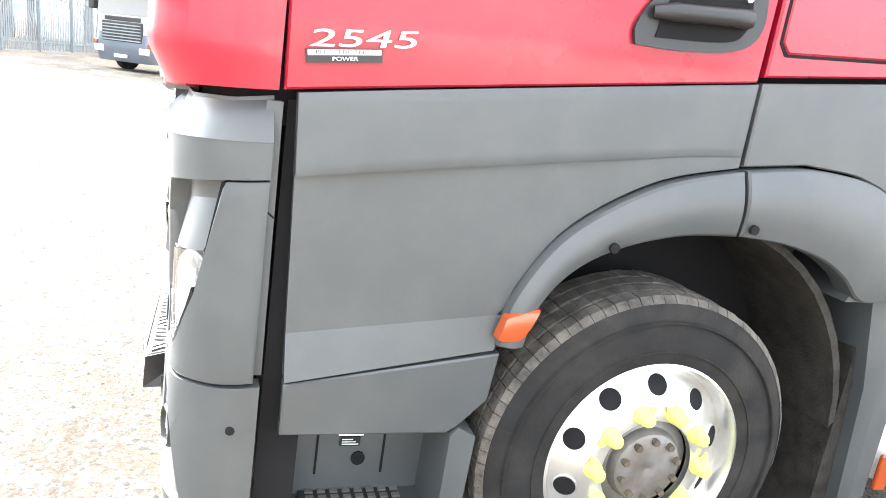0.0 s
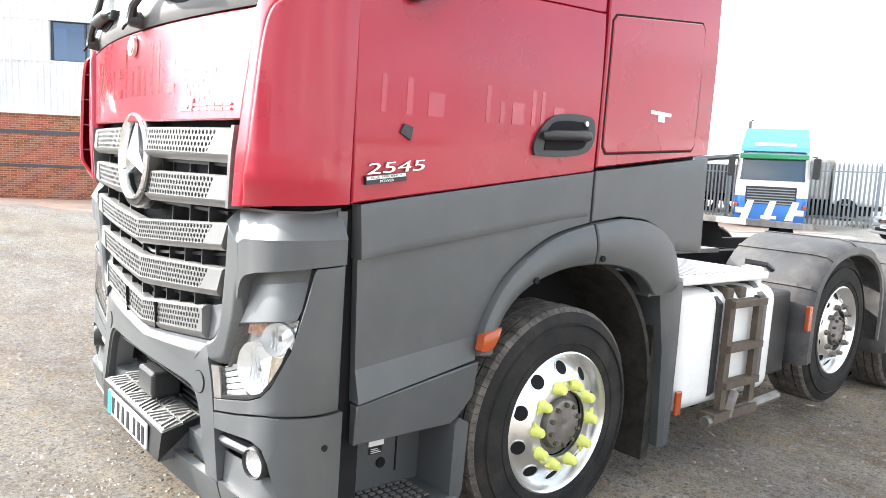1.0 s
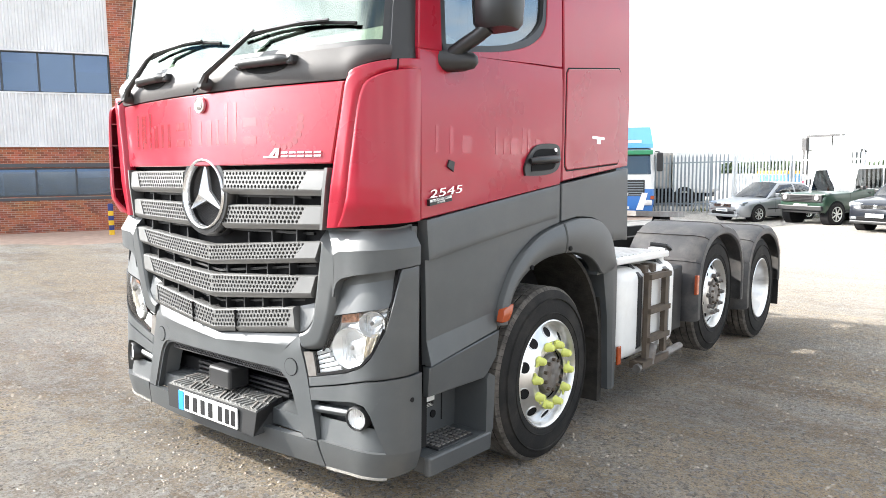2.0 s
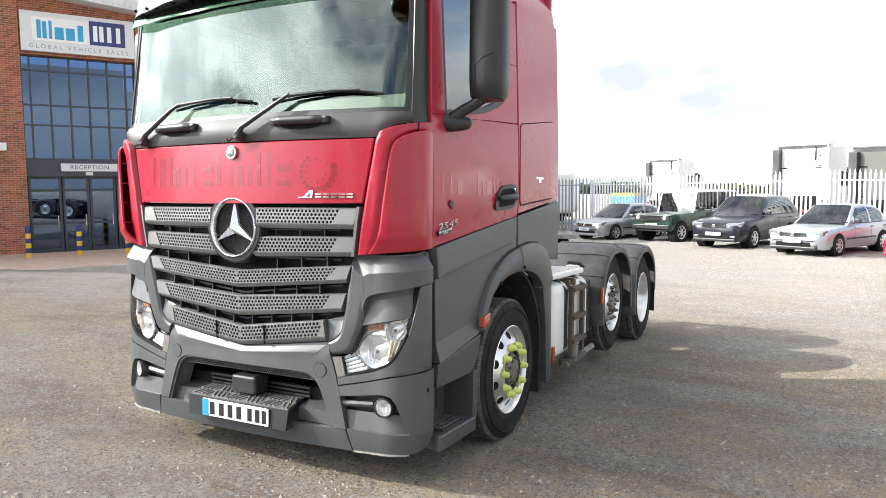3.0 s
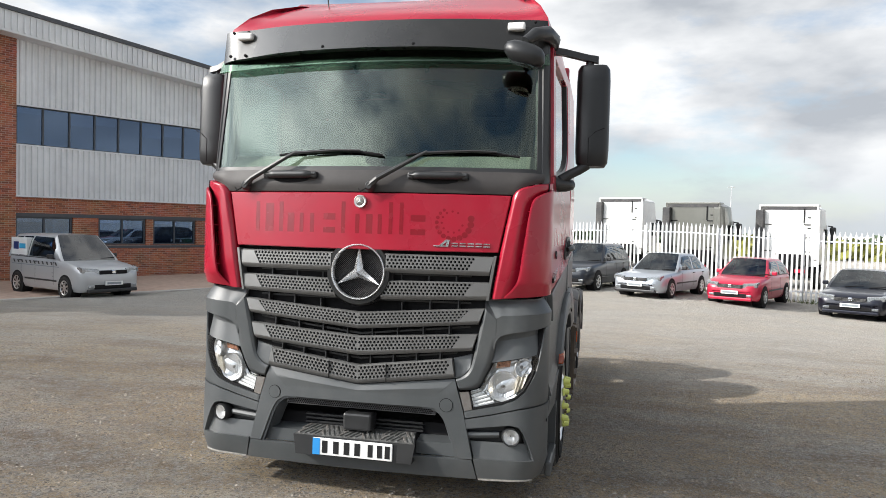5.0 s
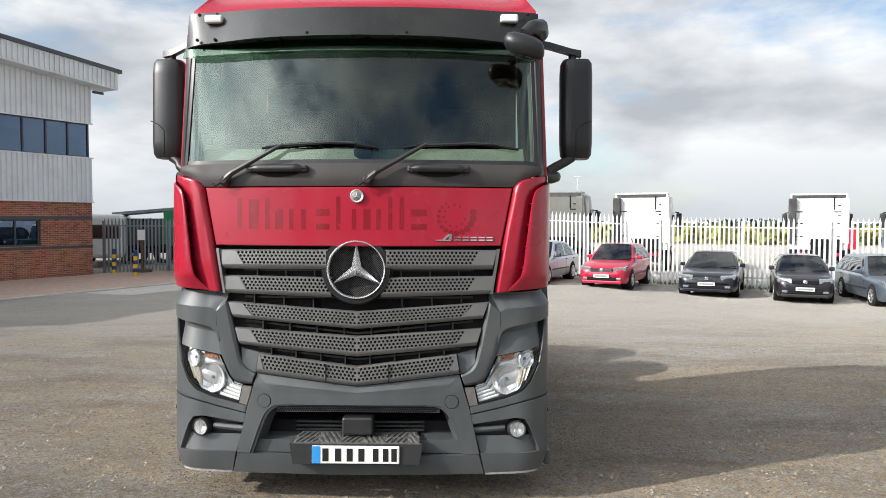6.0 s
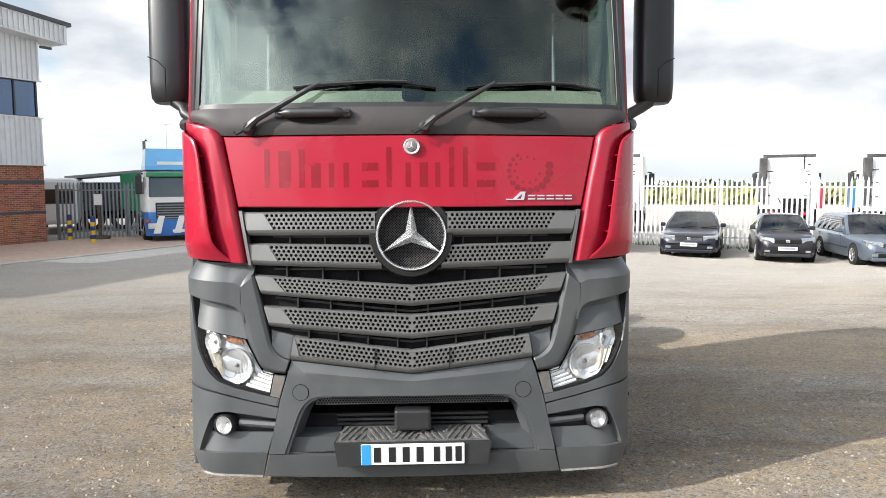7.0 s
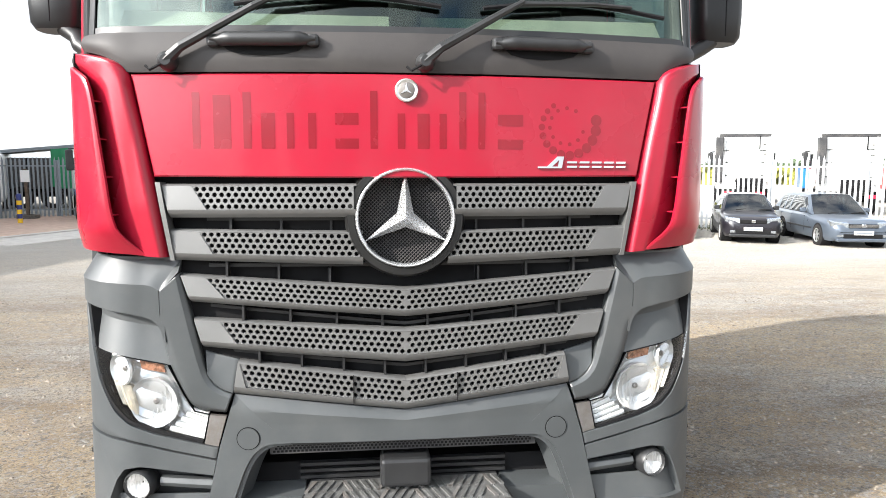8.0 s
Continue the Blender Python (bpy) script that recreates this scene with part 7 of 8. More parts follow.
for sd in (1, -1):
    tk = part("fuel_tank", boxed(*sorted((sd * 0.55, sd * 1.195)), 2.30, 3.36, 0.33, 0.97, bevel=0.09, segs=4), M["white"], TRUCK, "white fuel tank with brown step frame", smooth=40)
    part("tank_top_step", boxed(*sorted((sd * 0.50, sd * 1.19)), 2.28, 3.2, 1.005, 1.05, bevel=0.01), M["white"], tk, "white tread top with dark edges")
    bm = bm_new()
    for i in range(14):
        box(bm, *sorted((sd * 0.55, sd * 1.15)), 2.34 + i * 0.06, 2.365 + i * 0.06, 1.049, 1.056)
    part("top_ribs", bm, M["white"], tk)
    for y0, y1 in ((2.62, 2.66), (3.10, 3.17)):
        bm = bm_new()
        prism(bm, [(sd * 0.54, 0.30), (sd * 1.12, 0.315), (sd * 1.212, 0.42), (sd * 1.212, 0.90), (sd * 1.12, 0.985), (sd * 0.54, 0.99)], "y", y0, y1)
        part("tank_strap", bm, M["black"] if y0 < 2.7 else M["grey"], tk, "dark tank strap")
    fr = bm_new()
    for y in (2.70, 3.02):
        box(fr, *sorted((sd * 1.215, sd * 1.25)), y - 0.028, y + 0.028, 0.33, 0.93)
    for z in (0.46, 0.66, 0.90):
        box(fr, *sorted((sd * 1.21, sd * 1.27)), 2.68, 3.05, z - 0.018, z + 0.018)
    box(fr, *sorted((sd * 1.15, sd * 1.25)), 2.62, 3.1, 0.26, 0.31)
    sf = part("step_frame", fr, M["rusty"], tk, "brown dirty step frame")
    bm = bm_new()
    tube(bm, [(sd * 1.22, 2.58, 0.27), (sd * 1.22, 3.40, 0.30)], 0.03, 8)
    tube(bm, [(sd * 1.22, 2.8, 0.27), (sd * 1.22, 2.86, 0.40)], 0.035, 8)
    part("side_bar", bm, M["steel"], sf)
    for y in (2.72, 2.86):
        part("cut_out", boxed(*sorted((sd * 1.10, sd * 1.202)), y, y + 0.07, 0.915, 0.975, bevel=0.01), M["rusty"], tk)
    bm = bm_new()
    spun(bm, [(0, 0.055), (0.05, 0.055), (0.055, 0.065), (0.10, 0.062), (0.11, 0.04)], (sd * 1.08, 3.22, 0.96), "z", 18)
    part("filler_cap", bm, M["white"], tk, "white filler cap", smooth=40)
    bm = bm_new()
    tube(bm, [(sd * 1.03, 3.22, 1.09), (sd * 1.14, 3.26, 1.08), (sd * 1.15, 3.32, 1.05)], 0.018, 6)
    part("filler_tag", bm, M["black"], tk)
    part("amber_marker", boxed(*sorted((sd * 1.195, sd * 1.212)), 2.295, 2.345, 0.345, 0.47, bevel=0.006), M["amber"], TRUCK, "amber side marker lamp")
    part("amber_marker", boxed(*sorted((sd * 1.215, sd * 1.24)), 3.70, 3.75, 0.66, 0.82, bevel=0.006), M["amber"], TRUCK, "amber side marker lamp")
    part("battery_box", boxed(*sorted((sd * 0.55, sd * 1.12)), 3.4, 3.7, 0.38, 0.9, bevel=0.02), M["black"], TRUCK)
    # mudguards, each a bent sheet with a rolled outer edge
    for yc, zc, r, a0, a1 in ((4.40, 0.60, 0.66, -12, 196), (5.78, 0.56, 0.64, -2, 200)):
        n = 26
        arc = []
        for k in range(n + 1):
            a = math.radians(a0 + (a1 - a0) * k / n)
            c, s = math.cos(a), math.sin(a)
            rr = r * (1 + 0.10 * (abs(c * s) * 2) ** 2)
            arc.append((yc + rr * c, zc + (r * 0.94) * s * (1 + 0.04 * (abs(c * s) * 2) ** 2)))
        prof = [(0.60, 0.0), (1.10, 0.0), (1.19, -0.012), (1.225, -0.04), (1.23, -0.085)]
        def at(x, d, y, z, t=0.0):
            vy, vz = y - yc, z - zc
            ll = math.hypot(vy, vz)
            return (sd * x, y + vy / ll * (d + t), z + vz / ll * (d + t))
        bm = bm_new()
        sheet(bm, [[at(x, d, y, z) for y, z in arc] for x, d in prof], [[at(x - (0.012 if i == 4 else 0), d, y, z, -0.014) for y, z in arc] for i, (x, d) in enumerate(prof)])
        mg = part("mudguard", bm, M["guard"], TRUCK, "dusty black plastic mudguard", smooth=40)
        for k in (6, 9, 13, 17, 20):
            bm = bm_new()
            y, z = arc[k]
            y2, z2 = arc[k + 1]
            ya, za = y + (y2 - y) * 0.25, z + (z2 - z) * 0.25
            sheet(bm, [[at(x, d, y, z, 0.008) for x, d in prof[:4]], [at(x, d, ya, za, 0.008) for x, d in prof[:4]]], [[at(x, d, y, z, -0.004) for x, d in prof[:4]], [at(x, d, ya, za, -0.004) for x, d in prof[:4]]])
            part("guard_rib", bm, M["guard"], mg)
    part("rear_flap", boxed(*sorted((sd * 0.62, sd * 1.2)), 6.44, 6.46, 0.26, 0.86), M["rubber"], TRUCK, "black rubber mud flap")
    part("rear_lamp", boxed(*sorted((sd * 0.75, sd * 1.15)), 6.46, 6.56, 0.86, 0.99, bevel=0.02), M["amber"], TRUCK)
# fifth wheel: sloped plate with its throat
bm = bm_new()
pts = [(0.0, 4.75), (0.28, 4.70), (0.46, 4.85), (0.50, 5.25), (0.44, 5.6), (0.22, 5.85), (0.13, 5.55), (0.06, 5.3), (-0.06, 5.3), (-0.13, 5.55), (-0.22, 5.85), (-0.44, 5.6), (-0.50, 5.25), (-0.46, 4.85), (-0.28, 4.70)]
loft(bm, [[(x, y, 1.225 - 0.03 * (y - 5.2)) for x, y in pts], [(x * 0.98, y, 1.275 - 0.03 * (y - 5.2)) for x, y in pts]])
fw = part("fifth_wheel", bm, M["steel"], TRUCK, "greasy dark steel fifth wheel coupling plate")
for sd in (1, -1):
    bm = bm_new()
    prism(bm, [(4.95, 1.06), (5.45, 1.06), (5.32, 1.23), (5.08, 1.23)], "x", *sorted((sd * 0.30, sd * 0.38)))
    part("pedestal", bm, M["void"], fw)
BODY["scale"] = None


# ---- parked cars ----
def road_wheel(parent, x, y, r, sd, rim="alu"):
    """A wheel whose outer face stands at x."""
    bm = bm_new()
    spun(bm, [(-0.004, r * 0.66), (0.0, r * 0.72), (0.0, r * 0.88), (-0.03, r), (-0.18, r), (-0.2, r * 0.9), (-0.2, r * 0.66)], (x, y, r), "x", 28, sd, ring=True)
    w = part("wheel", bm, M["rubber"], parent, smooth=40)
    bm = bm_new()
    spun(bm, [(-0.022, r * 0.67), (-0.002, r * 0.665), (-0.004, r * 0.62), (-0.02, r * 0.58)], (x, y, r), "x", 24, sd, caps=False)
    for k in range(7):
        m = Matrix.Translation((x, y, r)) @ Matrix.Rotation(2 * math.pi * k / 7 + 0.3, 4, "X")
        box(bm, *sorted((sd * -0.02, sd * -0.006)), -0.022, 0.022, 0.03, r * 0.62, m=m)
    spun(bm, [(-0.02, 0.065), (-0.002, 0.055)], (x, y, r), "x", 12, sd)
    part("rim", bm, M[rim], w)
    bm = bm_new()
    spun(bm, [(-0.05, r * 0.64), (-0.021, r * 0.64)], (x, y, r), "x", 20, sd)
    part("hub_shadow", bm, M["void"], w)
    return w


def car(name, label, axle, heading, paint_m, L=4.3, W=1.75, H=1.45, r=0.31, wb=2.6, fo=0.85, hood=0.86, belt=0.92, deck=0.95, ws0=1.25, ws1=2.05, rw1=3.4, rw0=4.0, nose=0.62, clearance=0.2, trim=None, estate=False, bars=True, square=False, roof_m=None, group="cars parked along the fence", plate_dx=0.0, size=0.92):
    th = math.degrees(math.atan2(heading[0], -heading[1]))
    c = thing(name, Matrix.Translation((axle[0], axle[1], gz(*axle) - 0.01)) @ pose(0, 0, 0, 0, 0, th) @ Matrix.Scale(size, 4) @ Matrix.Translation((0, -fo, 0)), label, "car", group)
    hw = W / 2

    def section(y, zl, zt, w, tuck=0.06):
        sh = 0.03 if square else 0.09
        pts = [(-w * 0.6, zl), (-w + tuck, zl), (-w, zl + 0.12), (-w, zt - sh * 1.6), (-w + sh * 0.35, zt - sh * 0.4), (-w + sh * 1.4, zt), (-w * 0.4, zt + 0.015)]
        pts += [(-a, b) for a, b in pts[::-1]]
        return [(a, y, b) for a, b in pts]
    rear_top = deck
    st = [(0.0, clearance + 0.16, nose - 0.08, hw * (0.92 if square else 0.66)), (0.03, clearance + 0.06, nose - 0.02, hw * (0.97 if square else 0.78)), (0.10, clearance + 0.02, nose + 0.04, hw * (0.98 if square else 0.88)), (0.24, clearance, nose + 0.10, hw * (1.0 if square else 0.96)), (0.55, clearance, nose + (hood - nose) * 0.7, hw), (ws0, clearance, hood, hw),
          (ws0 + 0.4, clearance, belt, hw), (L * 0.6, clearance, belt + 0.01, hw), (min(rw0, L - 0.35), clearance, rear_top, hw), (L - 0.2, clearance, rear_top - 0.01, hw * 0.97), (L - 0.04, clearance + 0.05, rear_top - 0.08, hw * 0.9), (L, clearance + 0.15, rear_top - 0.2, hw * 0.84)]
    bm = bm_new()
    loft(bm, [section(*s) for s in st])
    body = part("body", bm, paint_m, c, smooth=55)
    # cabin: one curved shell over the belt line, split into glass and painted roof with its pillars
    wt = hw * (0.93 if square else 0.74)
    wbq = hw - 0.05
    zb, zt, top = belt - 0.03, H - 0.05, H - 0.03
    my = (ws1 + rw1) / 2 + 0.05
    tail = rw1 - 0.5 if estate else rw1 + 0.30 * (rw0 - rw1)

    def crown(y):
        if y < ws1:
            t = (y - ws0) / (ws1 - ws0)
            return hood + 0.01 + (top - hood - 0.01) * t * (1 + 0.16 * (1 - t))
        if y <= rw1:
            return top + 0.035 * math.sin(math.pi * min(1, 0.12 + 0.88 * (y - ws1) / (rw1 - ws1)))
        return top - (top - deck) * ((y - rw1) / (rw0 - rw1)) ** 1.4

    def half(y):
        z1 = crown(y)
        z0 = min(zb, z1 - 0.02)
        h = z1 - z0
        e = min(1, h / 0.25)
        def wide(z):
            k = (z - zb) / (top - zb)
            return wbq + (wt - wbq) * max(0, k) ** 1.35
        out = [(wide(z0 + h * f), z0 + h * f) for f in (0.0, 0.08, 0.45, 0.74)]
        xc = wide(z1)
        return out + [(xc + 0.004, z1 - 0.085 * e), (xc - 0.030, z1 - 0.030 * e), (xc - 0.085, z1 - 0.006 * e), (xc * 0.5, z1 + 0.012 * e), (0.0, z1 + 0.016 * e)]
    ys = [ws0 + (ws1 - ws0) * k / 7 for k in range(7)] + [ws1, ws1 + 0.06, my - 0.04, my + 0.04] + [my + 0.04 + (rw1 - my - 0.04) * k / 4 for k in range(1, 4)] + [rw1 - 0.05, rw1] + [rw1 + (rw0 - rw1) * k / 6 for k in range(1, 7)]
    if estate:
        ys += [rw1 - 0.5, rw1 - 0.42]
    ys = sorted(ys)
    kept = [ys[0]]
    for y in ys[1:]:
        if y - kept[-1] > 0.012:
            kept.append(y)
    shell, panes = bm_new(), bm_new()
    sect = []
    for y in kept:
        p = half(y)
        bow = lambda x: y + (0.10 * (x / hw) ** 2 * min(1, max(0, (ws1 + 0.3 - y) / 0.3)))  # the screen curves back at its sides
        sect.append([(x, bow(x), z) for x, z in p] + [(-x, bow(x), z) for x, z in p[-2::-1]])
    n_half = 8
    for a, b, y0, y1 in zip(sect, sect[1:], kept, kept[1:]):
        ym = (y0 + y1) / 2
        for k in range(len(a) - 1):
            row = k if k < n_half else len(a) - 2 - k
            if row in (1, 2, 3):
                glass = ws0 + 0.5 * (ws1 - ws0) < ym < (rw1 - 0.05 if estate else tail) and abs(ym - my) > 0.041 and not (estate and rw1 - 0.5 < ym < rw1 - 0.42)
            elif row >= 6:
                glass = ym < ws1 - 0.02 or ym > rw1 + 0.01
            else:
                glass = False
            bb = panes if glass else shell
            bb.faces.new([bb.verts.new(q) for q in (a[k], a[k + 1], b[k + 1], b[k])])
    for bb in (shell, panes):
        bmesh.ops.remove_doubles(bb, verts=bb.verts[:], dist=0.0005)
    part("roof", shell, roof_m or paint_m, c, smooth=60)
    gh = part("glasshouse", panes, M["car_glass"], c, "tinted car windows", smooth=60)
    gh.visible_shadow = False
    part("cabin_floor", boxed(-wbq + 0.04, wbq - 0.04, ws0 + 0.3, rw0 - 0.1, belt - 0.05, belt - 0.02), M["void"], c)
    bm = bm_new()
    prism(bm, [(ws0 + 0.25, belt - 0.03), (ws0 + 0.75, belt - 0.03), (ws0 + 0.7, belt + 0.06), (ws0 + 0.4, belt + 0.03)], "x", -wbq + 0.06, wbq - 0.06)
    part("dashboard", bm, M["seat"], c)
    for sx in (-0.36, 0.36):
        for sy in (ws1 + 0.45, ws1 + 1.25):
            if sy < rw1 + 0.1:
                st_ = part("seat", boxed(sx - 0.23, sx + 0.23, sy, sy + 0.14, belt - 0.05, min(belt + 0.22, zt - 0.2), bevel=0.05), M["seat"], c, "dark car seat")
                part("headrest", boxed(sx - 0.12, sx + 0.12, sy + 0.02, sy + 0.11, min(belt + 0.22, zt - 0.2), min(belt + 0.40, zt - 0.06), bevel=0.03), M["seat"], st_)
    part("rear_view_mirror", boxed(-0.1, 0.1, ws1 + 0.02, ws1 + 0.05, zt - 0.13, zt - 0.07, bevel=0.01), M["void"], c)
    for sd in (1, -1):
        part("window_trim", boxed(*sorted((sd * (wbq - 0.01), sd * (wbq + 0.008))), ws0 + 0.4, rw0 - 0.15, belt - 0.012, belt + 0.012), M["black"], c)
        # lamps, mirrors, arches
        bm = bm_new()
        x0, x1 = hw * 0.46, hw * 0.93
        zz = nose + 0.005
        loft(bm, [[(sd * x0, -0.012, zz - 0.08), (sd * x0, 0.0, zz + 0.035), (sd * x0, 0.14, zz + 0.06), (sd * x0, 0.14, zz - 0.07)], [(sd * x1, 0.12, zz - 0.05), (sd * x1, 0.12, zz + 0.06), (sd * (x1 + 0.015), 0.36, zz + 0.11), (sd * (x1 + 0.015), 0.36, zz - 0.02)]])
        hl = part("headlamp", bm, M["car_lamp"], c, "clear headlamp")
        bm = bm_new()
        box(bm, *sorted((sd * (hw - 0.03), sd * (hw + 0.14))), ws0 + 0.42, ws0 + 0.54, belt + 0.0, belt + 0.13, bevel=0.03)
        part("door_mirror", bm, trim or paint_m, c)
        for y in (fo, fo + wb):
            bm = bm_new()
            spun(bm, [(-0.3, r * 1.15), (0.003, r * 1.15)], (sd * (hw - 0.002), y, r * 1.02), "x", 28, sd)
            part("wheel_arch", bm, M["void"], c)
            road_wheel(c, sd * (hw + 0.028), y, r, sd)
        for y in (ws1 + 0.35, ws1 + 1.2):
            part("door_handle", boxed(*sorted((sd * (hw - 0.01), sd * (hw + 0.02))), y + 0.25, y + 0.42, belt - 0.13, belt - 0.10, bevel=0.005), trim or paint_m, c)
        for y in (ws1 - 0.35, ws1 + 0.68, ws1 + 1.5):
            if y < L - 0.7:
                part("door_gap", boxed(*sorted((sd * (hw - 0.02), sd * (hw + 0.0015))), y, y + 0.01, clearance + 0.15, belt - 0.1), M["void"], c)
        part("sill_strip", boxed(*sorted((sd * (hw - 0.02), sd * (hw + 0.012))), fo + 0.45, fo + wb - 0.45, 0.46, 0.51, bevel=0.006), trim or M["black"], c)
        part("fog_lamp", boxed(*sorted((sd * hw * 0.55, sd * hw * 0.78)), -0.005, 0.05, clearance + 0.13, clearance + 0.2, bevel=0.01), M["car_lamp"], c)
    part("grille", boxed(-hw * 0.46, hw * 0.46, -0.03, 0.06, nose - 0.09, nose + 0.02, bevel=0.02), M["void"], c)
    if bars:
        for k in range(3):
            part("grille_bar", boxed(-hw * 0.45, hw * 0.45, -0.04, -0.02, nose - 0.075 + k * 0.033, nose - 0.063 + k * 0.033), M["chrome"], c)
    part("badge", boxed(-0.06, 0.06, -0.05, -0.02, nose - 0.07, nose + 0.03, bevel=0.03), M["chrome"], c)
    part("lower_grille", boxed(-hw * 0.6, hw * 0.6, -0.02, 0.06, clearance + 0.1, clearance + 0.22, bevel=0.02), M["void"], c)
    part("bumper", boxed(-hw * 0.8, hw * 0.8, -0.05, 0.1, clearance + 0.0, clearance + 0.1, bevel=0.03), trim or paint_m, c)
    pl = part("number_plate", boxed(-0.26 + plate_dx, 0.26 + plate_dx, -0.065, -0.03, clearance + 0.2, clearance + 0.31), M["plate_white"], c, "white number plate")
    part("plate_bars", boxed(-0.21 + plate_dx, 0.21 + plate_dx, -0.069, -0.06, clearance + 0.225, clearance + 0.285), M["fence_grey"], pl)
    for x in (-0.35, 0.3):
        bm = bm_new()
        tube(bm, [(x, ws0 + 0.06, hood + 0.05), (x + 0.5, ws0 + 0.13, hood + 0.1)], 0.012, 5)
        part("wiper", bm, M["void"], c)
    return c


P = {
    "silver_grey": paint("silver_grey_paint", (0.36, 0.37, 0.38), 0.6), "green": paint("dark_green_paint", (0.018, 0.05, 0.03), 0.1), "blueblack": paint("blue_black_paint", (0.008, 0.011, 0.018), 0.2),
    "silver": paint("silver_paint", (0.48, 0.51, 0.55), 0.6), "red": paint("bright_red_paint", (0.46, 0.012, 0.045), 0.1), "navy": paint("dark_navy_paint", (0.010, 0.011, 0.020), 0.25),
    "slate": paint("slate_blue_grey_paint", (0.12, 0.145, 0.18), 0.5), "dark": paint("charcoal_paint", (0.014, 0.012, 0.017), 0.2), "van": paint("van_silver_paint", (0.44, 0.45, 0.46), 0.3), "white": M["white"],
    "sky": paint("sky_blue_paint", (0.09, 0.34, 0.62), 0.0), "blue": paint("mid_blue_paint", (0.02, 0.16, 0.50), 0.0), "dgreen": paint("green_paint", (0.01, 0.22, 0.09), 0.0), "bgrey": paint("bronze_grey_paint", (0.16, 0.16, 0.14), 0.4),
}
car("hatchback", "silver-grey hatchback parked by the fence", (-4.4, 23.9), (-0.46, -0.89), P["silver_grey"], L=4.25, W=1.79, H=1.45, nose=0.66)
fourby = car("off_roader", "dark green boxy off-roader with a white roof", (-1.95, 23.3), (-0.44, -0.9), P["green"], L=4.5, W=1.79, H=2.0, r=0.39, wb=2.79, fo=0.6, hood=1.12, belt=1.2, deck=1.2, ws0=1.35, ws1=1.6, rw1=4.4, rw0=4.45, nose=1.0, clearance=0.42, square=True, estate=True, trim=M["black"], bars=False, roof_m=M["white"])
car("sport_utility", "dark blue sport utility car with a chrome grille bar", (0.55, 20.7), (-0.36, -0.93), P["blueblack"], L=4.58, W=1.85, H=1.72, r=0.36, wb=2.7, fo=0.92, hood=1.03, belt=1.1, deck=1.12, ws0=1.35, ws1=2.1, rw1=4.0, rw0=4.4, nose=0.80, clearance=0.26, estate=True, trim=M["black"])
car("saloon", "pale silver saloon with a black bumper strip", (2.85, 18.95), (-0.46, -0.89), P["silver"], L=4.68, W=1.74, H=1.46, wb=2.7, fo=0.92, ws0=1.4, ws1=2.2, rw1=3.5, rw0=4.15, nose=0.66, trim=M["black"])
car("small_hatchback", "bright red small hatchback", (5.45, 18.5), (-0.46, -0.89), P["red"], L=3.88, W=1.67, H=1.49, wb=2.48, fo=0.78, ws0=1.1, ws1=1.85, rw1=3.3, rw0=3.75, nose=0.68, hood=0.92, belt=0.97, deck=0.98)
car("coupe_saloon", "dark navy coupe saloon with chrome slats", (8.45, 17.9), (-0.42, -0.91), P["navy"], L=4.8, W=1.85, H=1.42, wb=2.71, fo=0.95, ws0=1.45, ws1=2.35, rw1=3.5, rw0=4.4, nose=0.66)
car("small_hatchback", "charcoal small hatchback with large headlamps", (10.65, 16.5), (-0.36, -0.93), P["dark"], L=3.81, W=1.64, H=1.42, wb=2.47, fo=0.75, ws0=1.05, ws1=1.75, rw1=3.2, rw0=3.7, nose=0.70, hood=0.9, belt=0.94, deck=0.95, bars=False, trim=M["black"])
car("estate_car", "slate blue-grey estate car", (12.85, 15.35), (-0.2, -0.98), P["slate"], L=4.6, W=1.77, H=1.46, wb=2.76, fo=0.85, ws0=1.4, ws1=2.2, rw1=4.1, rw0=4.45, nose=0.68, estate=True)
part("front_panel", boxed(-0.80, 0.80, -0.05, 0.02, 0.80, 1.06, bevel=0.02), M["black"], fourby, "black front panel")
part("bumper_bar", boxed(-0.86, 0.86, -0.14, -0.02, 0.52, 0.68, bevel=0.02), M["black"], fourby)
for k in range(4):
    part("grille_bar", boxed(-0.42, 0.42, -0.065, -0.045, 0.84 + k * 0.05, 0.86 + k * 0.05), M["void"], fourby)
for sd in (1, -1):
    part("bonnet_edge", boxed(*sorted((sd * 0.55, sd * 0.88)), 0.02, 1.3, 1.02, 1.08, bevel=0.02), P["green"], fourby)
    bm = bm_new()
    spun(bm, [(0.0, 0.09), (0.03, 0.085)], (sd * 0.62, -0.05, 0.95), "y", 18, -1)
    part("round_headlamp", bm, M["alu"], fourby, "round headlamp")
van = car("panel_van", "small silver van with dark checker strip and shop sign", (-13.0, 13.9), (0.93, -0.36), P["van"], L=4.3, W=1.83, H=1.81, r=0.32, wb=2.7, fo=0.88, hood=1.05, belt=1.12, deck=1.15, ws0=1.1, ws1=1.85, rw1=4.1, rw0=4.22, nose=0.82, clearance=0.22, square=False, estate=True, trim=M["black"], group="", bars=False, size=1.0)
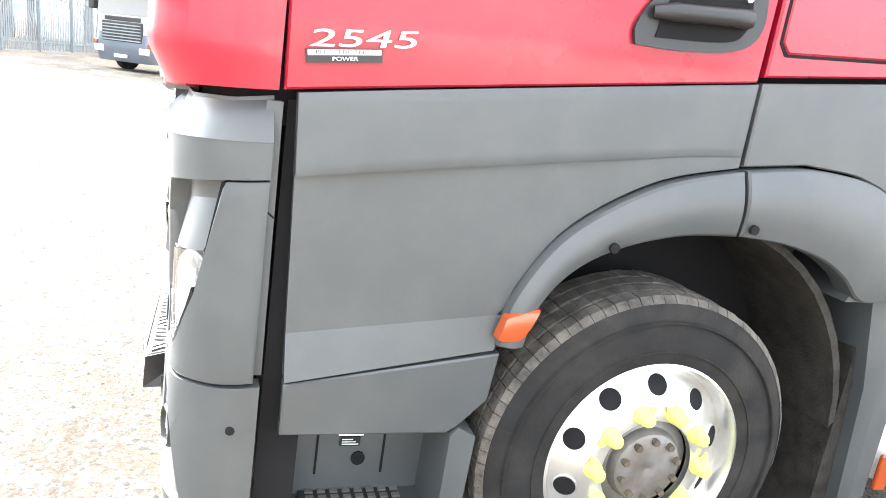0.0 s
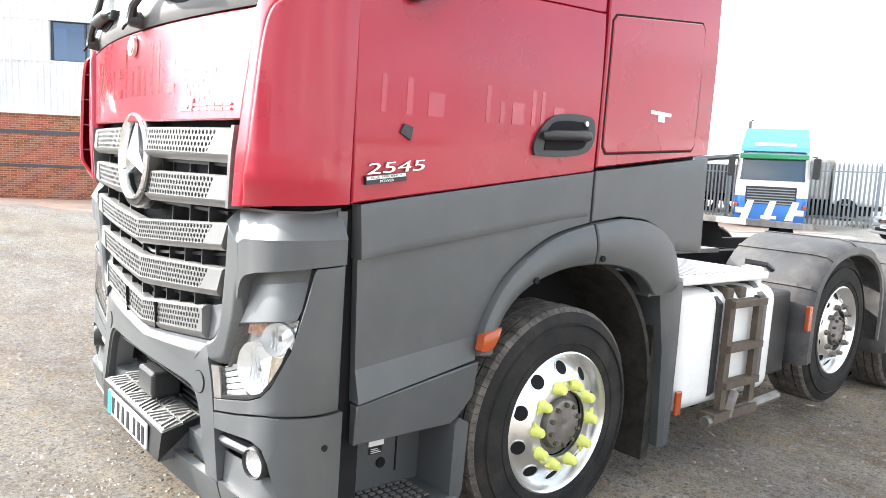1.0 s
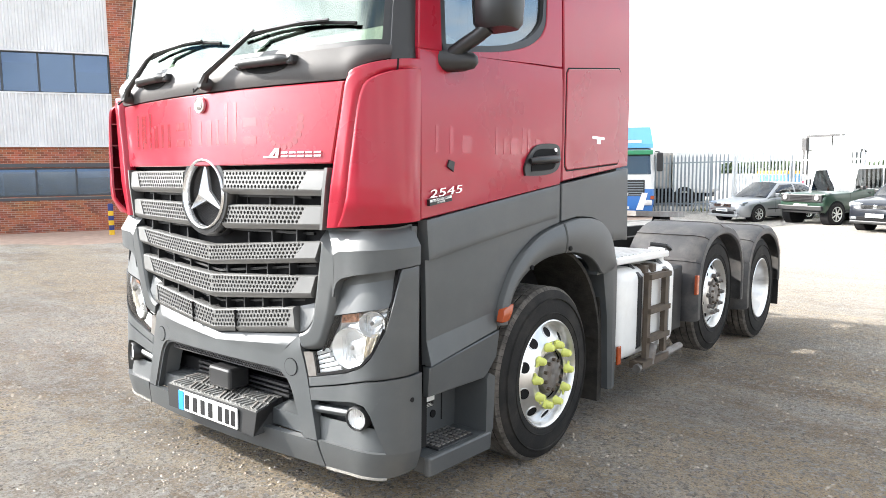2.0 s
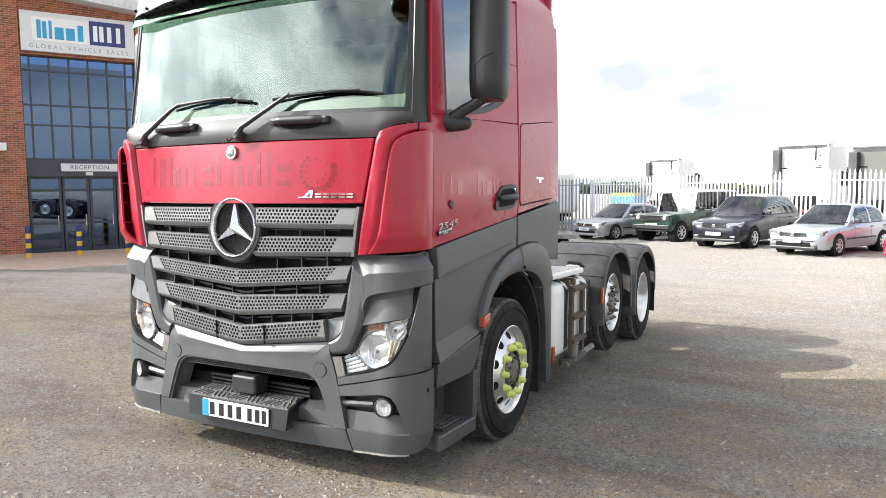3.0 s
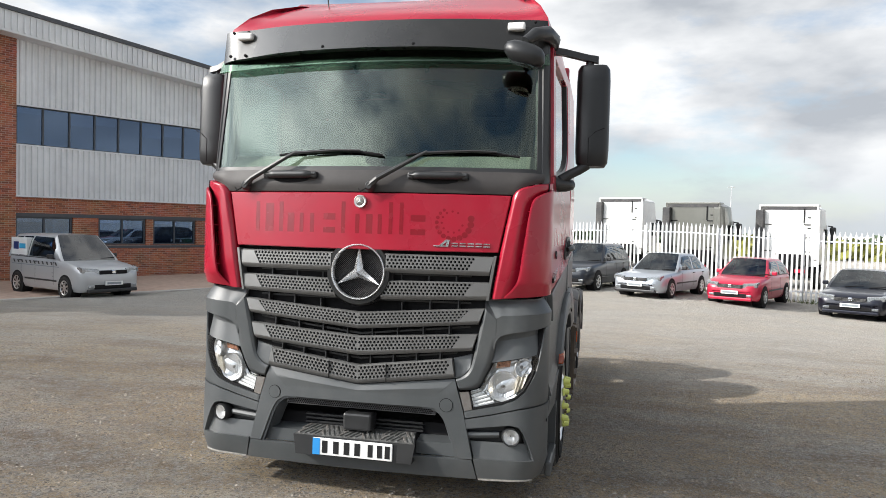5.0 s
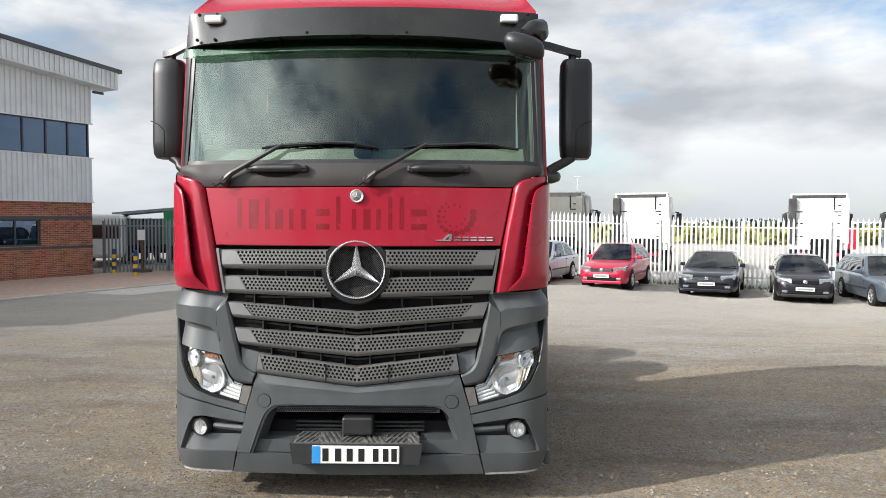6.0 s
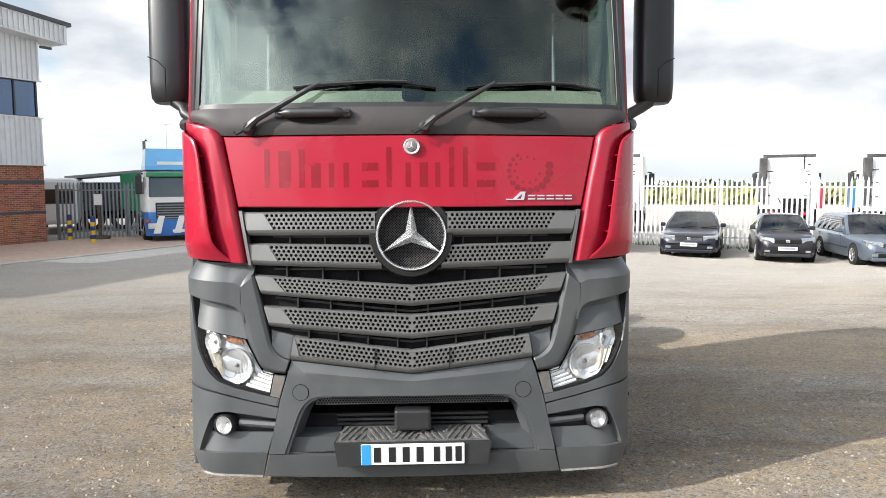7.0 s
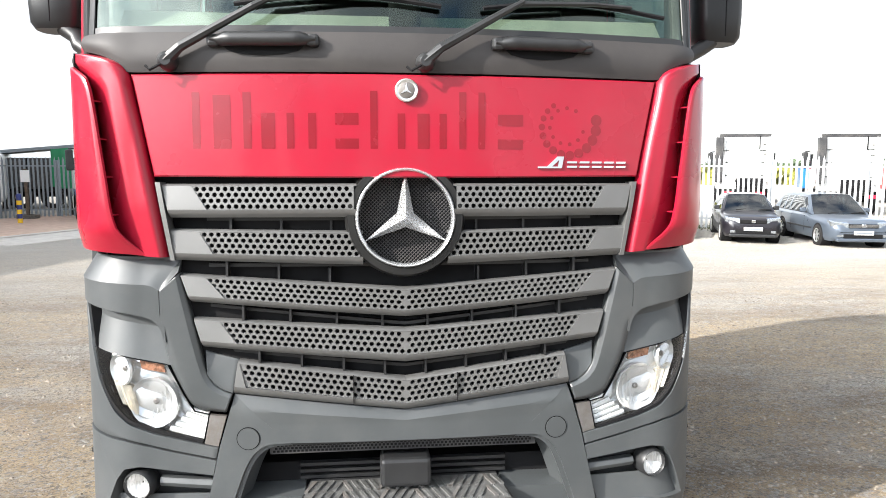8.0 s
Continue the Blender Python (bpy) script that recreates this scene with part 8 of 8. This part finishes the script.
for sd in (1, -1):
    part("sign_panel", boxed(*sorted((sd * 0.70, sd * 0.87)), 3.1, 4.05, 1.16, 1.68), M["sign_white"], van, "white rear panel with cyan shapes")
    part("sign_shape", boxed(*sorted((sd * 0.86, sd * 0.878)), 3.2, 3.55, 1.35, 1.5), M["cyan"], van)
    part("sign_shape", boxed(*sorted((sd * 0.86, sd * 0.88)), 3.6, 3.9, 1.32, 1.55), M["navy"], van)
    for k in range(11):
        y = 1.3 + k * 0.24
        bm = bm_new()
        prism(bm, [(y, 0.93), (y + 0.07, 0.93), (y + 0.14, 1.02), (y + 0.07, 1.02)], "x", *sorted((sd * 0.91, sd * 0.919)))
        part("checker_mark", bm, M["ink"], van)
    part("side_stripe", boxed(*sorted((sd * 0.91, sd * 0.918)), 1.2, 3.9, 0.88, 0.9), M["fence_grey"], van)


# ---- other lorries ----
def lorry_cab(name, label, at, heading, main, z_roof=3.3, W=2.48, L=2.2, lower=None, face=None, rear=False, group="", visor=None, wheels=True, chassis=True, category="lorry", spoiler=False):
    th = math.degrees(math.atan2(heading[0], -heading[1]))
    c = thing(name, Matrix.Translation((at[0], at[1], gz(*at) - 0.01)) @ pose(0, 0, 0, 0, 0, th), label, category, group)
    hw = W / 2
    lower = lower or main

    def ring(z, ins, y0, y1):
        x = hw - ins
        bend = [(0.30, 0.0), (0.17, 0.03), (0.07, 0.10), (0.015, 0.22), (0.0, 0.40)]
        half = [(x - a, y0 + b, z) for a, b in bend] + [(x, y1 - 0.12, z), (x - 0.1, y1, z)]
        return [(-a, b, c2) for a, b, c2 in half[::-1]] + half
    bm = bm_new()
    loft(bm, [ring(1.25, 0.0, 0.0, L), ring(1.8, 0.0, 0.0, L)])
    part("cab_lower", bm, face or main, c, smooth=35)
    if spoiler:
        bm = bm_new()
        loft(bm, [ring(z_roof - 0.1, 0.16, 0.5, L), ring(z_roof + 0.15, 0.2, 0.75, L), ring(z_roof + 0.38, 0.3, 1.25, L), ring(z_roof + 0.42, 0.4, 1.6, L)])
        part("roof_spoiler", bm, main, c, "rounded roof air spoiler", smooth=40)
        for sd in (1, -1):
            part("side_fairing", boxed(*sorted((sd * (hw - 0.06), sd * (hw - 0.02))), L - 0.12, L + 0.38, 1.0, 2.75, bevel=0.015), main, c)
            part("door_gap", boxed(*sorted((sd * (hw - 0.01), sd * (hw + 0.002))), 1.28, 1.30, 1.2, 2.7), M["void"], c)
            part("door_handle", boxed(*sorted((sd * hw, sd * (hw + 0.02))), 1.08, 1.22, 1.62, 1.68), M["black"], c)
            part("step_plate", boxed(*sorted((sd * (hw - 0.2), sd * (hw + 0.005))), 0.3, 0.72, 0.42, 0.9, bevel=0.02), M["black"], c)
            part("roof_lamp", boxed(*sorted((sd * 0.7, sd * 0.9)), 0.14, 0.24, z_roof - 0.32, z_roof - 0.24, bevel=0.02), M["alu"], c)
        part("upper_grille", boxed(-0.75, 0.75, -0.03, 0.02, 1.64, 1.78, bevel=0.02), M["black"], c)
    bm = bm_new()
    loft(bm, [ring(1.8, 0.0, 0.0, L), ring(1.9, 0.0, 0.02, L), ring(2.65, 0.03, 0.12, L), ring(2.8, 0.04, 0.1, L), ring(z_roof - 0.15, 0.08, 0.25, L), ring(z_roof, 0.3, 0.6, L)])
    part("cab_upper", bm, main, c, smooth=40)
    bm = bm_new()
    sheet(bm, [[(-hw + 0.16, -0.012, 1.84), (hw - 0.16, -0.012, 1.84)], [(-hw + 0.2, 0.098, 2.62), (hw - 0.2, 0.098, 2.62)]], [[(-hw + 0.16, 0.02, 1.84), (hw - 0.16, 0.02, 1.84)], [(-hw + 0.2, 0.13, 2.62), (hw - 0.2, 0.13, 2.62)]])
    part("windscreen", bm, M["car_glass"], c)
    # near-black slab painting in the unlit cab behind the screen
    part("dark_cabin", boxed(-hw + 0.2, hw - 0.2, 0.14, 0.2, 1.84, 2.6), M["void"], c)
    part("sun_visor", boxed(-hw + 0.1, hw - 0.1, -0.12, 0.12, 2.62, 2.8, bevel=0.03), visor or M["black"], c)
    bm = bm_new()
    loft(bm, [ring(0.32, 0.05, 0.0, 0.7), ring(0.75, 0.0, -0.08, 0.75), ring(1.25, 0.0, 0.0, L)])
    part("bumper", bm, lower, c, smooth=35)
    g = part("grille", boxed(-0.85, 0.85, -0.05, 0.05, 0.95, 1.62, bevel=0.03), M["black"], c, "dark barred grille")
    for k in range(6):
        part("grille_bar", boxed(-0.8, 0.8, -0.075, -0.04, 1.0 + k * 0.1, 1.04 + k * 0.1), M["fence_grey"], g)
    part("number_plate", boxed(-0.26, 0.26, -0.12, -0.06, 0.45, 0.56), M["plate_white"], c)
    for sd in (1, -1):
        part("headlamp", boxed(*sorted((sd * 0.75, sd * 1.15)), -0.09, 0.02, 0.6, 0.82, bevel=0.03), M["alu"], c)
        part("indicator", boxed(*sorted((sd * 1.08, sd * 1.22)), -0.07, 0.1, 0.84, 0.98, bevel=0.02), M["amber"], c)
        part("side_window", boxed(*sorted((sd * (hw - 0.05), sd * (hw + 0.004))), 0.35, 1.15, 1.95, 2.6), M["car_glass"], c)
        bm = bm_new()
        box(bm, *sorted((sd * (hw + 0.06), sd * (hw + 0.3))), 0.05, 0.3, 1.95, 2.7, bevel=0.05)
        tube(bm, [(sd * hw, 0.3, 2.75), (sd * (hw + 0.18), 0.2, 2.72)], 0.03, 6)
        part("mirror", bm, M["black"], c)
        for y, r in ((1.35, 0.5),) + (((4.2, 0.5), (5.5, 0.5)) if chassis else ()):
            bm = bm_new()
            spun(bm, [(0, 0.3), (0, 0.45), (-0.04, r), (-0.28, r), (-0.3, 0.45), (-0.3, 0.3)], (sd * (hw - 0.02), y, r), "x", 28, sd, ring=True)
            w = part("wheel", bm, M["rubber"], c, smooth=40)
            bm = bm_new()
            spun(bm, [(-0.02, 0.3), (-0.05, 0.25), (-0.02, 0.15), (0.01, 0.1)], (sd * (hw - 0.02), y, r), "x", 20, sd)
            part("rim", bm, M["alu"], w, smooth=40)
        bm = bm_new()
        arc = [(1.35 + 0.6 * math.cos(a), 0.5 + 0.62 * math.sin(a)) for a in (math.pi * k / 12 for k in range(13))]
        sheet(bm, [[(sd * (hw + 0.01), y, z) for y, z in arc], [(sd * 0.8, y, z) for y, z in arc]], [[(sd * (hw + 0.01), y, z + 0.03) for y, z in arc], [(sd * 0.8, y, z + 0.03) for y, z in arc]])
        part("wheel_arch", bm, M["void"], c)
        if chassis:
            part("fuel_tank", boxed(*sorted((sd * 0.5, sd * 1.2)), 2.3, 3.4, 0.35, 0.95, bevel=0.08), M["white"], c)
            bm = bm_new()
            for yc in (4.2, 5.5):
                arc = [(yc + 0.62 * math.cos(a), 0.5 + 0.6 * math.sin(a)) for a in (math.pi * k / 10 for k in range(11))]
                sheet(bm, [[(sd * 1.22, y, z) for y, z in arc], [(sd * 0.65, y, z) for y, z in arc]], [[(sd * 1.22, y, z + 0.02) for y, z in arc], [(sd * 0.65, y, z + 0.02) for y, z in arc]])
            part("mudguard", bm, M["guard"], c)
        if rear:
            part("side_deflector", boxed(*sorted((sd * (hw - 0.32), sd * (hw + 0.02))), L, L + (0.25 if sd > 0 else 0.12), 1.3, z_roof - 0.2, bevel=0.04), M["guard"] if sd > 0 else main, c)
            for z in (1.6, 2.2, 2.75):
                part("deflector_hinge", boxed(*sorted((sd * (hw - 0.6), sd * (hw - 0.3))), L - 0.02, L + 0.05, z, z + 0.04), M["void"], c)
    part("chassis", boxed(-0.42, 0.42, 1.2, 6.2 if chassis else 3.0, 0.6, 1.0), M["void"], c)
    if rear:
        part("roof_fairing", boxed(-hw + 0.06, hw - 0.06, L - 0.5, L + 0.05, z_roof - 0.06, z_roof + 0.02, bevel=0.02), main, c)
        part("fairing_hollow", boxed(-hw + 0.13, hw - 0.13, L + 0.0, L + 0.035, z_roof - 0.2, z_roof - 0.06), M["guard"], c)
        for z in (z_roof - 0.55, z_roof - 1.0):
            part("grab_bar", boxed(-hw + 0.1, -hw + 0.45, L + 0.02, L + 0.06, z, z + 0.04), M["void"], c)
        part("grab_bar", boxed(-hw + 0.58, -hw + 0.62, L + 0.02, L + 0.06, z_roof - 0.75, z_roof - 0.15), M["void"], c)
        part("back_panel", boxed(-hw + 0.05, hw - 0.05, L - 0.02, L + 0.02, 1.0, z_roof - 0.05, bevel=0.01), main, c)
        part("air_box", boxed(-0.9, 0.3, L, L + 0.25, 1.0, 1.5, bevel=0.03), M["void"], c)
        for k in range(5):
            bm = bm_new()
            tube(bm, [(-0.4 + k * 0.2, L + 0.1, 1.5), (-0.3 + k * 0.15, L + 0.3, 1.25), (0.0, L + 0.35, 1.05)], 0.025, 5)
            part("air_hose", bm, M["void"], c)
        for x in (-0.7, 0.7):
            part("tail_lamp", boxed(x - 0.2, x + 0.2, 6.2 if chassis else 3.0, (6.2 if chassis else 3.0) + 0.08, 0.75, 0.9), P["red"], c)
    return c


blue = lorry_cab("old_lorry", "old blue and white lorry with a roof deflector", (-9.3, 25.0), (0.42, -0.91), M["white"], z_roof=2.95, face=M["white"], lower=P["blue"], visor=P["dgreen"])
bm = bm_new()
loft(bm, [[(-1.15, 0.25, 2.9), (1.15, 0.25, 2.9), (1.15, 2.1, 2.9), (-1.15, 2.1, 2.9)], [(-1.15, 0.3, 3.05), (1.15, 0.3, 3.05), (1.15, 2.1, 3.05), (-1.15, 2.1, 3.05)], [(-1.05, 0.95, 3.75), (1.05, 0.95, 3.75), (1.05, 2.1, 3.75), (-1.05, 2.1, 3.75)]])
part("roof_deflector", bm, P["sky"], blue, "sky blue roof deflector")
part("deflector_label", boxed(-0.7, 0.7, 0.33, 0.36, 3.1, 3.22), M["plate_white"], blue)
for x in (-0.75, 0.0, 0.75):
    bm = bm_new()
    prism(bm, [(x - 0.22, 0.42), (x + 0.05, 0.42), (x + 0.22, 1.1), (x, 1.1)], "y", -0.1, -0.06)
    part("white_flash", bm, M["plate_white"], blue)
bm = bm_new()
tube(bm, [(-1.0, 2.2, 1.0), (-1.0, 2.2, 4.1), (-0.9, 2.2, 4.15)], 0.06, 8)
part("exhaust_stack", bm, M["steel"], blue)
lorry_cab("silver_lorry", "silver-grey tractor unit parked across the yard", (-24.3, -3.1), (0.80, -0.6), P["silver_grey"], z_roof=3.2, lower=P["slate"], spoiler=True)
lorry_cab("dark_lorry", "dark blue-grey tractor unit parked across the yard", (-31.6, -0.7), (0.80, -0.6), P["blueblack"], z_roof=3.15, lower=P["slate"], spoiler=True)
FAR = "tractor units behind the fence"
D0 = (0.42, 0.907)
for x, y, zr, m, lab in ((-6.3, 46.5, 3.75, M["white"], "white tractor unit seen from behind"), (2.29, 33.8, 3.85, M["white"], "white tractor unit seen from behind"), (5.25, 28.7, 3.55, P["bgrey"], "bronze-grey tractor unit seen from behind"), (9.2, 29.0, 3.6, M["white"], "white tractor unit seen from behind"), (17.5, 29.3, 3.6, M["white"], "white tractor unit seen from behind"), (20.4, 26.0, 3.5, M["white"], "white tractor unit seen from behind")):
    h = Vector(D0)
    lorry_cab("tractor_behind_fence", lab, (x + h.x * 2.2, y + h.y * 2.2), D0, m, z_roof=zr, rear=True, group=FAR, chassis=False)
# green and white wagons behind the gate
gw = thing("skip_lorry", pose(-13.6, 33.2, gz(-13.6, 33.2), 0, 0, 8), "green lorry body behind the gate", "lorry")
part("body", boxed(-0.9, 2.0, -1.2, 1.2, 0.9, 2.75, bevel=0.05), P["dgreen"], gw)
part("hopper", boxed(-3.2, -0.95, -1.15, 1.15, 0.9, 2.3, bevel=0.08), M["guard"], gw, "dark dirty hopper")
bm = bm_new()
prism(bm, [(-3.4, 2.45), (0.3, 2.8), (1.1, 2.95), (1.1, 3.02), (0.2, 2.92), (-3.4, 2.6)], "y", -1.2, 1.2)
part("tarpaulin", bm, M["fence_grey"], gw, "slack grey tarpaulin")
part("cover", boxed(2.05, 3.1, -1.2, 1.2, 0.9, 2.7, bevel=0.12), M["concrete"], gw, "pale beige cover")
for x in (-3.0, -1.9, 0.4, 1.5):
    part("body_rib", boxed(x, x + 0.08, -1.24, -1.19, 0.95, 2.3), M["void"], gw)
part("cab", boxed(3.25, 5.2, -1.2, 1.2, 0.7, 2.9, bevel=0.2), M["white"], gw)
for x in (-2.2, -0.9, 3.9):
    bm = bm_new()
    spun(bm, [(0, 0.3), (0, 0.5), (0.28, 0.5), (0.28, 0.3)], (x, -1.25, 0.5), "y", 24, 1, ring=True)
    part("wheel", bm, M["rubber"], gw)
part("chassis", boxed(-3.0, 5.0, -0.4, 0.4, 0.5, 0.9), M["void"], gw)
ww = thing("white_van", pose(-17.5, 32.5, gz(-17.5, 32.5), 0, 0, 20), "white van behind the gate", "van")
part("body", boxed(-1.0, 1.0, -2.5, 2.5, 0.35, 2.5, bevel=0.2), M["white"], ww)
part("windscreen", boxed(-0.85, 0.85, -2.53, -2.4, 1.3, 2.0, bevel=0.04), M["car_glass"], ww)
for x, y in ((-1.0, -1.6), (1.0, -1.6), (-1.0, 1.5), (1.0, 1.5)):
    road_wheel(ww, x, y, 0.35, 1 if x > 0 else -1)
tr = thing("covered_lorry", pose(-12.4, 36.0, gz(-12.4, 36), 0, 0, -25), "white lorry body with a green top behind the fence", "lorry")
part("body", boxed(-1.25, 1.25, -3, 3, 0.9, 2.2, bevel=0.05), M["white"], tr)
part("green_top", boxed(-1.27, 1.27, -3.02, 3.02, 2.2, 2.55, bevel=0.06), P["dgreen"], tr)
part("undercarriage", boxed(-1.0, 1.0, -2.6, 2.6, 0.05, 0.9), M["void"], tr)
cr = thing("banded_crate", pose(-6.6, 38.0, gz(-6.6, 38), 0, 0, -25), "sky blue crate with a yellow band behind the fence", "crate")
part("body", boxed(-0.85, 0.85, -0.6, 0.6, 0, 1.45, bevel=0.03), P["sky"], cr)
part("band", boxed(-0.86, 0.86, -0.61, 0.61, 1.45, 1.6, bevel=0.01), M["hi_yellow"], cr)
for x, y, m in ((21.5, 36, P["red"]), (25.5, 35, P["blue"]), (29, 33, P["red"])):
    bx = thing("far_trailer", pose(x, y, gz(x, y), 0, 0, -25), "coloured trailer far beyond the fence", "trailer")
    part("body", boxed(-1.3, 1.3, -1.2, 1.2, 0.8, 2.0, bevel=0.04), m, bx)
    part("undercarriage", boxed(-1.0, 1.0, -1.1, 1.1, 0.05, 0.8), M["void"], bx)
sp = thing("sign_post", pose(-13.0, 26.4, gz(-13, 26.4) - 0.02), "wooden post with a small white notice in a tyre base", "sign")
part("post", boxed(-0.05, 0.05, -0.05, 0.05, 0, 2.0), M["bark"], sp)
part("notice", boxed(-0.16, 0.16, -0.08, -0.05, 1.5, 1.95), M["plate_white"], sp)
bm = bm_new()
spun(bm, [(0, 0.2), (0, 0.4), (0.22, 0.4), (0.22, 0.2)], (0, 0, 0.02), "z", 20, ring=True)
part("tyre_base", bm, M["tread"], sp)


# ---- trees and distance ----
def make_tree(name, h, mat, label, seed, n=15000, spread=0.40):
    rnd = random.Random(seed)
    t = thing(name, pose(0, 0, 0), label, "tree", "trees round the yard")
    bm = bm_new()
    tube(bm, [(0, 0, -0.2), (0.05, 0, h * 0.2), (-0.1, 0.1, h * 0.45), (0.1, 0, h * 0.75)], [h * 0.03, h * 0.024, h * 0.016, h * 0.005], 8)
    tips = []
    for k in range(11):
        a, z0 = k * 2.4, h * (0.25 + 0.045 * k)
        rr = h * spread * (1 - 0.05 * k) * rnd.uniform(0.6, 1)
        e = Vector((math.cos(a) * rr, math.sin(a) * rr, z0 + h * rnd.uniform(0.12, 0.28)))
        tube(bm, [(0, 0, z0), e * 0.5 + Vector((0, 0, z0 * 0.5)), e], [h * 0.011, h * 0.007, h * 0.003], 5)
        tips.append(e)
    tips += [Vector((rnd.gauss(0, h * 0.08), rnd.gauss(0, h * 0.08), h * rnd.uniform(0.7, 0.97))) for _ in range(6)]
    part("trunk", bm, M["bark"], t)
    verts, faces = [], []
    clumps = [tip + Vector((rnd.gauss(0, h * 0.05), rnd.gauss(0, h * 0.05), rnd.gauss(0, h * 0.04))) for tip in tips for _ in range(5)]
    for i in range(n):
        c = clumps[i % len(clumps)]
        p = c + Vector((rnd.gauss(0, 1), rnd.gauss(0, 1), rnd.gauss(0, 0.8))) * h * 0.055
        u = Vector((rnd.gauss(0, 1), rnd.gauss(0, 1), rnd.gauss(0, 1))).normalized()
        v = u.orthogonal().normalized()
        s = h * rnd.uniform(0.006, 0.0135)
        k = len(verts)
        verts += [p + u * s, p + v * s * 0.6, p - u * s, p - v * s * 0.6]
        faces.append((k, k + 1, k + 2, k + 3))
    me = bpy.data.meshes.new("crown")
    me.from_pydata(verts, [], faces)
    me.materials.append(mat)
    ob = new("crown", me)
    ob.parent = t
    return t


t1 = make_tree("broadleaf_tree", 11, M["leaf"], "tall green broadleaf tree beyond the yard", 1)
t2 = make_tree("broadleaf_tree", 11, M["leaf_dark"], "tall dark green tree beyond the yard", 2)
t3 = make_tree("broadleaf_tree", 9, M["leaf_yellow"], "yellow-green tree beyond the yard", 3)
rt = random.Random(11)
t1.matrix_world = pose(-47, -6, -0.3)
t2.matrix_world = pose(-52, -12, -0.3)
t3.matrix_world = pose(-45, 3.5, -0.3)
for i in range(15):
    x, y = -44 - rt.uniform(0, 16), -24 + i * 2.5
    k = rt.uniform(0.85, 1.3)
    copy_thing((t1, t2, t3)[i % 3], pose(x, y, -0.3, 0, 0, rt.uniform(0, 360)) @ Matrix.Diagonal((k, k, k, 1)))
for x, y, k in ((-7, -52, 0.9), (-3.5, -55, 1.05), (2.5, -50, 0.8), (-13, -58, 1.0), (9, -60, 0.9), (-20, -56, 0.8), (16, -62, 0.9)):
    copy_thing((t1, t2)[int(abs(x)) % 2], pose(x, y, 0, 0, 0, x * 31) @ Matrix.Diagonal((k, k, k, 1)))
fence((-62, 1.3), (-18, -10.0), M["fence_grey"], "dull grey palisade fence below the trees", spacing=0.145)


def far_hedge(name, pts, h, mat, label, seed, n):
    """A far line of scrub: many small tilted leaves along a line."""
    rnd = random.Random(seed)
    verts, faces = [], []
    for _ in range(n):
        u = rnd.random()
        x, y = poly(pts, u)
        top = h * (0.55 + 0.45 * noise.noise((x * 0.045, y * 0.045, seed)) + 0.3 * noise.noise((x * 0.2, y * 0.2, seed)))
        p = Vector((x + rnd.gauss(0, 3), y + rnd.gauss(0, 3), gz(x, y) + rnd.uniform(0, max(0.4, top))))
        a = Vector((rnd.gauss(0, 1), rnd.gauss(0, 1), rnd.gauss(0, 1))).normalized()
        b = a.orthogonal().normalized()
        s = rnd.uniform(0.25, 0.7)
        k = len(verts)
        verts += [p + a * s, p + b * s, p - a * s, p - b * s]
        faces.append((k, k + 1, k + 2, k + 3))
    me = bpy.data.meshes.new(name)
    me.from_pydata(verts, [], faces)
    me.materials.append(mat)
    tagged(new(name, me), label, "hedge", kind="stuff")


far_hedge("far_scrub", [(-80, 160), (20, 150), (90, 120), (140, 60)], 3.4, M["leaf_dark"], "low dark scrub on the far horizon", 5, 14000)
far_hedge("gorse_bank", [(14, 75), (60, 62)], 2.6, M["leaf_yellow"], "yellow flowering bank beyond the fence", 6, 2200)


def grass_tufts():
    rnd = random.Random(8)
    verts, faces = [], []
    for _ in range(2600):
        u = rnd.random()
        x, y = -8 + 29 * u + rnd.gauss(0, 0.05), 29.1 - 13.4 * u + rnd.gauss(0, 0.35)
        z, k, s = gz(x, y), len(verts), rnd.uniform(0.06, 0.22)
        a = rnd.uniform(0, 6.28)
        verts += [(x, y, z), (x + 0.03 * math.cos(a), y + 0.03 * math.sin(a), z), (x + rnd.gauss(0, 0.05), y + rnd.gauss(0, 0.05), z + s)]
        faces.append((k, k + 1, k + 2))
    me = bpy.data.meshes.new("grass_tufts")
    me.from_pydata(verts, [], faces)
    me.materials.append(M["grass"])
    tagged(new("grass_tufts", me), "ragged grass along the fence foot", "grass", kind="stuff")


grass_tufts()
for x, y, h in ((-25, 70, 8), (20, 110, 9)):
    lp = thing("lamp_post", pose(x, y, -0.4), "slim grey lamp post far off", "lamp post")
    bm = bm_new()
    tube(bm, [(0, 0, 0), (0, 0, h)], [0.09, 0.05], 8)
    part("pole", bm, M["galv"], lp)
    part("lamp_head", boxed(-0.5, 0.5, -0.1, 0.1, h, h + 0.12, bevel=0.03), M["galv"], lp)
